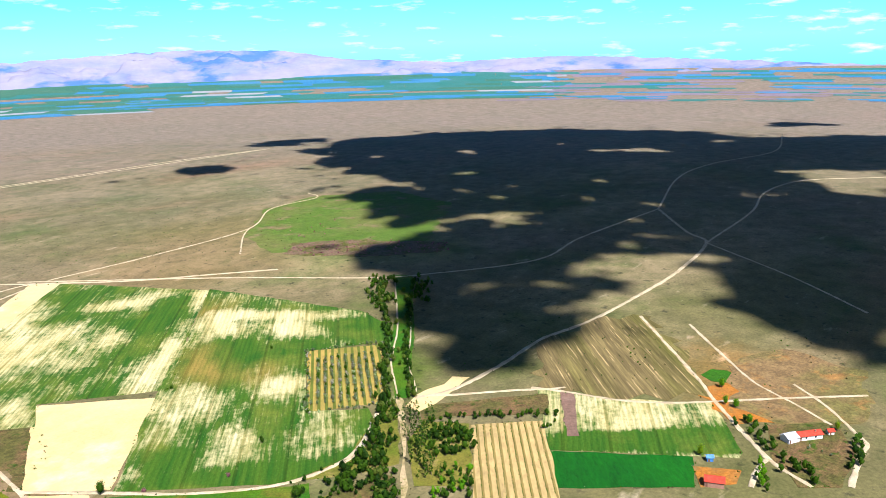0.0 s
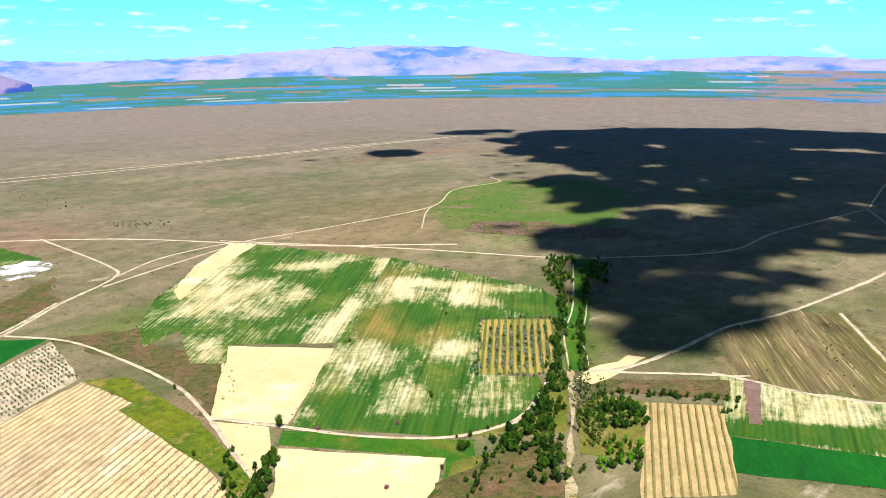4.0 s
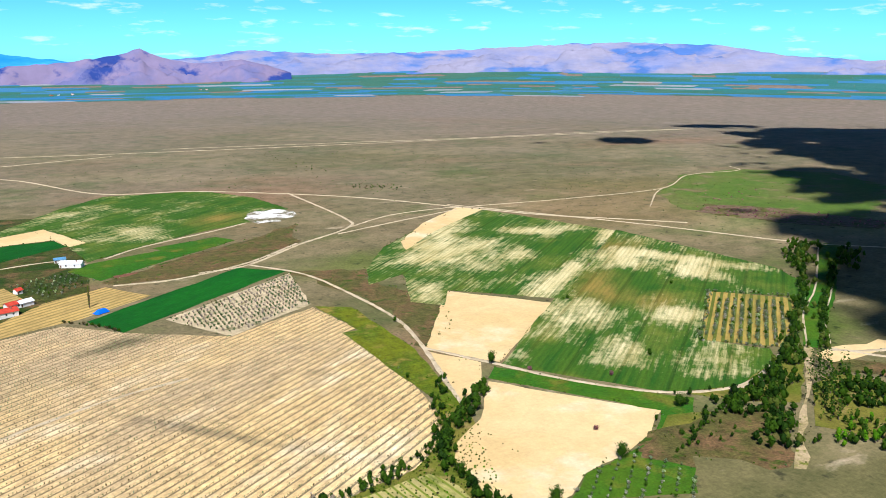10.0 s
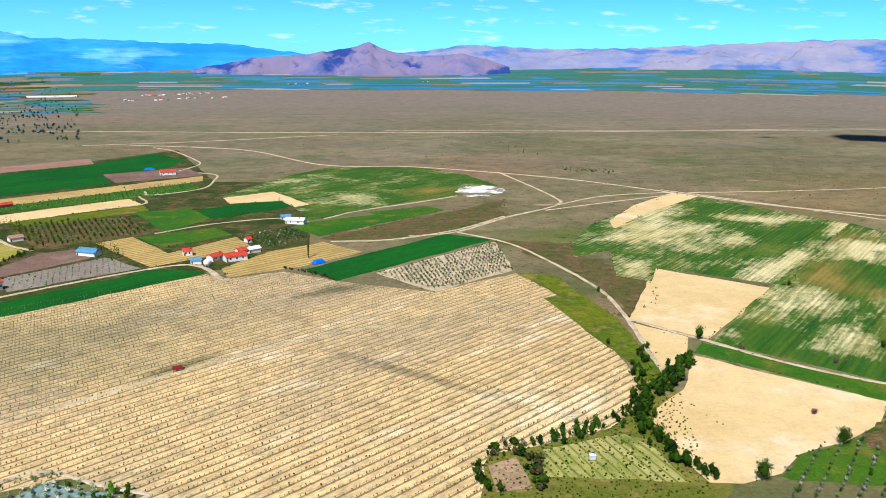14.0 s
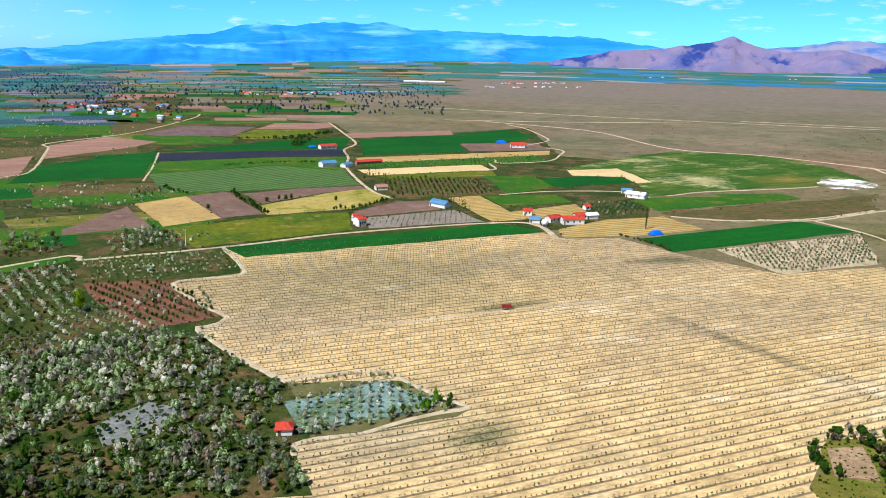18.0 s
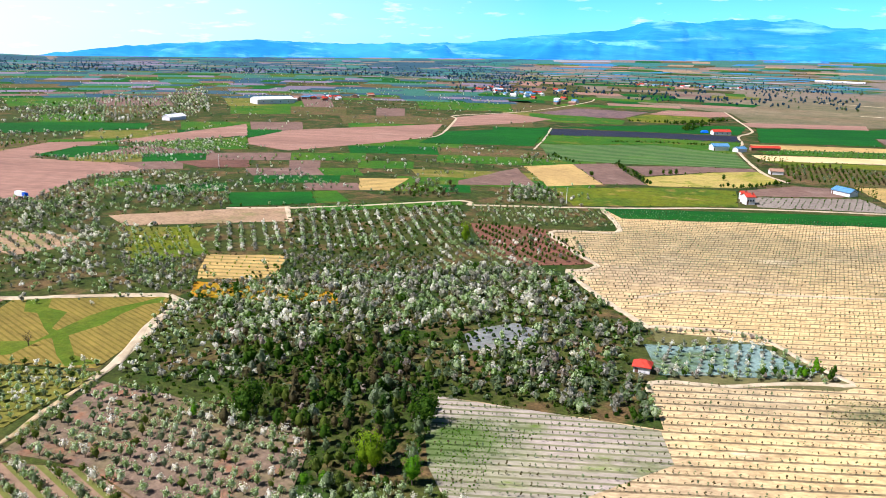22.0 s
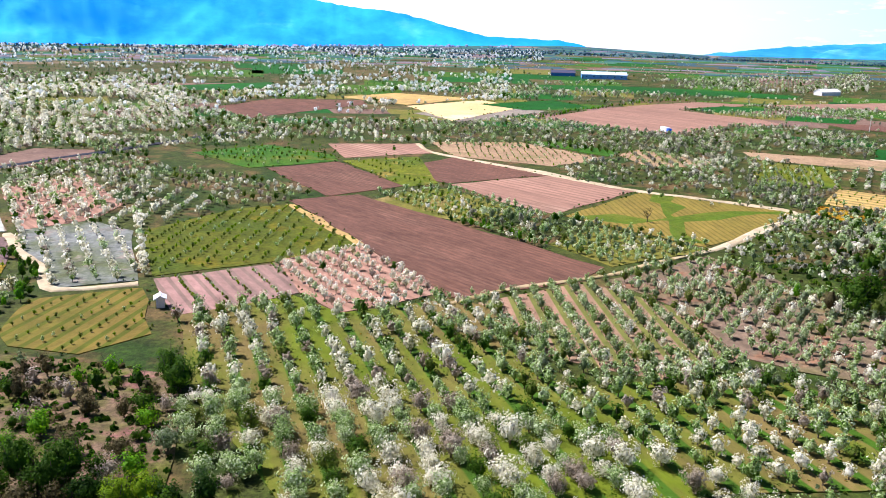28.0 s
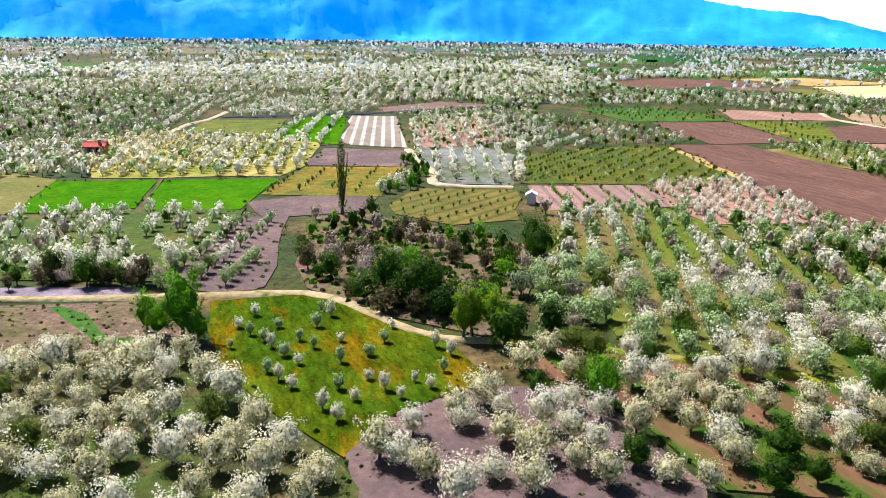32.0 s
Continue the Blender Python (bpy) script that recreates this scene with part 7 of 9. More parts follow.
orchard("orchard_trees", CHERRY_MIX, [(-156.1, -28.3), (-167.1, -6.2), (-155.9, 3.2), (-163.5, 25.6), (-157.6, 34.2), (-117.6, 38.8), (-122.0, 71.5), (-108.1, 84.7), (-85.1, 77.6), (-85.2, 23.0), (-87.5, -3.8), (-119.8, -19.4)], 11.1, 4.3, 3.3, "rows of white and pale green cherry trees", 1.15, jitter=0.9)
orchard("orchard_trees", CHERRY_GREEN, [(-157.5, 35.4), (-175.6, 65.3), (-137.9, 70.5), (-123.0, 74.1), (-116.4, 55.3), (-117.6, 38.8)], -0.1, 4.6, 3.2, "pale green orchard trees on striped soil", 0.85)
thicket("wild_trees", THICKET, [(-104.5, -54.7), (-134.3, -66.8), (-139.7, -60.0), (-137.7, -52.2), (-135.9, -44.9), (-127.7, -32.9), (-127.6, -23.3), (-109.2, -19.5), (-94.1, -19.3), (-87.2, -19.5), (-87.6, -27.4), (-88.9, -35.4), (-94.8, -47.6)], 4.5, "dark thicket of leafing and bare trees", 0.95)
hedgerow("hedge", DARK_TREE, [(-96.2, -38.6), (-92.5, -32.3), (-91.3, -26.5), (-87.3, -20.2), (-87.5, -14.8)], 3.5, 1.8, "dark trees along the thicket's edge", 1.00)
orchard("orchard_trees", CHERRY_DENSE, [(-476.3, -520.1), (-768.1, -130.1), (-392.7, -64.0), (-384.1, -103.7), (-381.9, -128.3), (-344.6, -144.9), (-387.0, -219.8), (-342.3, -256.4), (-303.1, -333.0)], -162.2, 7.0, 5.6, "white orchards stretching to the town", 1.45, drop=0.2)
orchard("orchard_trees", CHERRY_MIX, [(-528.5, -208.8), (-543.9, -73.3), (-492.3, -47.2), (-485.2, 70.5), (-384.1, 56.8), (-404.1, -6.6), (-379.3, -63.3), (-348.4, -138.9)], 126.0, 6.0, 4.8, "white and green orchards", 1.25, drop=0.2)
orchard("orchard_trees", CHERRY_PALE, [(-485.2, 70.5), (-538.6, 138.0), (-602.4, 257.8), (-665.4, 453.8), (-392.7, 273.2), (-369.6, 147.9), (-384.1, 56.8)], 119.9, 6.0, 4.6, "pale orchards by the pink field", 0.95, drop=0.2)
orchard("orchard_trees", CHERRY_MIX, [(-859.2, -337.0), (-863.3, -159.9), (-668.7, -107.1), (-720.6, 24.8), (-701.8, 52.4), (-651.0, 5.4), (-561.8, -75.7), (-544.8, -215.1)], 126.8, 8.0, 6.0, "white and green orchards", 1.5, drop=0.25)
orchard("orchard_trees", CHERRY_PALE, [(-720.6, 24.8), (-818.4, 172.1), (-1104.1, 744.3), (-777.9, 528.2), (-696.4, 296.7), (-656.8, 176.1), (-701.8, 52.4)], 118.5, 9.0, 7.0, "pale orchards in far rows", 1.4, drop=0.3)
thicket("wild_trees", WILD_PINK, [(-117.9, -57.2), (-133.6, -50.5), (-125.9, -37.3), (-113.1, -33.0), (-102.8, -43.2), (-105.9, -51.1)], 4.5, "pinkish bare fruit trees in the thicket", 0.95)
orchard("orchard_trees", CHERRY_GREEN, [(-96.7, -70.4), (-127.2, -78.1), (-131.9, -72.6), (-92.3, -54.0), (-89.0, -58.5), (-88.9, -65.6)], -165.9, 4.6, 2.9, "leafing trees in rows on purple soil", 0.85)
orchard("orchard_trees", CHERRY_WHITE, [(-108.5, -123.6), (-113.7, -117.0), (-126.9, -101.5), (-133.7, -82.2), (-115.2, -73.9), (-95.5, -69.5), (-90.2, -68.0), (-83.5, -86.5), (-81.5, -93.6)], -157.9, 4.4, 3.6, "white orchard on green grass", 1.00, drop=0.15)
hedgerow("hedge", WILD_DARK, [(-82.1, -85.1), (-84.9, -79.2), (-88.1, -69.6)], 3.0, 1.0, "dark bare trees along the track", 1.10)
hedgerow("hedge", WILD_PINK, [(-82.9, -83.1), (-86.0, -76.4), (-88.3, -67.0)], 2.5, 0.8, "bare brown shrubs along the track", 0.80)
orchard("orchard_trees", SAPLING, [(-84.2, -53.6), (-90.8, -45.9), (-89.4, -37.2), (-85.0, -31.5), (-80.9, -22.3), (-73.3, -16.8), (-69.6, -19.1), (-63.7, -22.7), (-57.4, -22.7), (-59.7, -31.6), (-61.7, -34.6), (-68.2, -42.5)], 58.2, 3.6, 2.7, "small white saplings on the flowery meadow", 0.55, drop=0.45)
orchard("orchard_trees", CHERRY_MIX, [(-83.5, 25.5), (-63.5, 21.8), (-60.0, 40.0), (-66.0, 70.0), (-84.8, 74.0)], 15.0, 4.4, 3.6, "white and green cherry trees on grassy soil", 1.1, jitter=0.8)
orchard("orchard_trees", CHERRY_GREEN, [(-100.0, 114.8), (-84.0, 112.0), (-78.0, 90.0), (-62.0, 96.0), (-70.0, 118.0), (-92.0, 116.0)], 30.0, 4.4, 3.4, "pale blossoming trees by the strip field", 1.1, jitter=0.8)
lone_tree("green_tree", kind_of("green_tree", "round", 4.2, 2.1, [FRESH], [1.0]), -73.2, -52.1, 1.85, "tall fresh green tree beside the scrub")
lone_tree("green_tree", GREEN_TREE, -72.5, -55.0, 1.00, "round fresh green bush tree")
lone_tree("green_tree", GREEN_TREE, -73.3, -57.0, 1.00, "round fresh green bush tree")
lone_tree("green_tree", GREEN_TREE, -72.0, -49.3, 1.00, "round fresh green bush tree")
lone_tree("green_tree", FRESH_TREE, -85.9, -21.5, 1.35, "light green leafing tree at the thicket")
lone_tree("green_tree", FRESH_TREE, -87.6, -19.6, 1.35, "light green leafing tree at the thicket")
lone_tree("green_tree", FRESH_TREE, -84.6, -22.2, 1.35, "light green leafing tree at the thicket")
lone_tree("green_tree", GREEN_TREE, -72.4, -4.4, 1.25, "dense green tree among white cherry trees")
lone_tree("green_tree", DARK_TREE, -94.8, -35.6, 1.50, "dark green tree by the thicket")
lone_tree("green_tree", DARK_TREE, -92.9, -31.2, 1.50, "dark green tree by the thicket")
lone_tree("green_tree", DARK_TREE, -94.6, -29.9, 1.50, "dark green tree by the thicket")
lone_tree("green_tree", DARK_TREE, -121.1, -21.3, 1.50, "dark green tree by the thicket")
lone_tree("green_tree", DARK_TREE, -123.8, -23.3, 1.50, "dark green tree by the thicket")
lone_tree("poplar_tree", POPLAR, -137.4, -63.0, 1.50, "tall thin poplar beside the plot")
orchard("orchard_trees", CHERRY_WHITE, [(-194.4, -11.5), (-206.8, 9.2), (-167.3, 24.9), (-155.9, 3.2), (-168.1, -5.1)], 22.2, 3.7, 3.3, "white cherry rows on pink soil", 0.85)
orchard("orchard_trees", YOUNG_GREEN, [(-223.4, -48.4), (-251.0, -27.0), (-256.4, -11.3), (-207.9, 7.8), (-195.3, -10.2), (-183.5, -37.9)], 169.7, 4.0, 2.6, "young green orchard trees in rows", 0.55)
orchard("orchard_trees", YOUNG_GREEN, [(-179.7, -36.8), (-190.5, -11.2), (-169.7, -5.4), (-156.8, -28.3)], 22.6, 5.5, 1.6, "sapling rows on pink soil", 0.42)
orchard("orchard_trees", CHERRY_WHITE, [(-156.1, -28.3), (-163.9, -16.3), (-168.2, -6.2), (-154.5, -1.2), (-141.0, -22.7)], 24.0, 5.5, 3.6, "white tree rows at the edge of pink soil", 0.85)
orchard("orchard_trees", YOUNG_GREEN, [(-148.8, -58.0), (-165.8, -58.3), (-172.9, -38.3), (-147.3, -31.2), (-138.2, -41.4), (-142.1, -54.0)], 163.3, 5.2, 3.0, "saplings in an olive striped field", 0.42)
orchard("orchard_trees", CHERRY_WHITE, [(-225.2, -81.1), (-236.8, -65.4), (-223.9, -51.6), (-180.3, -40.7), (-174.9, -57.7), (-187.8, -63.1), (-202.5, -72.5)], -159.7, 4.4, 3.4, "white tree rows on grey soil", 0.85)
orchard("orchard_trees", CHERRY_WHITE, [(-284.6, -106.9), (-312.1, -87.4), (-259.4, -62.4), (-237.9, -65.7), (-226.3, -81.5)], -157.6, 6.0, 3.0, "white tree rows on pink soil", 1.05)
orchard("orchard_trees", CHERRY_WHITE, [(-228.3, -130.5), (-282.1, -152.3), (-296.1, -137.2), (-225.2, -105.8), (-222.6, -109.8)], -159.1, 6.5, 3.4, "blue-white tree rows on grass", 1.00)
orchard("orchard_trees", CHERRY_DENSE, [(-178.7, -188.3), (-197.6, -173.3), (-220.4, -162.3), (-222.5, -128.3), (-222.3, -110.7), (-186.2, -96.8), (-171.4, -95.5), (-152.6, -127.9), (-141.5, -150.1)], -155.2, 4.4, 3.4, "large white orchard in bloom", 1.05)
orchard("orchard_trees", YOUNG_GREEN, [(-150.2, -87.2), (-182.6, -94.5), (-192.4, -72.7), (-157.5, -63.6)], -165.5, 6.0, 4.0, "young trees over yellow flowers", 0.50)
hedgerow("hedge", CHERRY_DENSE, [(-158.9, -64.2), (-168.3, -65.1), (-175.7, -64.2)], 4.0, 1.0, "row of white cherry trees", 1.20)
hedgerow("hedge", GREEN_TREE, [(-201.5, -75.8), (-190.6, -67.4), (-176.6, -61.5), (-162.6, -62.1)], 4.0, 1.5, "green shrubs round the white tree row", 0.70)
orchard("orchard_trees", CHERRY_DENSE, [(-241.3, -55.8), (-249.6, -50.8), (-184.6, -36.4), (-179.9, -39.8)], -166.4, 5.0, 4.0, "white trees between lane and orchard", 1.00)
orchard("orchard_trees", CHERRY_MIX, [(-309.7, -121.9), (-359.3, -126.5), (-378.3, -80.2), (-255.7, -52.7), (-266.3, -64.2), (-317.0, -88.8), (-291.8, -108.4)], 159.2, 6.0, 4.5, "white and green trees behind the orchard rows", 1.00)
orchard("orchard_trees", CHERRY_DENSE, [(-334.9, -250.9), (-379.4, -215.5), (-358.6, -202.8), (-291.1, -192.7)], -159.1, 7.0, 3.6, "striped white orchard", 0.90)
orchard("orchard_trees", CHERRY_MIX, [(-303.1, -333.0), (-337.3, -252.7), (-284.0, -188.1), (-268.8, -179.3), (-246.0, -175.0), (-223.9, -166.0), (-202.2, -177.2), (-184.0, -204.3)], -153.0, 6.0, 4.6, "white orchards in bloom", 1.05)
orchard("orchard_trees", CHERRY_DENSE, [(-285.7, -183.7), (-351.7, -199.8), (-364.1, -151.6), (-311.9, -130.9), (-299.8, -138.9), (-285.9, -155.7), (-271.6, -172.0)], -168.9, 6.0, 4.2, "white orchards along the lane", 1.05)
orchard("orchard_trees", YOUNG_GREEN, [(-362.9, -58.2), (-386.0, -28.0), (-358.4, 1.2), (-346.2, 2.8), (-327.4, -30.7)], 40.2, 7.0, 4.0, "green orchard rows", 0.70)
orchard("orchard_trees", YOUNG_GREEN, [(-341.9, 5.6), (-353.2, 37.4), (-295.5, 38.9), (-289.0, 27.7)], 23.0, 6.0, 4.0, "pale green orchard rows", 0.60)
orchard("orchard_trees", CHERRY_MIX, [(-322.2, -114.8), (-335.7, -84.0), (-323.2, -51.9), (-294.3, -20.0), (-274.1, -1.9), (-260.7, -12.3), (-252.7, -30.6), (-289.0, -53.9), (-299.4, -84.6), (-270.2, -96.8)], 38.5, 6.0, 4.4, "white and green trees", 1.00)
orchard("orchard_trees", CHERRY_WHITE, [(-310.4, -110.7), (-297.3, -84.0), (-284.0, -53.0), (-251.1, -30.4), (-227.9, -48.6), (-238.8, -85.9)], 174.7, 6.5, 3.6, "white tree rows", 0.95)
orchard("orchard_trees", CHERRY_GREEN, [(-274.0, 12.2), (-291.1, 40.1), (-239.1, 70.1), (-207.6, 102.9), (-196.3, 96.3), (-184.7, 67.6), (-212.4, 48.9)], 27.8, 5.2, 3.6, "pale green orchard rows beside the brown field", 0.98)
orchard("orchard_trees", CHERRY_GREEN, [(-174.2, 63.7), (-192.6, 96.6), (-152.0, 113.3), (-145.6, 116.9), (-131.9, 114.4), (-114.3, 93.0), (-121.1, 82.4), (-129.1, 74.1), (-153.7, 73.4)], 14.1, 4.2, 3.0, "orchard rows between lanes", 1.15)
orchard("orchard_trees", CHERRY_GREEN, [(-160.2, 32.7), (-173.0, 57.9), (-153.6, 73.4), (-127.9, 73.9), (-117.1, 60.5), (-137.3, 29.3)], -3.3, 4.6, 2.6, "orchard rows on pink striped soil", 1.08)
orchard("orchard_trees", CHERRY_GREEN, [(-206.9, 59.0), (-224.8, 79.3), (-199.5, 99.4), (-185.7, 69.1)], 40.4, 4.2, 2.8, "orchard rows by the yellow field", 0.95)
orchard("orchard_trees", YOUNG_GREEN, [(-282.6, 41.2), (-249.5, 59.3), (-233.9, 42.8), (-239.2, 34.0), (-262.3, 12.1), (-278.6, 26.4)], 26.0, 5.0, 3.6, "young orchard rows on olive ground", 0.55)
thicket("wild_trees", WILD_GREY, [(-237.9, 39.6), (-247.2, 61.5), (-227.6, 80.3), (-217.2, 71.1), (-205.7, 58.2), (-218.9, 49.1)], 4.6, "grey-green trees along the field", 0.85)
hedgerow("hedge", GREEN_TREE, [(-234.4, 33.3), (-227.7, 41.5), (-218.9, 49.1), (-204.9, 57.0)], 4.0, 1.2, "green hedge along the brown field", 0.60)
hedgerow("hedge", CHERRY_GREEN, [(-196.9, 98.7), (-183.2, 77.1), (-176.1, 65.4), (-174.0, 58.3), (-169.8, 47.5), (-166.5, 38.7), (-162.9, 25.5)], 4.0, 1.6, "shrubs along the grassy lane", 0.65)
thicket("wild_trees", CHERRY_MIX, [(-144.4, 18.3), (-163.6, 24.3), (-159.3, 31.0), (-148.0, 31.9), (-136.2, 30.9)], 4.2, "mixed blossoming trees", 0.90)
orchard("orchard_trees", CHERRY_GREEN, [(-142.9, 20.7), (-145.8, 39.6), (-126.1, 51.5), (-128.2, 67.1), (-120.1, 79.8), (-113.8, 102.6), (-100.5, 114.6), (-84.0, 111.8), (-93.4, 85.4), (-124.2, 37.9)], 74.4, 4.0, 3.4, "blossoming trees below the striped orchard", 1.15)
thicket("wild_trees", WILD_DARK, [(-146.4, 115.7), (-158.5, 140.1), (-136.8, 152.1), (-126.0, 148.7), (-104.1, 122.4), (-99.5, 112.0), (-106.7, 100.8), (-115.9, 101.4)], 4.6, "dark wood of leafing trees", 1.14)
thicket("wild_trees", WILD_BROWN, [(-164.1, 131.0), (-142.4, 166.6), (-127.7, 152.6), (-143.3, 127.4), (-141.5, 117.1)], 4.4, "brown budding trees", 1.00)
lone_tree("green_tree", DARK_TREE, -150.9, 109.8, 1.90, "large dark green round tree")
lone_tree("green_tree", DARK_TREE, -151.7, 113.7, 1.90, "large dark green round tree")
lone_tree("green_tree", DARK_TREE, -117.8, 137.0, 1.90, "large dark green round tree")
lone_tree("green_tree", FRESH_TREE, -110.0, 112.1, 2.00, "large yellow-green tree at the field corner")
lone_tree("green_tree", FRESH_TREE, -112.2, 111.9, 2.00, "large yellow-green tree at the field corner")
lone_tree("green_tree", GREEN_TREE, -101.2, 114.5, 1.50, "round green leafy tree at the edge")
lone_tree("green_tree", GREEN_TREE, -114.1, 102.1, 0.80, "small round green leafy tree")
lone_tree("green_tree", GREEN_TREE, -116.2, 98.7, 0.80, "small round green leafy tree")
lone_tree("green_tree", GREEN_TREE, -159.3, 101.5, 0.80, "small round green leafy tree")
lone_tree("bare_tree", BARE_TREE, -231.7, 95.1, 0.90, "bare brown tree alone in the yellow field")
orchard("orchard_trees", CHERRY_PALE, [(-235.3, 139.4), (-246.6, 165.3), (-232.1, 191.0), (-210.0, 183.4), (-200.1, 160.8), (-169.1, 149.0), (-169.2, 114.5), (-192.8, 100.4)], 26.9, 4.4, 3.8, "grey-white orchard trees", 0.95)
orchard("orchard_trees", CHERRY_PALE, [(-303.2, 201.5), (-326.5, 220.6), (-303.8, 249.1), (-265.4, 217.1), (-283.3, 190.6)], -35.3, 5.2, 3.0, "rows of grey-leaved trees", 0.95)
orchard("orchard_trees", CHERRY_PALE, [(-322.9, 265.0), (-287.9, 323.9), (-275.6, 345.0), (-228.1, 288.2), (-227.3, 267.8), (-249.4, 224.2), (-263.1, 216.0)], -39.0, 5.4, 3.3, "rows of grey-leaved trees", 1.00)
orchard("orchard_trees", CHERRY_PINK, [(-259.2, 210.4), (-219.6, 254.8), (-190.2, 224.3), (-194.5, 202.7), (-208.7, 195.8), (-231.2, 184.5)], 26.3, 4.8, 3.8, "greyish pink blossoming trees", 1.00)
orchard("orchard_trees", CHERRY_PALE, [(-230.7, 271.8), (-220.4, 287.4), (-173.4, 269.0), (-143.0, 223.0), (-165.4, 201.5), (-187.2, 217.4)], -29.8, 4.8, 4.0, "green and grey trees", 1.00)
orchard("orchard_trees", CHERRY_PALE, [(-203.8, 191.1), (-188.7, 220.8), (-166.2, 200.8), (-162.1, 182.6), (-176.4, 170.2)], -8.4, 4.8, 4.0, "greyish trees of an old orchard", 1.00)
orchard("orchard_trees", CHERRY_PINK, [(-305.8, 165.5), (-280.7, 186.0), (-256.6, 166.4), (-243.2, 155.6), (-259.2, 139.0)], 0.7, 4.6, 3.8, "greyish trees on orchard plots", 0.95)
orchard("orchard_trees", CHERRY_GREEN, [(-244.8, 146.5), (-216.6, 164.9), (-194.5, 182.3), (-177.8, 169.0), (-225.9, 131.6)], 27.6, 4.6, 4.0, "rows of pale trees", 0.85)
orchard("orchard_trees", YOUNG_GREEN, [(-280.1, 187.7), (-259.2, 210.4), (-237.6, 187.2), (-256.4, 167.5)], 43.4, 4.6, 3.2, "saplings on a tan plot", 0.40)
orchard("orchard_trees", YOUNG_GREEN, [(-347.8, 189.4), (-323.4, 213.5), (-291.4, 185.1), (-307.4, 166.4)], 96.2, 5.0, 3.0, "saplings on tan-green ground", 0.50)
orchard("orchard_trees", YOUNG_GREEN, [(-374.3, 195.7), (-334.1, 272.0), (-309.5, 252.4), (-351.9, 191.8)], 62.2, 4.5, 4.0, "saplings on a pale strip", 0.40)
thicket("wild_trees", CHERRY_PALE, [(-392.0, 214.6), (-427.9, 267.4), (-410.6, 295.5), (-356.2, 250.1), (-376.7, 205.9)], 6.0, "grey-green thicket", 1.00)
thicket("wild_trees", CHERRY_PALE, [(-410.6, 295.5), (-414.1, 348.5), (-351.3, 336.0), (-353.7, 323.9), (-388.0, 276.9)], 6.0, "pale trees along the green field", 0.90)
thicket("wild_trees", WILD_BROWN, [(-332.1, 346.8), (-342.0, 384.7), (-319.7, 390.8), (-291.3, 359.0), (-314.3, 333.0)], 5.0, "reddish budding shrubs", 1.00)
thicket("wild_trees", CHERRY_PALE, [(-289.3, 391.4), (-295.8, 419.6), (-278.6, 428.1), (-247.2, 380.7), (-266.5, 363.8)], 5.0, "pale trees by the lane", 1.00)
orchard("orchard_trees", YOUNG_DARK, [(-244.4, 312.7), (-211.3, 327.7), (-164.3, 292.0), (-183.7, 268.3), (-210.8, 282.9)], -26.5, 5.2, 3.6, "young dark trees on red soil", 0.75)
orchard("orchard_trees", CHERRY_GREEN, [(-272.9, 345.6), (-217.3, 393.0), (-190.9, 357.4), (-212.0, 333.8), (-246.7, 316.6)], 43.0, 6.0, 3.6, "grey orchard rows by the lane", 0.75)
lone_tree("green_tree", FRESH_TREE, -220.6, 278.9, 2.00, "yellow-green poplar at the wood's edge")
thicket("wild_trees", CHERRY_PALE, [(-241.2, 166.2), (-224.7, 203.3), (-202.7, 232.3), (-187.8, 258.6), (-159.3, 267.7), (-130.5, 247.0), (-134.9, 230.9), (-146.7, 214.4), (-159.3, 181.8), (-171.5, 155.6), (-195.5, 132.8)], 3.7, "dense wood of grey-green and pale trees", 1.26)
thicket("wild_trees", CHERRY_PINK, [(-144.7, 224.9), (-108.8, 234.4), (-105.0, 222.4), (-102.0, 201.4), (-89.9, 195.2), (-77.3, 175.7), (-97.3, 167.5), (-116.4, 159.9), (-124.6, 187.9)], 4.6, "greyish blossoming trees in the wood", 1.20)
thicket("wild_trees", CHERRY_MIX, [(-141.4, 178.0), (-128.7, 200.2), (-106.4, 213.5), (-97.4, 199.5), (-97.7, 186.4), (-117.0, 171.0), (-128.3, 156.6)], 4.6, "white and green trees near the hut", 1.20)
thicket("wild_trees", WILD_DARK, [(-188.8, 132.7), (-155.2, 169.8), (-128.3, 156.6), (-115.4, 134.5), (-116.4, 129.9), (-148.2, 102.1)], 4.8, "dark wood of old trees", 1.20)
thicket("wild_trees", WILD_BROWN, [(-205.3, 140.0), (-175.8, 157.5), (-152.6, 166.8), (-132.5, 150.5), (-153.6, 127.9), (-173.2, 116.5)], 5.2, "brown budding trees", 1.05)
orchard("orchard_trees", CHERRY_PALE, [(-104.5, 225.4), (-80.5, 248.5), (-58.9, 239.4), (-51.6, 231.4), (-63.0, 223.6), (-89.5, 201.9)], 18.1, 3.8, 3.2, "bluish-leaved trees on wet ground", 0.78)
hedgerow("hedge", GREEN_TREE, [(-64.7, 223.6), (-59.6, 235.4), (-52.4, 234.7)], 3.5, 1.8, "green bushes at the lane's bend", 0.75)
hedgerow("hedge", CHERRY_PINK, [(-90.4, 203.7), (-76.3, 216.7), (-63.2, 224.4)], 3.6, 1.4, "greyish trees along the sandy lane", 0.85)
hedgerow("hedge", CHERRY_PINK, [(-107.7, 232.1), (-92.1, 247.5), (-77.2, 250.5)], 4.0, 1.0, "budding trees along the lane", 0.70)
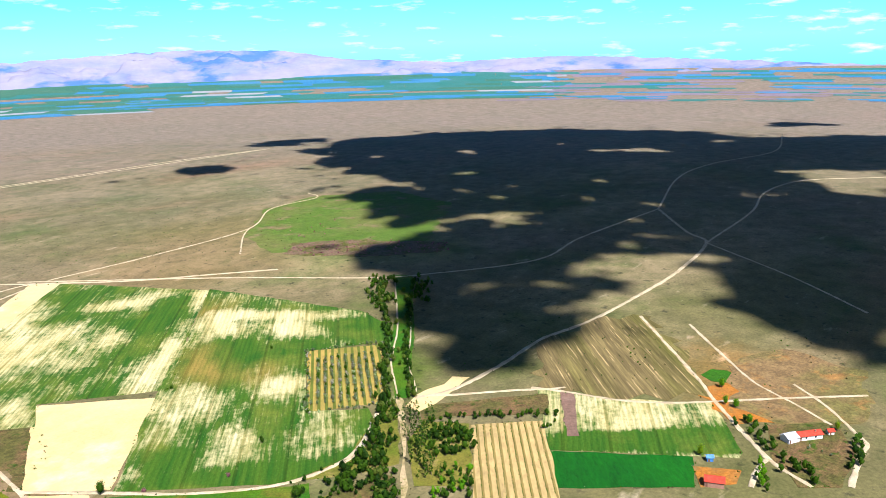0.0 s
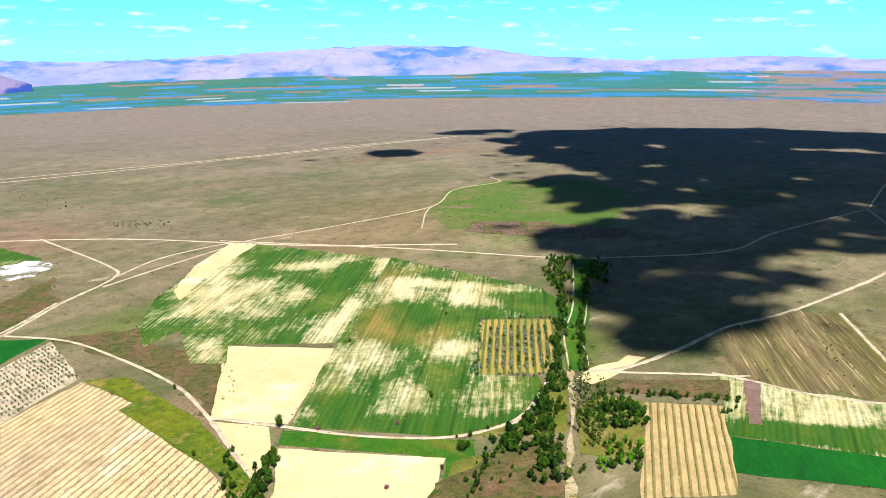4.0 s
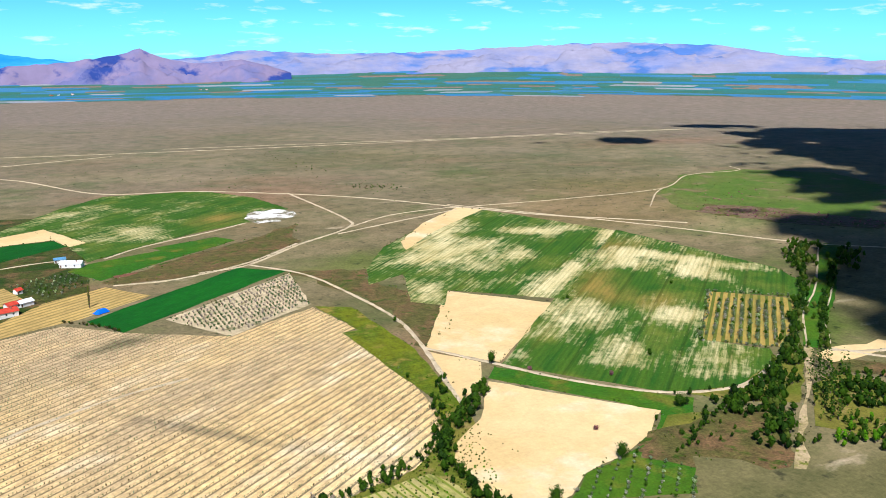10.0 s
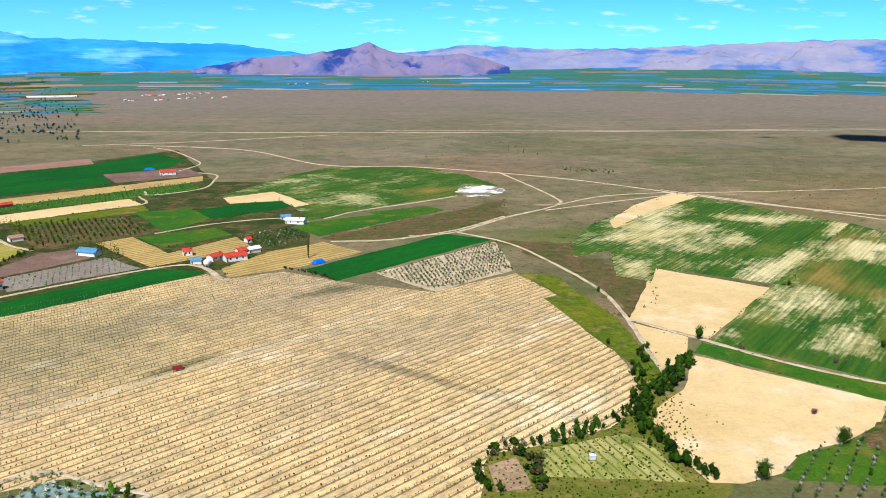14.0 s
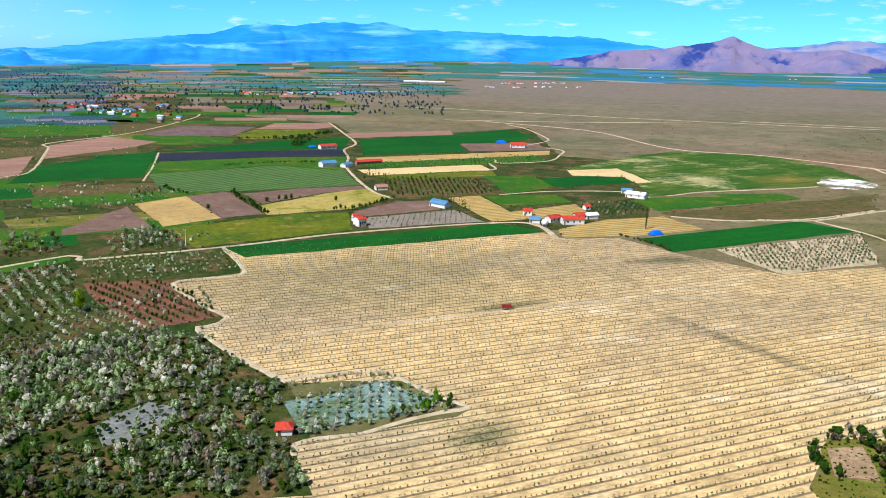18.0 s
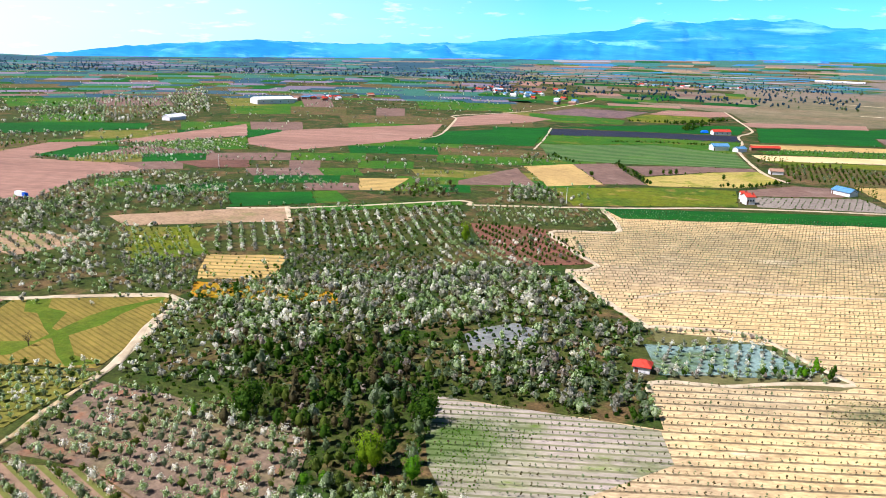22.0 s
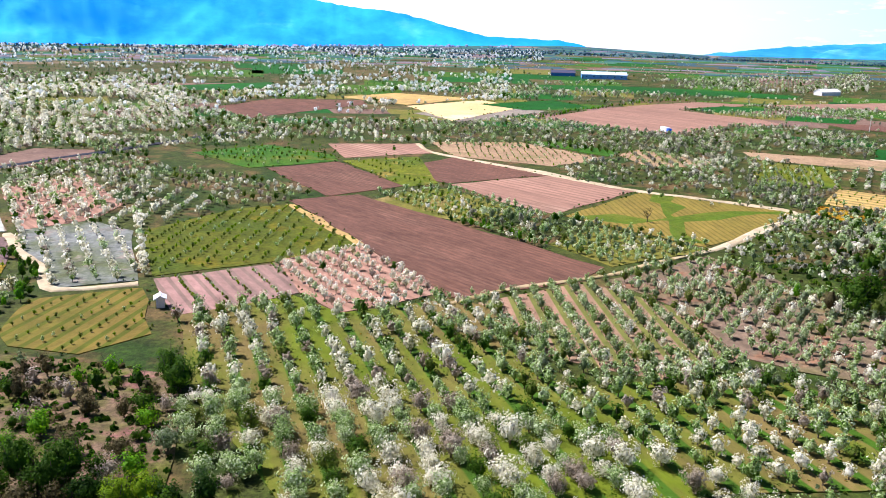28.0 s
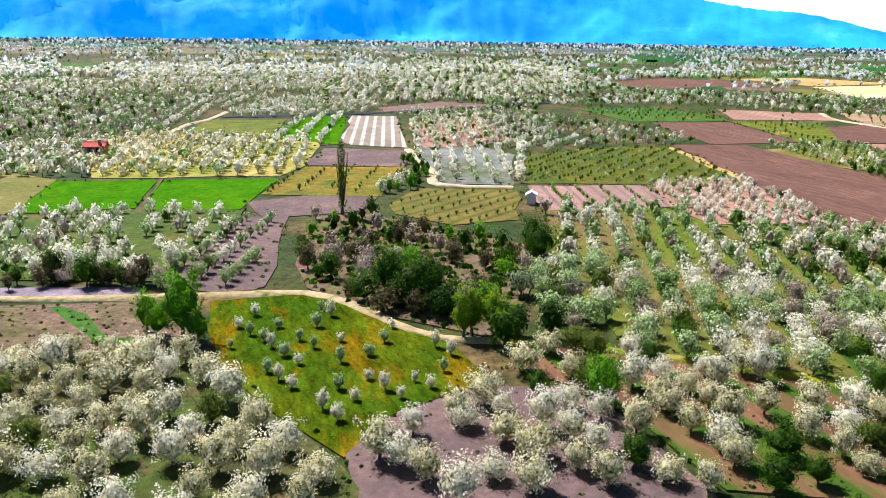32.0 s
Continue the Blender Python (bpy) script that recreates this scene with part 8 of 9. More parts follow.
thicket("wild_trees", CHERRY_PALE, [(-477.2, 59.1), (-499.0, 109.0), (-490.4, 141.0), (-459.5, 166.7), (-430.8, 177.1), (-395.4, 204.5), (-344.7, 175.1), (-367.6, 163.6), (-406.7, 140.9), (-403.9, 109.8), (-403.2, 94.1), (-407.4, 61.9), (-406.1, 49.3)], 5.5, "belt of pale blossoming trees", 1.00)
thicket("wild_trees", CHERRY_PALE, [(-441.4, 167.1), (-469.8, 229.9), (-431.9, 252.4), (-403.5, 285.0), (-360.7, 253.2), (-381.6, 201.0), (-390.3, 173.7)], 6.0, "belt of pale trees", 1.00)
orchard("orchard_trees", CHERRY_PALE, [(-481.8, 235.7), (-485.4, 262.1), (-497.5, 302.8), (-460.4, 318.3), (-434.5, 276.0), (-455.5, 254.9)], 46.3, 8.0, 5.0, "orchard rows", 0.90)
orchard("orchard_trees", CHERRY_PALE, [(-598.6, 344.6), (-582.6, 431.9), (-526.3, 390.7), (-553.2, 350.6)], -8.4, 9.0, 5.0, "dark orchard rows", 0.90)
orchard("orchard_trees", CHERRY_PALE, [(-366.7, 132.6), (-382.3, 152.3), (-356.2, 185.9), (-301.4, 147.6), (-309.7, 132.4), (-331.9, 127.9)], -9.1, 5.5, 4.2, "pale trees in rows", 1.00)
orchard("orchard_trees", YOUNG_GREEN, [(-400.9, 60.8), (-401.0, 93.5), (-352.6, 121.2), (-333.3, 92.4), (-359.8, 54.0)], 85.1, 5.0, 3.4, "saplings on tan-pink soil", 0.45)
orchard("orchard_trees", YOUNG_GREEN, [(-363.2, 130.2), (-379.0, 144.8), (-344.4, 166.3), (-332.7, 156.1), (-333.5, 134.1)], 62.4, 5.0, 3.4, "saplings on tan soil", 0.45)
orchard("orchard_trees", YOUNG_DARK, [(-405.3, 96.6), (-404.9, 113.0), (-373.3, 134.3), (-360.6, 124.7)], 41.1, 6.0, 4.0, "dark green orchard", 0.90)
thicket("wild_trees", CHERRY_PALE, [(-331.7, 91.9), (-349.8, 120.9), (-332.3, 133.6), (-328.6, 160.9), (-295.4, 153.0), (-273.9, 134.2), (-300.1, 87.3)], 5.5, "green and brown shrubs", 0.85)
hedgerow("hedge", GREEN_TREE, [(-498.9, 95.9), (-515.3, 130.2), (-559.3, 167.4), (-600.1, 208.9), (-642.7, 254.3), (-648.9, 289.0)], 7.0, 1.5, "dark hedge along the pink field", 0.60)
hedgerow("hedge", WILD_GREY, [(-651.6, 120.5), (-709.9, 171.1), (-626.9, 208.8), (-651.3, 263.0)], 6.0, 6.0, "pale trees along the fields", 0.90)
thicket("wild_trees", CHERRY_PALE, [(-712.8, 99.6), (-784.7, 146.2), (-708.3, 175.5), (-635.3, 161.4), (-641.7, 120.7), (-624.4, 86.5)], 8.0, "pale blossoming orchards", 1.00)
thicket("wild_trees", CHERRY_PALE, [(-720.5, 251.3), (-738.4, 328.9), (-693.5, 370.7), (-659.1, 346.3), (-657.7, 265.5)], 9.0, "pale blossoming orchards", 1.00)
thicket("wild_trees", CHERRY_PALE, [(-325.7, 144.7), (-348.8, 169.2), (-351.4, 194.5), (-348.9, 212.2), (-327.8, 181.5), (-289.5, 158.4), (-283.8, 173.1), (-254.8, 150.8), (-274.7, 128.7), (-298.9, 135.2)], 4.6, "pale trees beside the tan plots", 0.90)
orchard("orchard_trees", CHERRY_GREEN, [(-327.8, 181.5), (-332.8, 212.0), (-282.9, 189.7), (-289.5, 158.4)], -25.3, 5.0, 3.0, "small green orchard in rows", 0.60)
thicket("wild_trees", CHERRY_PALE, [(-328.5, 91.1), (-333.9, 113.2), (-328.8, 146.1), (-318.6, 119.6), (-300.4, 103.8), (-309.7, 96.2)], 4.6, "pale trees along the lane", 0.80)
thicket("wild_trees", SHRUB, [(-332.8, 115.2), (-332.0, 147.6), (-285.1, 131.3), (-287.8, 112.2), (-300.4, 103.8)], 7.0, "low brown and green shrubs", 0.60)
ROW_FIELD = [(-219.7, 396.6), (-185.7, 353.8), (-207.3, 326.4), (-160.3, 289.7), (-164.1, 273.4), (-131.9, 249.6), (-109.9, 236.7), (-74.8, 249.0), (-61.1, 240.7), (-47.2, 234.0), (-50.5, 227.3), (-89.7, 196.6), (-79.9, 181.3), (-74.3, 173.3), (-124.6, 150.7), (-112.8, 132.4), (-89.3, 114.7), (-40.0, 95.0), (0.0, 75.0), (55.0, 60.0), (85.0, 110.0), (46.6, 211.9), (52.6, 228.7), (53.9, 237.9), (58.0, 245.0), (77.1, 248.4), (104.2, 257.7), (121.2, 274.3), (130.6, 295.4), (136.2, 347.1), (126.9, 415.5), (135.6, 420.1), (123.5, 467.7), (69.4, 434.4), (16.7, 464.4), (-13.4, 490.1), (-44.9, 478.4), (-59.0, 490.4), (-60.4, 487.8)]
sapling_rows("sapling_rows", ROW_FIELD, 37.5, 4.0, 1.6, "long rows of small dark saplings in tan soil")
orchard("orchard_trees", YOUNG_GREY, [(41.6, 477.8), (128.8, 548.3), (123.5, 474.3), (69.7, 436.7)], 40.0, 4.6, 3.4, "grey saplings in rows", 0.8)
hedgerow("hedge", DARK_TREE, [(161.7, 316.0), (152.5, 306.3), (143.1, 295.6), (133.0, 282.7), (125.4, 274.9), (118.5, 261.8), (115.3, 254.3)], 2.6, 2.4, "dark green hedge of trees", 1.35)
hedgerow("hedge", DARK_TREE, [(116.8, 246.2), (116.8, 230.6), (120.7, 224.1), (121.9, 217.4)], 2.6, 2.0, "dark green hedge of bushes", 1.1)
hedgerow("hedge", DARK_TREE, [(81.0, 250.5), (87.3, 251.5), (95.3, 253.6)], 4.5, 1.2, "row of dark green trees", 0.95)
hedgerow("hedge", WILD_BROWN, [(57.5, 243.9), (66.3, 247.7), (70.5, 242.1), (71.2, 233.1)], 4.0, 1.5, "brown and green trees round a garden", 1.00)
lone_tree("green_tree", DARK_TREE, 178.5, 340.3, 1.50, "dark green tree by the track")
lone_tree("green_tree", DARK_TREE, 229.6, 261.8, 1.50, "dark green tree by the track")
lone_tree("green_tree", DARK_TREE, 116.8, 244.9, 1.50, "dark green tree by the track")
lone_tree("green_tree", DARK_TREE, 178.7, 233.6, 1.50, "dark green tree by the track")
lone_tree("green_tree", DARK_TREE, 138.2, 214.8, 1.50, "dark green tree by the track")
lone_tree("bush", DARK_TREE, 256.7, 317.6, 0.70, "small dark bush in the field")
lone_tree("bush", DARK_TREE, 134.0, 339.8, 0.70, "small dark bush in the field")
lone_tree("bush", DARK_TREE, 212.1, 239.5, 0.70, "small dark bush in the field")
lone_tree("bush", DARK_TREE, 210.9, 254.3, 0.70, "small dark bush in the field")
lone_tree("bush", PINK_BUSH, 191.5, 325.3, 0.80, "small pink flowering bush")
lone_tree("bush", PINK_BUSH, 223.4, 303.6, 0.80, "small pink flowering bush")
lone_tree("bush", PINK_BUSH, 183.3, 257.4, 0.80, "small pink flowering bush")
orchard("orchard_trees", GREY_TREES, [(146.1, 216.2), (159.4, 228.7), (179.7, 234.1), (192.7, 238.3), (185.4, 230.3), (198.1, 215.8), (187.2, 201.4), (177.0, 189.1), (133.8, 198.9)], -134.0, 5.5, 4.0, "grey-leaved trees in rows", 0.75)
lone_tree("bush", DARK_TREE, 353.0, 419.7, 0.70, "small dark bush in the wheat")
lone_tree("bush", DARK_TREE, 257.8, 319.8, 0.70, "small dark bush in the wheat")
lone_tree("bush", DARK_TREE, 272.2, 418.9, 0.70, "small dark bush in the wheat")
lone_tree("bush", DARK_TREE, 158.8, 421.1, 0.70, "small dark bush in the wheat")
orchard("orchard_trees", GREY_TREES, [(353.8, 381.0), (388.4, 354.1), (332.2, 304.3), (302.5, 329.5)], -134.6, 4.4, 3.8, "small orchard trees in rows", 1.25)
hedgerow("hedge", GREY_TREES, [(363.2, 396.9), (403.5, 360.7), (357.6, 322.9), (327.6, 299.1), (307.7, 314.3), (297.0, 325.8), (328.5, 358.4), (363.8, 396.4)], 4.5, 1.0, "grey trees edging the square orchard", 0.85)
hedgerow("hedge", STREAM_TREE, [(524.0, 470.0), (500.0, 450.0), (476.0, 428.0), (466.0, 416.0)], 2.6, 6.5, "clump of dark green trees where the stream leaves the steppe", 1.45)
hedgerow("hedge", STREAM_TREE, [(536.0, 440.0), (512.0, 420.0), (486.0, 404.0)], 3.0, 5.5, "dark green trees on the far bank of the stream", 1.4)
hedgerow("hedge", STREAM_TREE, [(467.5, 418.0), (428.6, 379.5), (383.8, 343.5), (348.9, 312.0)], 2.6, 2.0, "dense green tree belt along the stream", 1.3)
hedgerow("hedge", STREAM_TREE, [(478.8, 401.4), (435.5, 367.0), (391.0, 331.0), (355.9, 298.6), (344.0, 288.0)], 3.0, 1.6, "dense green trees along the stream's far bank", 1.15)
hedgerow("hedge", STREAM_TREE, [(336.0, 302.0), (312.4, 282.0), (282.2, 256.5), (256.4, 235.0), (238.0, 214.0)], 2.0, 3.4, "dense green tree belt along the dry stream bed", 1.45)
hedgerow("hedge", DARK_TREE, [(284.0, 260.0), (262.0, 254.0), (249.0, 254.0), (246.0, 247.0), (254.0, 241.0)], 3.2, 3.0, "grove of round green trees", 1.4)
thicket("wild_trees", DARK_TREE, [(316.9, 256.2), (333.3, 238.5), (313.3, 218.8), (291.5, 232.2)], 3.8, "green fruit trees in a plot", 1.3)
thicket("wild_trees", GREEN_TREE, [(283.4, 224.0), (298.8, 213.5), (276.5, 197.4), (267.8, 208.4)], 4.0, "green fruit trees by the striped field", 1.1)
hedgerow("hedge", POPLAR_DARK, [(324.6, 274.0), (306.7, 255.6), (285.2, 233.1), (275.6, 220.7)], 3.4, 3.6, "rows of dark green poplars", 1.00)
hedgerow("hedge", POPLAR_DARK, [(328.7, 267.9), (303.7, 249.7), (285.3, 228.4)], 4.2, 3.2, "rows of dark green poplars", 1.10)
hedgerow("hedge", DARK_TREE, [(322.7, 259.5), (336.2, 253.7), (342.1, 242.1), (351.2, 234.4), (357.7, 221.7), (367.8, 209.5), (353.7, 202.1)], 4.2, 1.6, "hedge along the striped field", 0.95)
hedgerow("hedge", GREEN_TREE, [(258.3, 210.9), (271.9, 207.1), (277.5, 199.7)], 4.0, 2.5, "green bushes by the striped field", 1.10)
orchard("orchard_trees", YOUNG_DARK, [(333.7, 237.5), (358.6, 209.3), (304.8, 169.8), (286.3, 159.3), (257.2, 181.2), (283.5, 200.7)], -142.6, 3.7, 1.6, "planted dark rows in tan soil", 0.28)
lone_tree("green_tree", GREEN_TREE, 434.1, 136.0, 1.30, "round green trees by the crossing")
lone_tree("green_tree", GREEN_TREE, 433.7, 130.1, 1.30, "round green trees by the crossing")
lone_tree("green_tree", GREEN_TREE, 456.3, 145.6, 1.30, "round green trees by the crossing")
lone_tree("green_tree", GREEN_TREE, 417.7, 117.5, 1.30, "round green trees by the crossing")
hedgerow("hedge", DARK_TREE, [(417.9, 126.0), (416.2, 116.8), (401.6, 105.3), (390.2, 96.7), (387.6, 90.8), (378.8, 89.6)], 5.0, 2.5, "trees along the farm road", 1.20)
hedgerow("hedge", DARK_TREE, [(381.7, 85.4), (378.0, 77.2), (375.7, 71.9)], 5.0, 3.0, "trees round the farm yard", 1.40)
hedgerow("hedge", DARK_TREE, [(427.9, 66.4), (409.2, 63.8), (396.5, 63.6)], 5.0, 1.5, "trees by the farm road", 1.30)
hedgerow("hedge", GREEN_TREE, [(374.2, 96.4), (358.7, 92.4), (354.6, 89.9)], 4.5, 2.0, "green trees beside the lane", 1.20)
lone_tree("green_tree", FRESH_TREE, 369.7, 125.8, 1.30, "yellow-green round leafy tree")
lone_tree("green_tree", FRESH_TREE, 434.6, 78.1, 1.30, "yellow-green round leafy tree")
hedgerow("hedge", GREY_TREES, [(405.5, 89.2), (409.9, 85.2), (407.7, 80.8), (404.9, 70.2)], 6.0, 3.0, "small grey shrubs in the yard", 0.60)
thicket("wild_trees", SHRUB, [(488.9, 220.9), (487.4, 204.7), (462.1, 191.8), (458.9, 204.9)], 9.0, "dark shrubs on the steppe", 0.60)
thicket("wild_trees", SHRUB, [(447.2, 257.4), (450.7, 243.1), (435.3, 232.7), (424.8, 240.4)], 8.0, "dark shrubs on the steppe", 0.60)
thicket("wild_trees", SHRUB, [(562.7, 155.9), (601.2, 96.0), (506.9, 77.7), (492.6, 121.7)], 16.0, "small dark shrubs scattered on the steppe", 0.50)
thicket("wild_trees", SHRUB, [(510.5, 269.5), (547.6, 200.5), (442.7, 153.2), (422.0, 177.5)], 20.0, "small dark shrubs scattered on the steppe", 0.45)
thicket("wild_trees", PINK_SHRUB, [(546.8, 640.7), (590.4, 619.8), (618.7, 581.7), (597.4, 546.6), (551.3, 579.7)], 9.0, "pink-purple shrubs on the steppe", 0.90)
thicket("wild_trees", PINK_SHRUB, [(640.6, 569.5), (668.0, 507.7), (638.1, 478.1), (600.3, 519.4)], 9.0, "pink-purple shrubs on the steppe", 0.90)
thicket("wild_trees", PINK_SHRUB, [(634.8, 750.7), (690.7, 684.6), (631.9, 610.4), (593.8, 675.8)], 22.0, "pink-purple shrubs on the steppe", 0.70)
thicket("wild_trees", SHRUB, [(294.0, 919.3), (341.3, 871.3), (331.1, 846.0), (287.6, 881.7)], 10.0, "dark shrubs on the steppe", 0.80)
thicket("wild_trees", SHRUB, [(297.8, 927.7), (341.9, 895.1), (323.2, 854.1), (283.9, 883.7)], 9.0, "dark shrubs on the steppe", 0.80)
thicket("wild_trees", SHRUB, [(274.3, 1343.0), (307.4, 1005.0), (282.8, 971.4), (240.3, 1218.7)], 22.0, "dark shrubs on the steppe", 0.80)
hedgerow("hedge", DARK_TREE, [(-294.8, 549.9), (-273.7, 523.2), (-257.8, 507.4), (-238.2, 484.8)], 6.0, 1.0, "hedge between fields", 0.80)
hedgerow("hedge", DARK_TREE, [(-202.3, 514.6), (-188.8, 520.3), (-180.4, 548.5), (-176.3, 565.2)], 6.0, 1.2, "hedge along the field edge", 0.80)
lone_tree("bush", DARK_TREE, -279.9, 486.4, 0.90, "small dark bush on bare soil")
lone_tree("bush", DARK_TREE, -250.1, 531.3, 0.90, "small dark bush on bare soil")
lone_tree("bush", DARK_TREE, -246.7, 535.1, 0.90, "small dark bush on bare soil")
lone_tree("bush", DARK_TREE, -243.8, 537.8, 0.90, "small dark bush on bare soil")
lone_tree("bush", DARK_TREE, -255.5, 523.2, 0.90, "small dark bush on bare soil")
lone_tree("bush", DARK_TREE, -211.6, 541.7, 0.90, "small dark bush on bare soil")
orchard("orchard_trees", GREY_TREES, [(-260.7, 723.0), (-191.1, 808.5), (-113.9, 850.5), (-95.2, 806.2), (-142.7, 765.1), (-241.3, 705.3)], 46.1, 7.0, 4.5, "grey-leaved orchard trees", 0.60)
orchard("orchard_trees", GREY_TREES, [(-175.0, 493.0), (-125.7, 538.5), (-99.7, 510.5), (-161.3, 468.6)], 46.3, 6.0, 4.0, "grey saplings in rows", 0.50)
orchard("orchard_trees", WILD_DARK, [(-205.4, 620.5), (-200.6, 655.9), (-137.5, 670.7), (-110.6, 610.7), (-175.9, 574.1)], 55.1, 6.5, 4.6, "dark bare orchard trees", 0.85)
hedgerow("hedge", POPLAR, [(-152.4, 565.1), (-136.7, 568.6), (-116.7, 542.4)], 5.0, 1.5, "row of slender poplars by the farm", 0.80)
hedgerow("hedge", POPLAR, [(-215.6, 622.0), (-217.6, 641.9), (-208.9, 637.0), (-179.7, 586.9)], 6.0, 1.5, "poplars by the dark orchard", 0.90)
lone_tree("poplar_tree", POPLAR, 1.4, 521.7, 1.25, "tall slender poplar beside the farm")
hedgerow("hedge", SHRUB, [(-13.5, 496.0), (2.1, 483.9), (15.2, 468.3)], 4.0, 0.6, "row of small trees at the green field", 1.00)
orchard("orchard_trees", GREY_TREES, [(-44.5, 589.8), (-10.6, 615.5), (7.4, 584.6), (-22.1, 547.2)], 31.9, 6.0, 4.4, "cluster of grey-green trees", 0.85)
hedgerow("hedge", DARK_TREE, [(-375.7, 897.4), (-366.5, 822.9), (-393.0, 906.6), (-381.6, 954.8), (-403.4, 862.7)], 8.0, 2.0, "trees along the winding road", 1.00)
hedgerow("hedge", DARK_TREE, [(-449.3, 850.0), (-412.1, 881.7), (-383.9, 909.2)], 8.0, 2.0, "trees in the far farm fields", 0.90)
thicket("wild_trees", WILD_GREY, [(-286.0, 408.2), (-286.8, 424.9), (-279.5, 429.8), (-243.5, 397.9), (-236.4, 383.1), (-265.4, 377.4)], 4.6, "grey-green trees beside the tan field", 1.00)
thicket("wild_trees", WILD_GREY, [(-363.5, 524.0), (-355.8, 545.2), (-331.0, 525.9), (-331.0, 505.9), (-340.5, 489.6)], 6.0, "grey-green trees", 0.90)
hedgerow("hedge", DARK_TREE, [(-350.1, 546.5), (-334.8, 535.6), (-322.5, 530.9)], 6.0, 1.0, "hedge by the field edge", 0.80)
hedgerow("hedge", SHRUB, [(-365.8, 666.7), (-342.6, 695.7), (-298.7, 717.1)], 6.0, 2.5, "grey shrubs along the green field", 0.80)
house("house", 418.2, 88.3, -41.7, 14.6, 7.0, 3.2, ROOF_RED, WALL_WHITE, "low farm building with red tiled roof", 2)
house("house", 409.7, 95.0, -31.1, 7.1, 8.0, 3.4, ROOF_WHITE, WALL_WHITE, "white gabled shed beside the red-roofed farm")
house("house", 429.1, 80.3, -45.7, 3.4, 4.0, 2.4, ROOF_RED, WALL_WHITE, "small red shed in the farm yard")
house("house", 367.9, 120.7, -55.8, 3.3, 4.0, 2.6, ROOF_BLUE, WALL_BLUE, "small blue shed by the field corner")
house("house", 346.9, 110.8, -70.3, 9.5, 8.0, 3.5, ROOF_RED, WALL_BRICK, "red-roofed barn on bare soil")
house("house", 275.5, 253.6, -48.2, 6.0, 4.0, 2.6, ROOF_TAN, WALL_BRICK, "small shed among the trees")
house("hut", -95.7, 203.2, 20.9, 5.0, 6.0, 2.4, ROOF_RED, WALL_WHITE, "small hut with a bright red hipped roof among trees", hip=True)
house("house", -169.2, 472.8, 51.4, 6.0, 9.0, 5.5, ROOF_RED, WALL_WHITE, "tall house with a red roof", 3)
house("house", -176.1, 483.6, 37.9, 3.6, 7.0, 4.5, ROOF_RED, WALL_WHITE, "lower house wing with red roof", 2)
house("house", -279.3, 696.0, 50.9, 16.1, 11.0, 4.5, ROOF_BLUE, WALL_WHITE, "large farm shed with blue roof")
house("house", -262.9, 700.0, 71.1, 11.6, 8.0, 3.5, ROOF_BLUE, WALL_WHITE, "small blue shed beside the barn")
house("house", -137.8, 547.7, -27.0, 15.4, 7.0, 3.2, ROOF_BLUE, WALL_WHITE, "long low shed with blue roof")
house("house", -251.5, 727.1, 43.2, 28.4, 7.0, 3.0, ROOF_RED, WALL_BRICK, "long low barn with red roof")
house("house", -327.5, 815.8, 47.6, 20.4, 10.0, 4.0, ROOF_RED, WALL_WHITE, "red-roofed farmhouse by the bend", 3)
house("house", -141.6, 908.3, 15.2, 17.4, 12.0, 4.0, ROOF_RED, WALL_WHITE, "red-roofed farm on the plain's edge", 3)
house("house", -197.2, 599.0, 33.9, 9.9, 8.0, 3.0, ROOF_TAN, WALL_WHITE, "small tan-roofed house under trees")
house("house", -44.3, 523.0, 23.7, 15.3, 9.0, 4.0, ROOF_RED, WALL_WHITE, "farmhouse with a red tiled roof", 3)
house("house", -56.7, 525.7, 47.4, 10.4, 8.0, 3.4, ROOF_RED, WALL_WHITE, "red roofed wing of the farm", 2)
house("house", -40.3, 540.1, 33.9, 10.6, 7.0, 3.4, ROOF_RED, WALL_WHITE, "red roofed wing of the farm", 2)
house("house", -34.2, 543.2, 33.8, 9.5, 7.0, 3.2, ROOF_WHITE, WALL_WHITE, "white roofed annex of the farm")
house("house", -75.6, 540.5, 14.4, 6.2, 7.0, 4.0, ROOF_RED, WALL_WHITE, "small house with a red roof", 2)
house("house", -67.6, 517.7, 9.3, 7.1, 7.0, 3.0, ROOF_BLUE, WALL_WHITE, "blue roofed shed by the farm")
house("house", -39.3, 573.5, 35.9, 4.3, 6.0, 3.0, ROOF_RED, WALL_WHITE, "small white house with red roof", 1)
house("house", -137.8, 550.0, -29.3, 15.5, 9.0, 3.4, ROOF_BLUE, WALL_WHITE, "long barn with a blue roof")
house("house", -7.0, 633.2, -21.0, 16.7, 9.0, 3.6, ROOF_WHITE, WALL_WHITE, "white shed with flat roof", 2)
house("house", -15.0, 651.5, 7.4, 8.5, 6.0, 3.0, ROOF_BLUE, WALL_WHITE, "white outbuilding with a blue roof")
house("hut", -162.0, -32.2, -169.0, 1.4, 2.2, 2.4, ROOF_WHITE, WALL_WHITE, "small white field hut at the lane")
house("house", -178.8, -155.6, 114.0, 5.6, 5.0, 3.0, ROOF_RED, WALL_BRICK, "small brown-red house by the lane", 2)
house("factory_hall", -943.6, 308.8, 75.8, 56.5, 40.0, 6.0, ROOF_PALEBLUE, WALL_PALEBLUE, "large factory hall with a pale blue roof", 6)
house("factory_hall", -989.2, 273.0, 76.6, 31.5, 30.0, 4.5, ROOF_DARK, WALL_BLUE, "dark low annex of the factory")
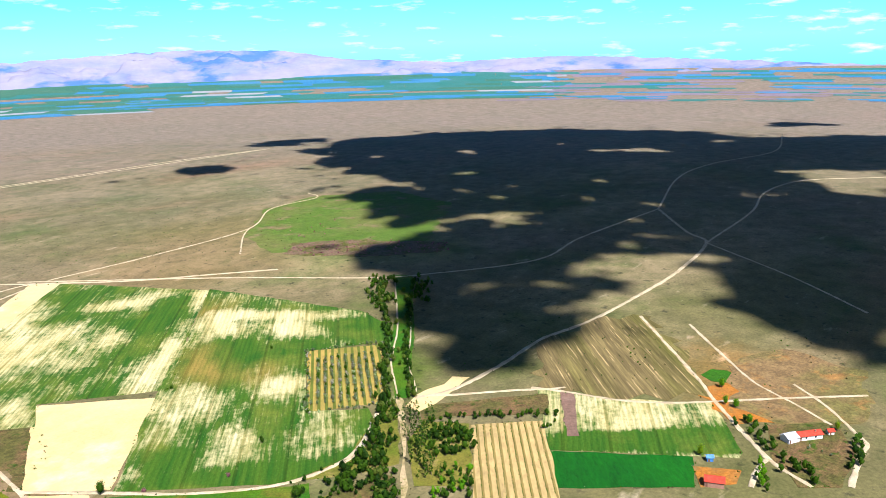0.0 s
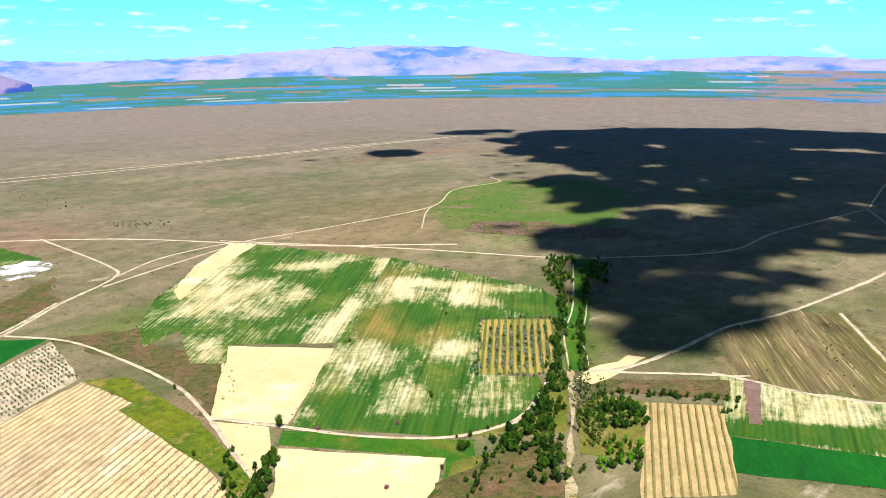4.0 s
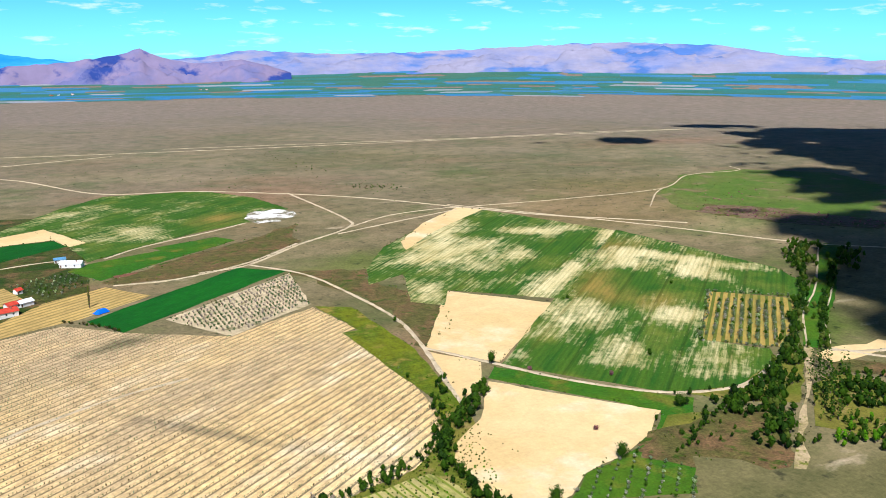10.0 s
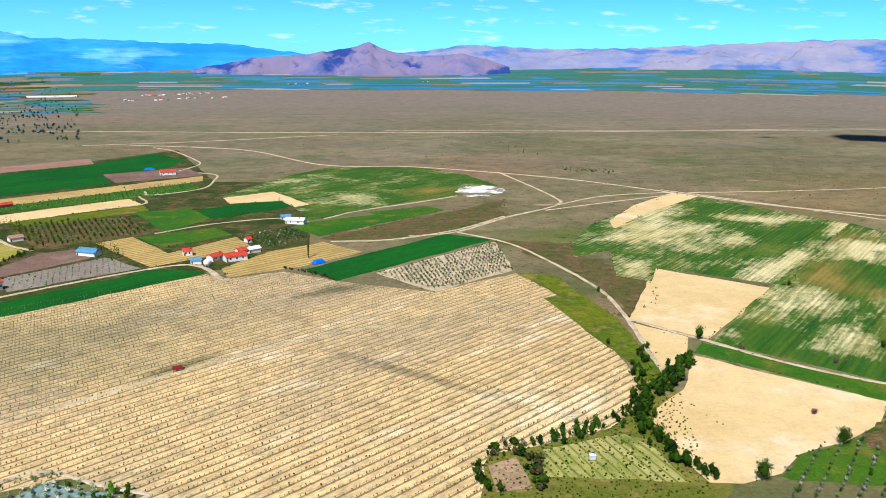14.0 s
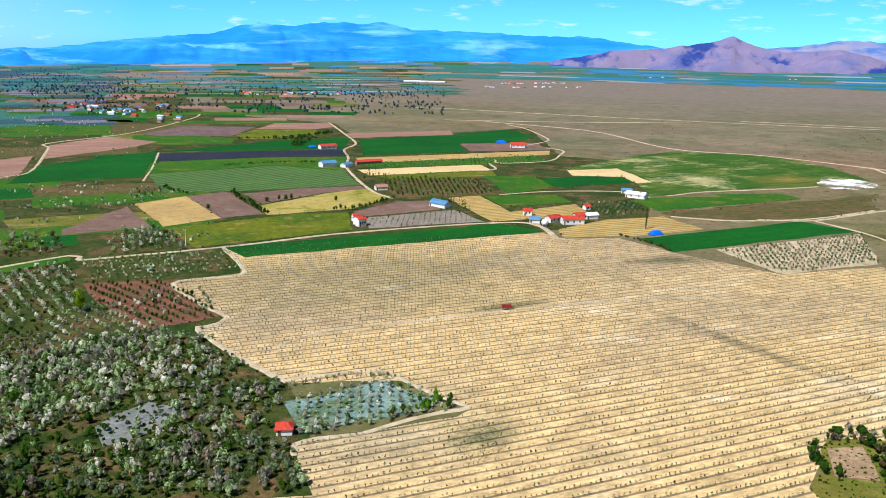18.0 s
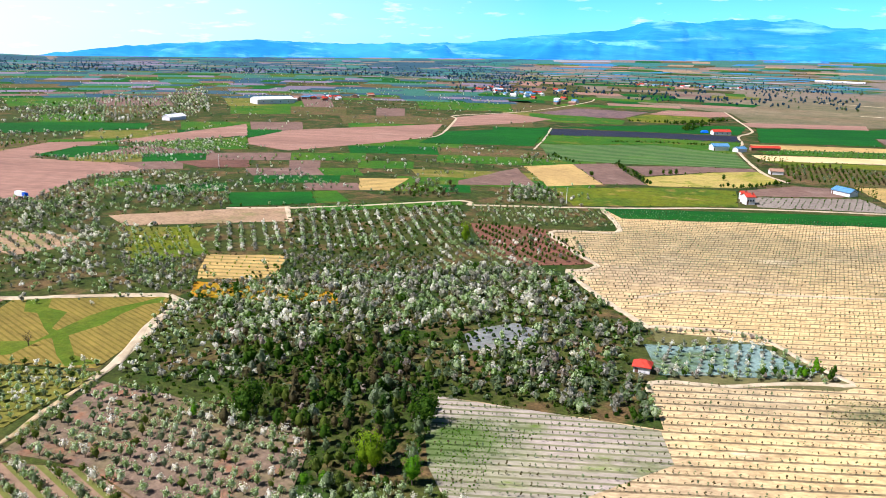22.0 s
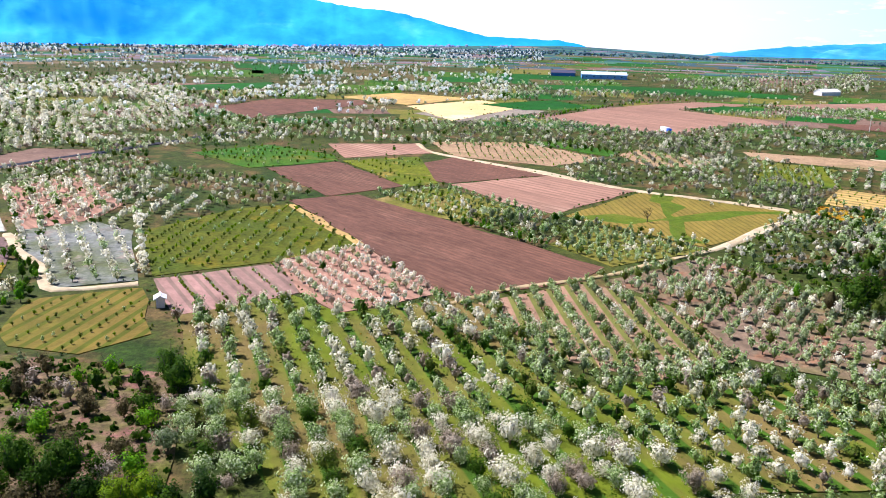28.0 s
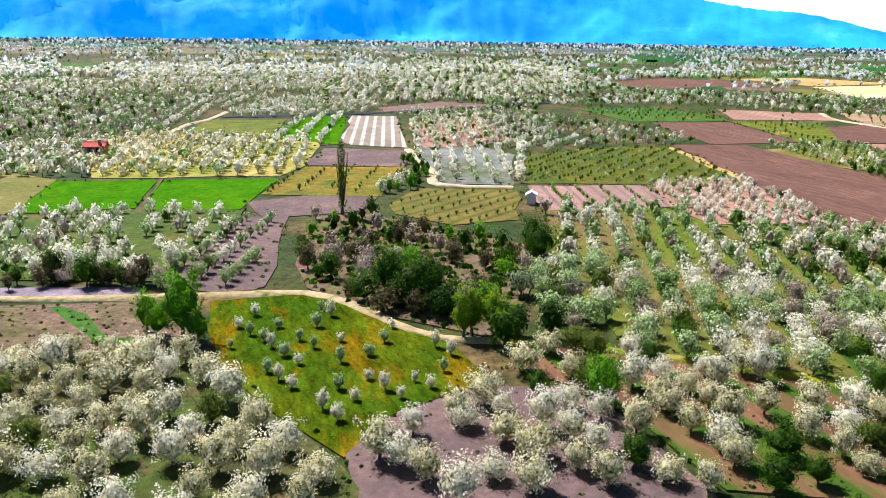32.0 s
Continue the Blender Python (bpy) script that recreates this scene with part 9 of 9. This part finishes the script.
house("warehouse", -844.6, 665.1, 75.6, 55.0, 30.0, 7.0, ROOF_WHITE, WALL_WHITE, "wide warehouse with a white roof", 4)
house("house", -739.6, 460.7, 103.0, 24.6, 14.0, 4.0, ROOF_WHITE, WALL_WHITE, "long white shed by the trees")
house("greenhouse", -786.6, 2871.4, 10.6, 161.8, 40.0, 4.0, ROOF_WHITE, WALL_WHITE, "white greenhouse on the plain")
village((-927, 1180), (-615, 1009), 26, 0)
village((-858, 667), (-870, 890), 22, 1)
village((-835, 1548), (-657, 1738), 22, 2)
village((-503, 2614), (-256, 2857), 18, 3)
village((-768, 1092), (-788, 1255), 12, 4)
village((-524, 2948), (-314, 3133), 26, 5)
village((-120, 3705), (68, 3754), 6, 6)
village((537, 3850), (644, 3780), 4, 7)
tarpaulin(7.4, 507.8, 35.8, 9.0, 5.0)
tarpaulin(-166.3, 944.6, 20.0, 12.0, 5.0)
tarpaulin(-345.8, 819.0, 40.0, 8.0, 5.0)
trailer(-53.9, 335.5, 19.1)
water_tank(-60.0, 508.7)
field_pump(90.1, 235.9)
parked_truck(-443.4, 185.1, 10.0)
power_pole(-460.4, 318.5)
power_pole(-240.4, 392.6)
CLOUD_SHADOW = [(1139.3, 1182.9), (1431.8, 1315.5), (1644.1, 1228.2), (1768.5, 1094.1), (1853.2, 1030.5), (1834.3, 839.0), (1870.2, 743.1), (1736.4, 567.6), (1709.2, 448.2), (1836.5, 405.4), (1919.2, 285.0), (1890.8, 136.9), (629.9, 28.7), (539.7, 76.5), (553.7, 98.6), (557.1, 141.6), (596.4, 168.7), (681.1, 199.6), (701.0, 271.0), (732.8, 341.4), (695.0, 352.5), (631.0, 314.0), (620.1, 282.4), (559.7, 277.6), (478.7, 280.1), (439.9, 283.2), (405.0, 281.9), (408.9, 311.8), (468.4, 370.3), (533.1, 439.5), (549.5, 482.8), (615.2, 539.6), (669.2, 546.5), (712.2, 614.9), (706.7, 709.8), (852.3, 694.6), (835.2, 771.2), (942.8, 767.9), (1010.8, 944.1)]
LIT_GAPS = [[(797.5, 597.0), (850.8, 574.7), (839.0, 501.7), (764.3, 493.4), (742.2, 531.9)], [(1437.1, 689.5), (1474.9, 605.2), (1399.8, 542.9), (1363.4, 621.2)], [(1303.2, 354.0), (1453.9, 179.7), (1173.7, 140.6), (1103.8, 229.4), (1213.8, 298.1)]]
SMALL_SHADES = [[(1173.9, 1371.7), (1315.2, 1475.4), (1383.7, 1433.7), (1275.8, 1340.6)], [(868.6, 1202.0), (911.8, 1203.9), (900.7, 1166.4), (867.5, 1161.8)], [(2253.8, 638.8), (2345.5, 578.7), (2298.4, 498.8), (2150.9, 542.2)]]
OCHRE = leaf_mat("ochre_flowers", [(0.30, 0.15, 0.02), (0.22, 0.18, 0.03), (0.12, 0.12, 0.02)], [0.4, 0.3, 0.3])
tufts("grass_tufts", [(-85.4, -56.6), (-92.5, -46.8), (-90.4, -37.6), (-86.5, -32.1), (-82.2, -22.7), (-73.7, -15.7), (-69.8, -18.6), (-63.1, -22.4), (-57.6, -22.2), (-55.0, -23.1), (-59.2, -31.4), (-61.0, -34.8), (-67.2, -42.9)], 0.7, [FRESH, LIME, OCHRE], [0.45, 0.15, 0.4], "grass tufts and small orange flowers", 0.42)
tufts("weeds", [(-50.8, -19.7), (-62.8, -21.7), (-84.0, -16.6), (-85.7, -10.5), (-82.7, 23.1), (-62.9, 19.8)], 1.3, [LEAF, SAGE, TWIG], [0.4, 0.3, 0.3], "low weeds between the orchard trees", 0.6)
tufts("weeds", [(-72.5, -83.7), (-82.4, -64.3), (-73.8, -50.6), (-67.8, -54.3), (-62.4, -65.3), (-59.6, -69.3)], 1.3, [TWIG, LEAF, SAGE], [0.5, 0.25, 0.25], "dry weeds and brambles on the scrub", 0.8)
tufts("weeds", [(-156.1, -28.3), (-167.1, -6.2), (-163.5, 25.6), (-117.6, 38.8), (-122.0, 71.5), (-108.1, 84.7), (-85.3, 74.6), (-85.2, 23.0), (-87.5, -3.8), (-119.8, -19.4)], 1.8, [LEAF, SAGE, OCHRE], [0.4, 0.35, 0.25], "low weeds between the orchard trees", 0.6)
field("garden_plot", [(55.5, 237.0), (65.5, 241.0), (65.8, 221.0), (54.5, 220.5)], TANPINK, "bare tan garden plot among bushes", rough_edge=1.2)
hedgerow("hedge", DARK_TREE, [(53.0, 236.0), (51.5, 228.0), (53.0, 219.0)], 3.0, 1.2, "bushes along the garden plot", 0.8)
hedgerow("hedge", SHRUB, [(67.0, 246.0), (70.0, 238.0), (69.0, 228.0), (68.0, 219.0)], 2.6, 1.4, "dense bushes beside the garden plot", 1.3)
tufts("grass_tufts", [(52.3, 234.1), (58.2, 245.8), (77.4, 249.6), (106.9, 259.9), (124.6, 279.4), (138.8, 313.3), (146.8, 313.6), (140.7, 279.9), (115.9, 195.1), (44.5, 193.4)], 1.9, [LEAF, SAGE, FRESH, TWIG], [0.35, 0.3, 0.2, 0.15], "rough grass tufts between the fields", 1.3)
tufts("undergrowth", [(-241.2, 166.2), (-224.7, 203.3), (-202.7, 232.3), (-187.8, 258.6), (-159.3, 267.7), (-130.5, 247.0), (-108.8, 234.4), (-102.0, 201.4), (-89.9, 195.2), (-77.3, 175.7), (-126.0, 148.7), (-104.1, 122.4), (-99.5, 112.0), (-115.9, 101.4), (-152.0, 104.0), (-195.5, 132.8)], 2.3, [LEAF, DARKLEAF, TWIG, SAGE, GREYLEAF], [0.28, 0.24, 0.2, 0.14, 0.14], "low undergrowth and brambles in the wood", 2.3)
tufts("undergrowth", [(-322.9, 265.0), (-275.6, 345.0), (-228.1, 288.2), (-202.7, 232.3), (-241.2, 166.2), (-263.1, 216.0)], 3.2, [LEAF, DARKLEAF, TWIG, SAGE], [0.3, 0.26, 0.22, 0.22], "rough grass and low shrubs between orchard rows", 2.3)
tufts("undergrowth", [(-235.3, 139.4), (-246.6, 165.3), (-169.2, 149.0), (-142.0, 117.0), (-192.8, 100.4)], 2.8, [LEAF, DARKLEAF, TWIG, SAGE], [0.3, 0.26, 0.22, 0.22], "rough grass and low shrubs between orchard trees", 2.2)
tufts("undergrowth", [(-104.5, -54.7), (-134.3, -66.8), (-135.9, -44.9), (-127.6, -23.3), (-109.2, -19.5), (-91.1, -18.5), (-85.8, -19.1), (-87.1, -27.2), (-88.4, -35.2), (-94.8, -47.6)], 1.6, [DARKLEAF, LEAF, TWIG], [0.4, 0.3, 0.3], "dark undergrowth of the thicket", 2.0)
tufts("weeds", [(-53.3, 221.5), (-41.8, 228.0), (-32.1, 214.1), (-36.9, 201.3), (-44.4, 200.1)], 1.0, [SAGE, GREYLEAF, TWIG], [0.35, 0.35, 0.3], "thin weeds growing in patches on the tan field", 0.55)
tufts("weeds", [(-66.2, 334.7), (-57.2, 345.2), (-48.4, 348.8), (-36.1, 351.1), (-43.6, 336.5), (-55.9, 328.2)], 1.0, [SAGE, GREYLEAF, TWIG], [0.35, 0.35, 0.3], "thin weeds growing in patches on the tan field", 0.55)
tufts("weeds", [(5.2, 445.1), (31.1, 458.8), (42.7, 444.6), (20.2, 429.6)], 1.1, [SAGE, GREYLEAF, TWIG], [0.35, 0.35, 0.3], "thin weeds growing in patches on the tan field", 0.55)
tufts("weeds", [(-46.6, 430.6), (-28.9, 438.5), (-27.8, 422.7), (-39.3, 417.8)], 1.1, [SAGE, GREYLEAF, TWIG], [0.35, 0.35, 0.3], "thin weeds growing in patches on the tan field", 0.55)
tufts("weeds", [(24.2, 343.9), (42.5, 331.8), (63.0, 312.9), (82.9, 285.1), (98.8, 264.2), (95.9, 261.4), (79.0, 277.8), (59.0, 303.1), (39.1, 322.2), (22.6, 338.0)], 1.3, [SAGE, GREYLEAF, TWIG], [0.35, 0.35, 0.3], "thin weeds growing in patches on the tan field", 0.55)
thicket("wild_trees", GREY_TREES, [(-162.2, 177.6), (-145.6, 175.5), (-133.0, 182.9), (-121.8, 189.6), (-89.6, 194.5), (-76.9, 174.2), (-126.3, 152.0), (-143.6, 163.5)], 3.8, "grey-green trees round the wet ground", 1.14)
thicket("wild_trees", CHERRY_PALE, [(-160.9, 199.9), (-143.2, 222.7), (-134.9, 230.9), (-108.4, 233.4), (-104.0, 220.3), (-128.7, 200.2), (-141.4, 178.0)], 5.2, "pale trees beside the tan field", 0.90)
thicket("wild_trees", DARK_TREE, [(-158.5, 178.3), (-151.8, 196.9), (-145.8, 213.1), (-135.3, 213.7), (-144.4, 198.7), (-146.8, 177.1)], 7.0, "green trees in the grassy hollow", 0.80)
hedgerow("hedge", DARK_TREE, [(56.0, 243.7), (64.6, 250.1), (77.3, 249.2), (96.6, 257.4), (107.3, 260.8)], 4.0, 2.2, "bushes at the corner of the row field", 0.85)
hedgerow("hedge", DARK_TREE, [(107.3, 260.8), (123.2, 279.3), (135.7, 307.1), (148.0, 333.2)], 4.0, 1.8, "bushes along the garden edge", 0.80)
tufts("grass_tufts", [(-102.8, 122.1), (-115.3, 140.9), (-107.7, 147.3), (-95.3, 150.8), (-96.2, 134.8), (-90.2, 122.4), (-93.1, 116.0)], 0.9, [FRESH, LEAF, SAGE], [0.4, 0.3, 0.3], "thin green growth at the head of the strip field", 0.6)
thicket("wild_trees", DARK_TREE, [(233.5, 272.7), (286.0, 291.6), (303.2, 286.5), (232.3, 214.1), (219.0, 232.3)], 9.0, "dark bushes between the small plots", 0.80)
hedgerow("hedge", DARK_TREE, [(202.5, 227.6), (229.6, 244.6), (259.0, 258.8), (285.0, 270.5)], 4.5, 1.5, "dark hedge by the small orchard", 0.80)
thicket("wild_trees", CHERRY_MIX, [(-114.0, -21.5), (-122.1, -18.7), (-94.5, -6.5), (-87.3, -7.6), (-88.4, -14.6), (-99.7, -18.4)], 3.9, "mixed trees between thicket and orchard", 1.00)
thicket("wild_trees", CHERRY_MIX, [(-97.0, 77.3), (-113.4, 96.3), (-104.2, 98.2), (-99.2, 102.7), (-76.8, 86.4), (-80.9, 67.2)], 4.2, "greyish white trees below the striped plots", 1.00)
thicket("wild_trees", SHRUB, [(32.8, 1088.8), (314.3, 1102.9), (613.6, 1004.5), (767.5, 687.6), (544.9, 495.3), (433.1, 609.0), (361.5, 743.2), (175.7, 826.0)], 24.0, "small dark shrubs strewn over the steppe", 0.42)
thicket("wild_trees", SHRUB, [(-114.1, 1324.7), (421.2, 1316.4), (696.2, 849.4), (517.3, 625.0), (366.3, 766.9), (128.9, 960.9), (-40.2, 1072.2)], 30.0, "small dark shrubs strewn over the steppe", 0.45)
thicket("wild_trees", SHRUB, [(461.9, 1168.8), (716.6, 1023.2), (799.1, 892.2), (588.5, 624.9), (433.0, 645.1), (313.5, 813.2)], 26.0, "small dark shrubs strewn over the steppe", 0.42)
thicket("wild_trees", SHRUB, [(388.7, 302.7), (541.8, 291.9), (520.5, 195.8), (478.0, 113.5), (449.5, 150.7), (401.2, 213.7)], 14.0, "small shrubs by the gravel roads", 0.40)

# ---- clouds over the plain, above the view: their shade lies on the steppe ----
def cloud(name, footprint, gaps, puff, base, label, seed, count):
    """A cumulus of many puffs over a patch of ground, shifted towards the sun by its height."""
    rnd = np.random.RandomState(seed)
    P = np.array(footprint)
    shift = bearing(SUN_HEADING, base / math.tan(radians(SUN_HEIGHT)))
    lo, hi = P.min(0), P.max(0)
    n = count * 14
    x, y = rnd.uniform(lo[0], hi[0], n), rnd.uniform(lo[1], hi[1], n)
    ok = inside(x, y, footprint)
    for g in gaps:
        ok &= ~inside(x, y, g)
    x, y = x[ok][:count], y[ok][:count]
    # ragged wisps that fray the edge
    k = rnd.randint(0, len(x), count * 6)
    reach = 0.042 * np.hypot(x[k], y[k])[:, None] * rnd.standard_t(4, size=(count * 6, 2))
    fx, fy = x[k] + reach[:, 0], y[k] + reach[:, 1]
    keep = np.array([noise.noise(Vector((a * 0.008, b * 0.008, seed))) > -0.05 for a, b in zip(fx, fy)])
    for g in gaps:
        keep &= ~inside(fx, fy, g)
    size = np.concatenate([np.ones(len(x)), rnd.uniform(0.07, 0.24, keep.sum())])
    x, y = np.concatenate([x, fx[keep]]), np.concatenate([y, fy[keep]])
    bm = bmesh.new()
    bmesh.ops.create_icosphere(bm, subdivisions=1 if count > 100 else 2, radius=1.0)
    sv = np.array([v.co[:] for v in bm.verts])
    st = np.array([[v.index for v in f.verts] for f in bm.faces])
    bm.free()
    sq = np.concatenate([st, st[:, 2:3]], 1)
    VV, TT, base_i = [], [], 0
    for i in range(len(x)):
        far = math.hypot(x[i], y[i])
        s = size[i] * puff * rnd.uniform(0.3, 1.2) * (0.85 + far / 3200.0)
        wob = 1 + 0.28 * np.sin(sv @ rnd.normal(scale=3.0, size=3) + i) + 0.15 * np.sin(sv @ rnd.normal(scale=7.0, size=3))
        v = sv * wob[:, None] * s * np.array([rnd.uniform(0.7, 1.5), rnd.uniform(0.7, 1.5), 0.45])
        v[:, 2] = np.maximum(v[:, 2], -0.12 * s)
        VV.append(v + np.array([x[i] + shift.x, y[i] + shift.y, base + rnd.uniform(0, 12)]))
        TT.append(st + base_i)
        base_i += len(sv)
    V, T3 = np.concatenate(VV), np.concatenate(TT)
    me = bpy.data.meshes.new(name)
    me.vertices.add(len(V))
    me.vertices.foreach_set("co", V.astype(np.float32).ravel())
    me.loops.add(T3.size)
    me.loops.foreach_set("vertex_index", T3.astype(np.int32).ravel())
    me.polygons.add(len(T3))
    me.polygons.foreach_set("loop_start", np.arange(0, T3.size, 3, dtype=np.int32))
    me.update(calc_edges=True)
    me.materials.append(CLOUD_WHITE)
    return tagged(new(name, me), label, "cloud", kind="stuff")


cloud("cloud", CLOUD_SHADOW, LIT_GAPS, 34.0, 1300.0, "broad cumulus cloud that shades the steppe", 4, 1500)
for k, shade in enumerate(SMALL_SHADES):
    cloud("cloud", shade, [], 26.0, 1300.0, "small cumulus cloud over the plain", 20 + k, 14)


# ---- far patchwork of fields and trees towards the horizon ----
def far_land(h0, h1, r0, r1, palette, seed, step=2.4, rings=16, skip=0.0, lift=0.03):
    """Small fields on the rising plain, each a sheet that follows the ground."""
    rnd = random.Random(seed)
    batches = {}
    r = r0
    for k in range(rings):
        f0, f1 = k / rings, (k + 1) / rings
        ra = 1.0 / ((1 - f0) / r0 + f0 / r1)
        rb = 1.0 / ((1 - f1) / r0 + f1 / r1)
        h = h0 + rnd.uniform(0, 2)
        lean = rnd.uniform(-0.5, 0.5)
        while h < h1:
            w = step * rnd.uniform(0.5, 2.2)
            if rnd.random() >= skip:
                m = rnd.choice(palette)
                V, Q = batches.setdefault(m.name, ([], [], m))[:2]
                n0 = len(V)
                a0, a1 = ra, rb
                for i in range(5):
                    for j in range(4):
                        rr = a0 + (a1 - a0) * j / 3
                        hh = h + w * 0.995 * i / 4 + lean * j / 3
                        d = bearing(hh, rr)
                        V.append((d.x, d.y, plain_height(rr, hh) + (lift if rr < 1300 else 0.25 + 0.1 * rr / 1000.0)))
                for i in range(4):
                    for j in range(3):
                        q = n0 + i * 4 + j
                        Q.append((q, q + 4, q + 5, q + 1))
            h += w
    for V, Q, m in batches.values():
        tagged(new("far_fields", np_mesh("far_fields", V, Q, [m])), "distant patchwork of fields on the plain", "fields", kind="stuff")


def far_trees(h0, h1, r0, r1, count, kind, seed, size, label):
    """Distant trees on the plain, in loose belts."""
    rnd = np.random.RandomState(seed)
    f = rnd.random_sample(count)
    rr = 1.0 / ((1 - f) / r0 + f / r1)
    band = np.round(rr / 60.0) * 60.0 + rnd.normal(scale=9.0, size=count)
    rr = np.where(rnd.random_sample(count) < 0.75, band, rr)
    hh = rnd.uniform(h0, h1, count)
    keep = np.array([noise.noise(Vector((h * 0.3, r * 0.007, seed))) > -0.14 for h, r in zip(hh, rr)])
    hh, rr = hh[keep], rr[keep]
    free = np.ones(len(hh), bool)
    for ring in CLEAR:
        free &= ~inside(-np.sin(np.radians(hh)) * rr, np.cos(np.radians(hh)) * rr, ring)
    hh, rr = hh[free], rr[free]
    shapes = shapes_of(kind["style"], -1, kind["height"], kind["spread"])
    P = np.stack([-np.sin(np.radians(hh)) * rr, np.cos(np.radians(hh)) * rr, rnd.uniform(0.7, 1.3, len(rr)) * size], -1)
    ob = plant_stuff("far_trees", shapes, [BARK] + kind["mats"], P, label, "trees", kind["mix"])
    me = ob.data
    co = np.empty(len(me.vertices) * 3, np.float32)
    me.vertices.foreach_get("co", co)
    co = co.reshape(-1, 3)
    table_r = np.arange(0, 5001, 50.0)
    hv = np.degrees(np.arctan2(-co[:, 0], co[:, 1]))
    rv = np.hypot(co[:, 0], co[:, 1])
    lift = np.zeros(len(co))
    hb = np.round(hv).astype(int)
    for h in np.unique(hb):
        s = hb == h
        lift[s] = np.interp(rv[s], table_r, [plain_height(q, float(h)) for q in table_r])
    co[:, 2] += lift
    me.vertices.foreach_set("co", co.ravel())
    me.update()


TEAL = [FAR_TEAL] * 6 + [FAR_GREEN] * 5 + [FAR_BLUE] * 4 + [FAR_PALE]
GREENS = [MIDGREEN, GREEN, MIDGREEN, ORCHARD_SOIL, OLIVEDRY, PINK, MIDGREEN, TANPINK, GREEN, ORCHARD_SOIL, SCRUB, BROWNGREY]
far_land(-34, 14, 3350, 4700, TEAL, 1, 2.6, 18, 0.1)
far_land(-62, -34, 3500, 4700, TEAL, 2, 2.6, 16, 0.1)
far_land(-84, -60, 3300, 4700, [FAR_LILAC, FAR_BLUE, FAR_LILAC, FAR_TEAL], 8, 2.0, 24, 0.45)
far_land(12, 34, 2000, 4700, GREENS + TEAL, 3, 1.8, 34, 0.3)
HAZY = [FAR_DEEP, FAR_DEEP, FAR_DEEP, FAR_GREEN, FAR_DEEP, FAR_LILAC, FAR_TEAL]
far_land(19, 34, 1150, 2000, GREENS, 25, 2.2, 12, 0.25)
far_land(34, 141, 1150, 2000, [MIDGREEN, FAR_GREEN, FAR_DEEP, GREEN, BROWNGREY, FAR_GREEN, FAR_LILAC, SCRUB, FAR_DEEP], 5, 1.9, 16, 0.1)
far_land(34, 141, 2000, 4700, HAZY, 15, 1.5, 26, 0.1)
far_land(28, 92, 480, 1150, [MIDGREEN, GREEN, ORCHARD_SOIL, ORCHARD_SOIL, OLIVEDRY, SCRUB, MIDGREEN, BROWNGREY], 11, 3.2, 12, 0.1)
far_trees(30, 78, 300, 640, 1300, CHERRY_PALE, 21, 0.8, "belts of pale trees between the fields")
far_trees(34, 76, 560, 1300, 900, CHERRY_PALE, 13, 0.85, "grey-green trees along the far fields")
far_trees(34, 80, 1000, 2000, 1700, CHERRY_PALE, 3, 0.9, "distant grey-green trees on the plain")
far_trees(34, 80, 1900, 4300, 2600, FAR_GREYS, 33, 1.5, "far trees on the plain with haze painted into their colour")
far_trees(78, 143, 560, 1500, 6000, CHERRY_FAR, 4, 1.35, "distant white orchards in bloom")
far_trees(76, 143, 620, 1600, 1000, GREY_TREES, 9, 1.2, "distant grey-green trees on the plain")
far_trees(76, 143, 1400, 3300, 5600, FAR_BLOOMS, 34, 1.6, "far orchards in bloom with haze painted into their colour")
far_trees(76, 143, 1400, 3500, 1600, FAR_GREYS, 35, 1.5, "far trees on the plain with haze painted into their colour")
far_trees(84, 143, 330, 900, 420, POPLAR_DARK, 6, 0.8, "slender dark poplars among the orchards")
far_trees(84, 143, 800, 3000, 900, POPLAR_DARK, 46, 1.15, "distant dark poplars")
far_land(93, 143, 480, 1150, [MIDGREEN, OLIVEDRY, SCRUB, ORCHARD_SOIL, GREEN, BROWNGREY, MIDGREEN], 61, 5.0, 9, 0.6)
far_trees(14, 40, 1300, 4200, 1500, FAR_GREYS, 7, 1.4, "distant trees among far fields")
verges(OUTLINES[1:])
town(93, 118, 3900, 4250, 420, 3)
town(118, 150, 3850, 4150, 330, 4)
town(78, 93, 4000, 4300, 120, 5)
for k in range(5):
    hh = 92 + 8 * k
    p, q = bearing(hh, 3500), bearing(hh + 8, 3600)
    village((p.x, p.y), (q.x, q.y), 26, 40 + k)
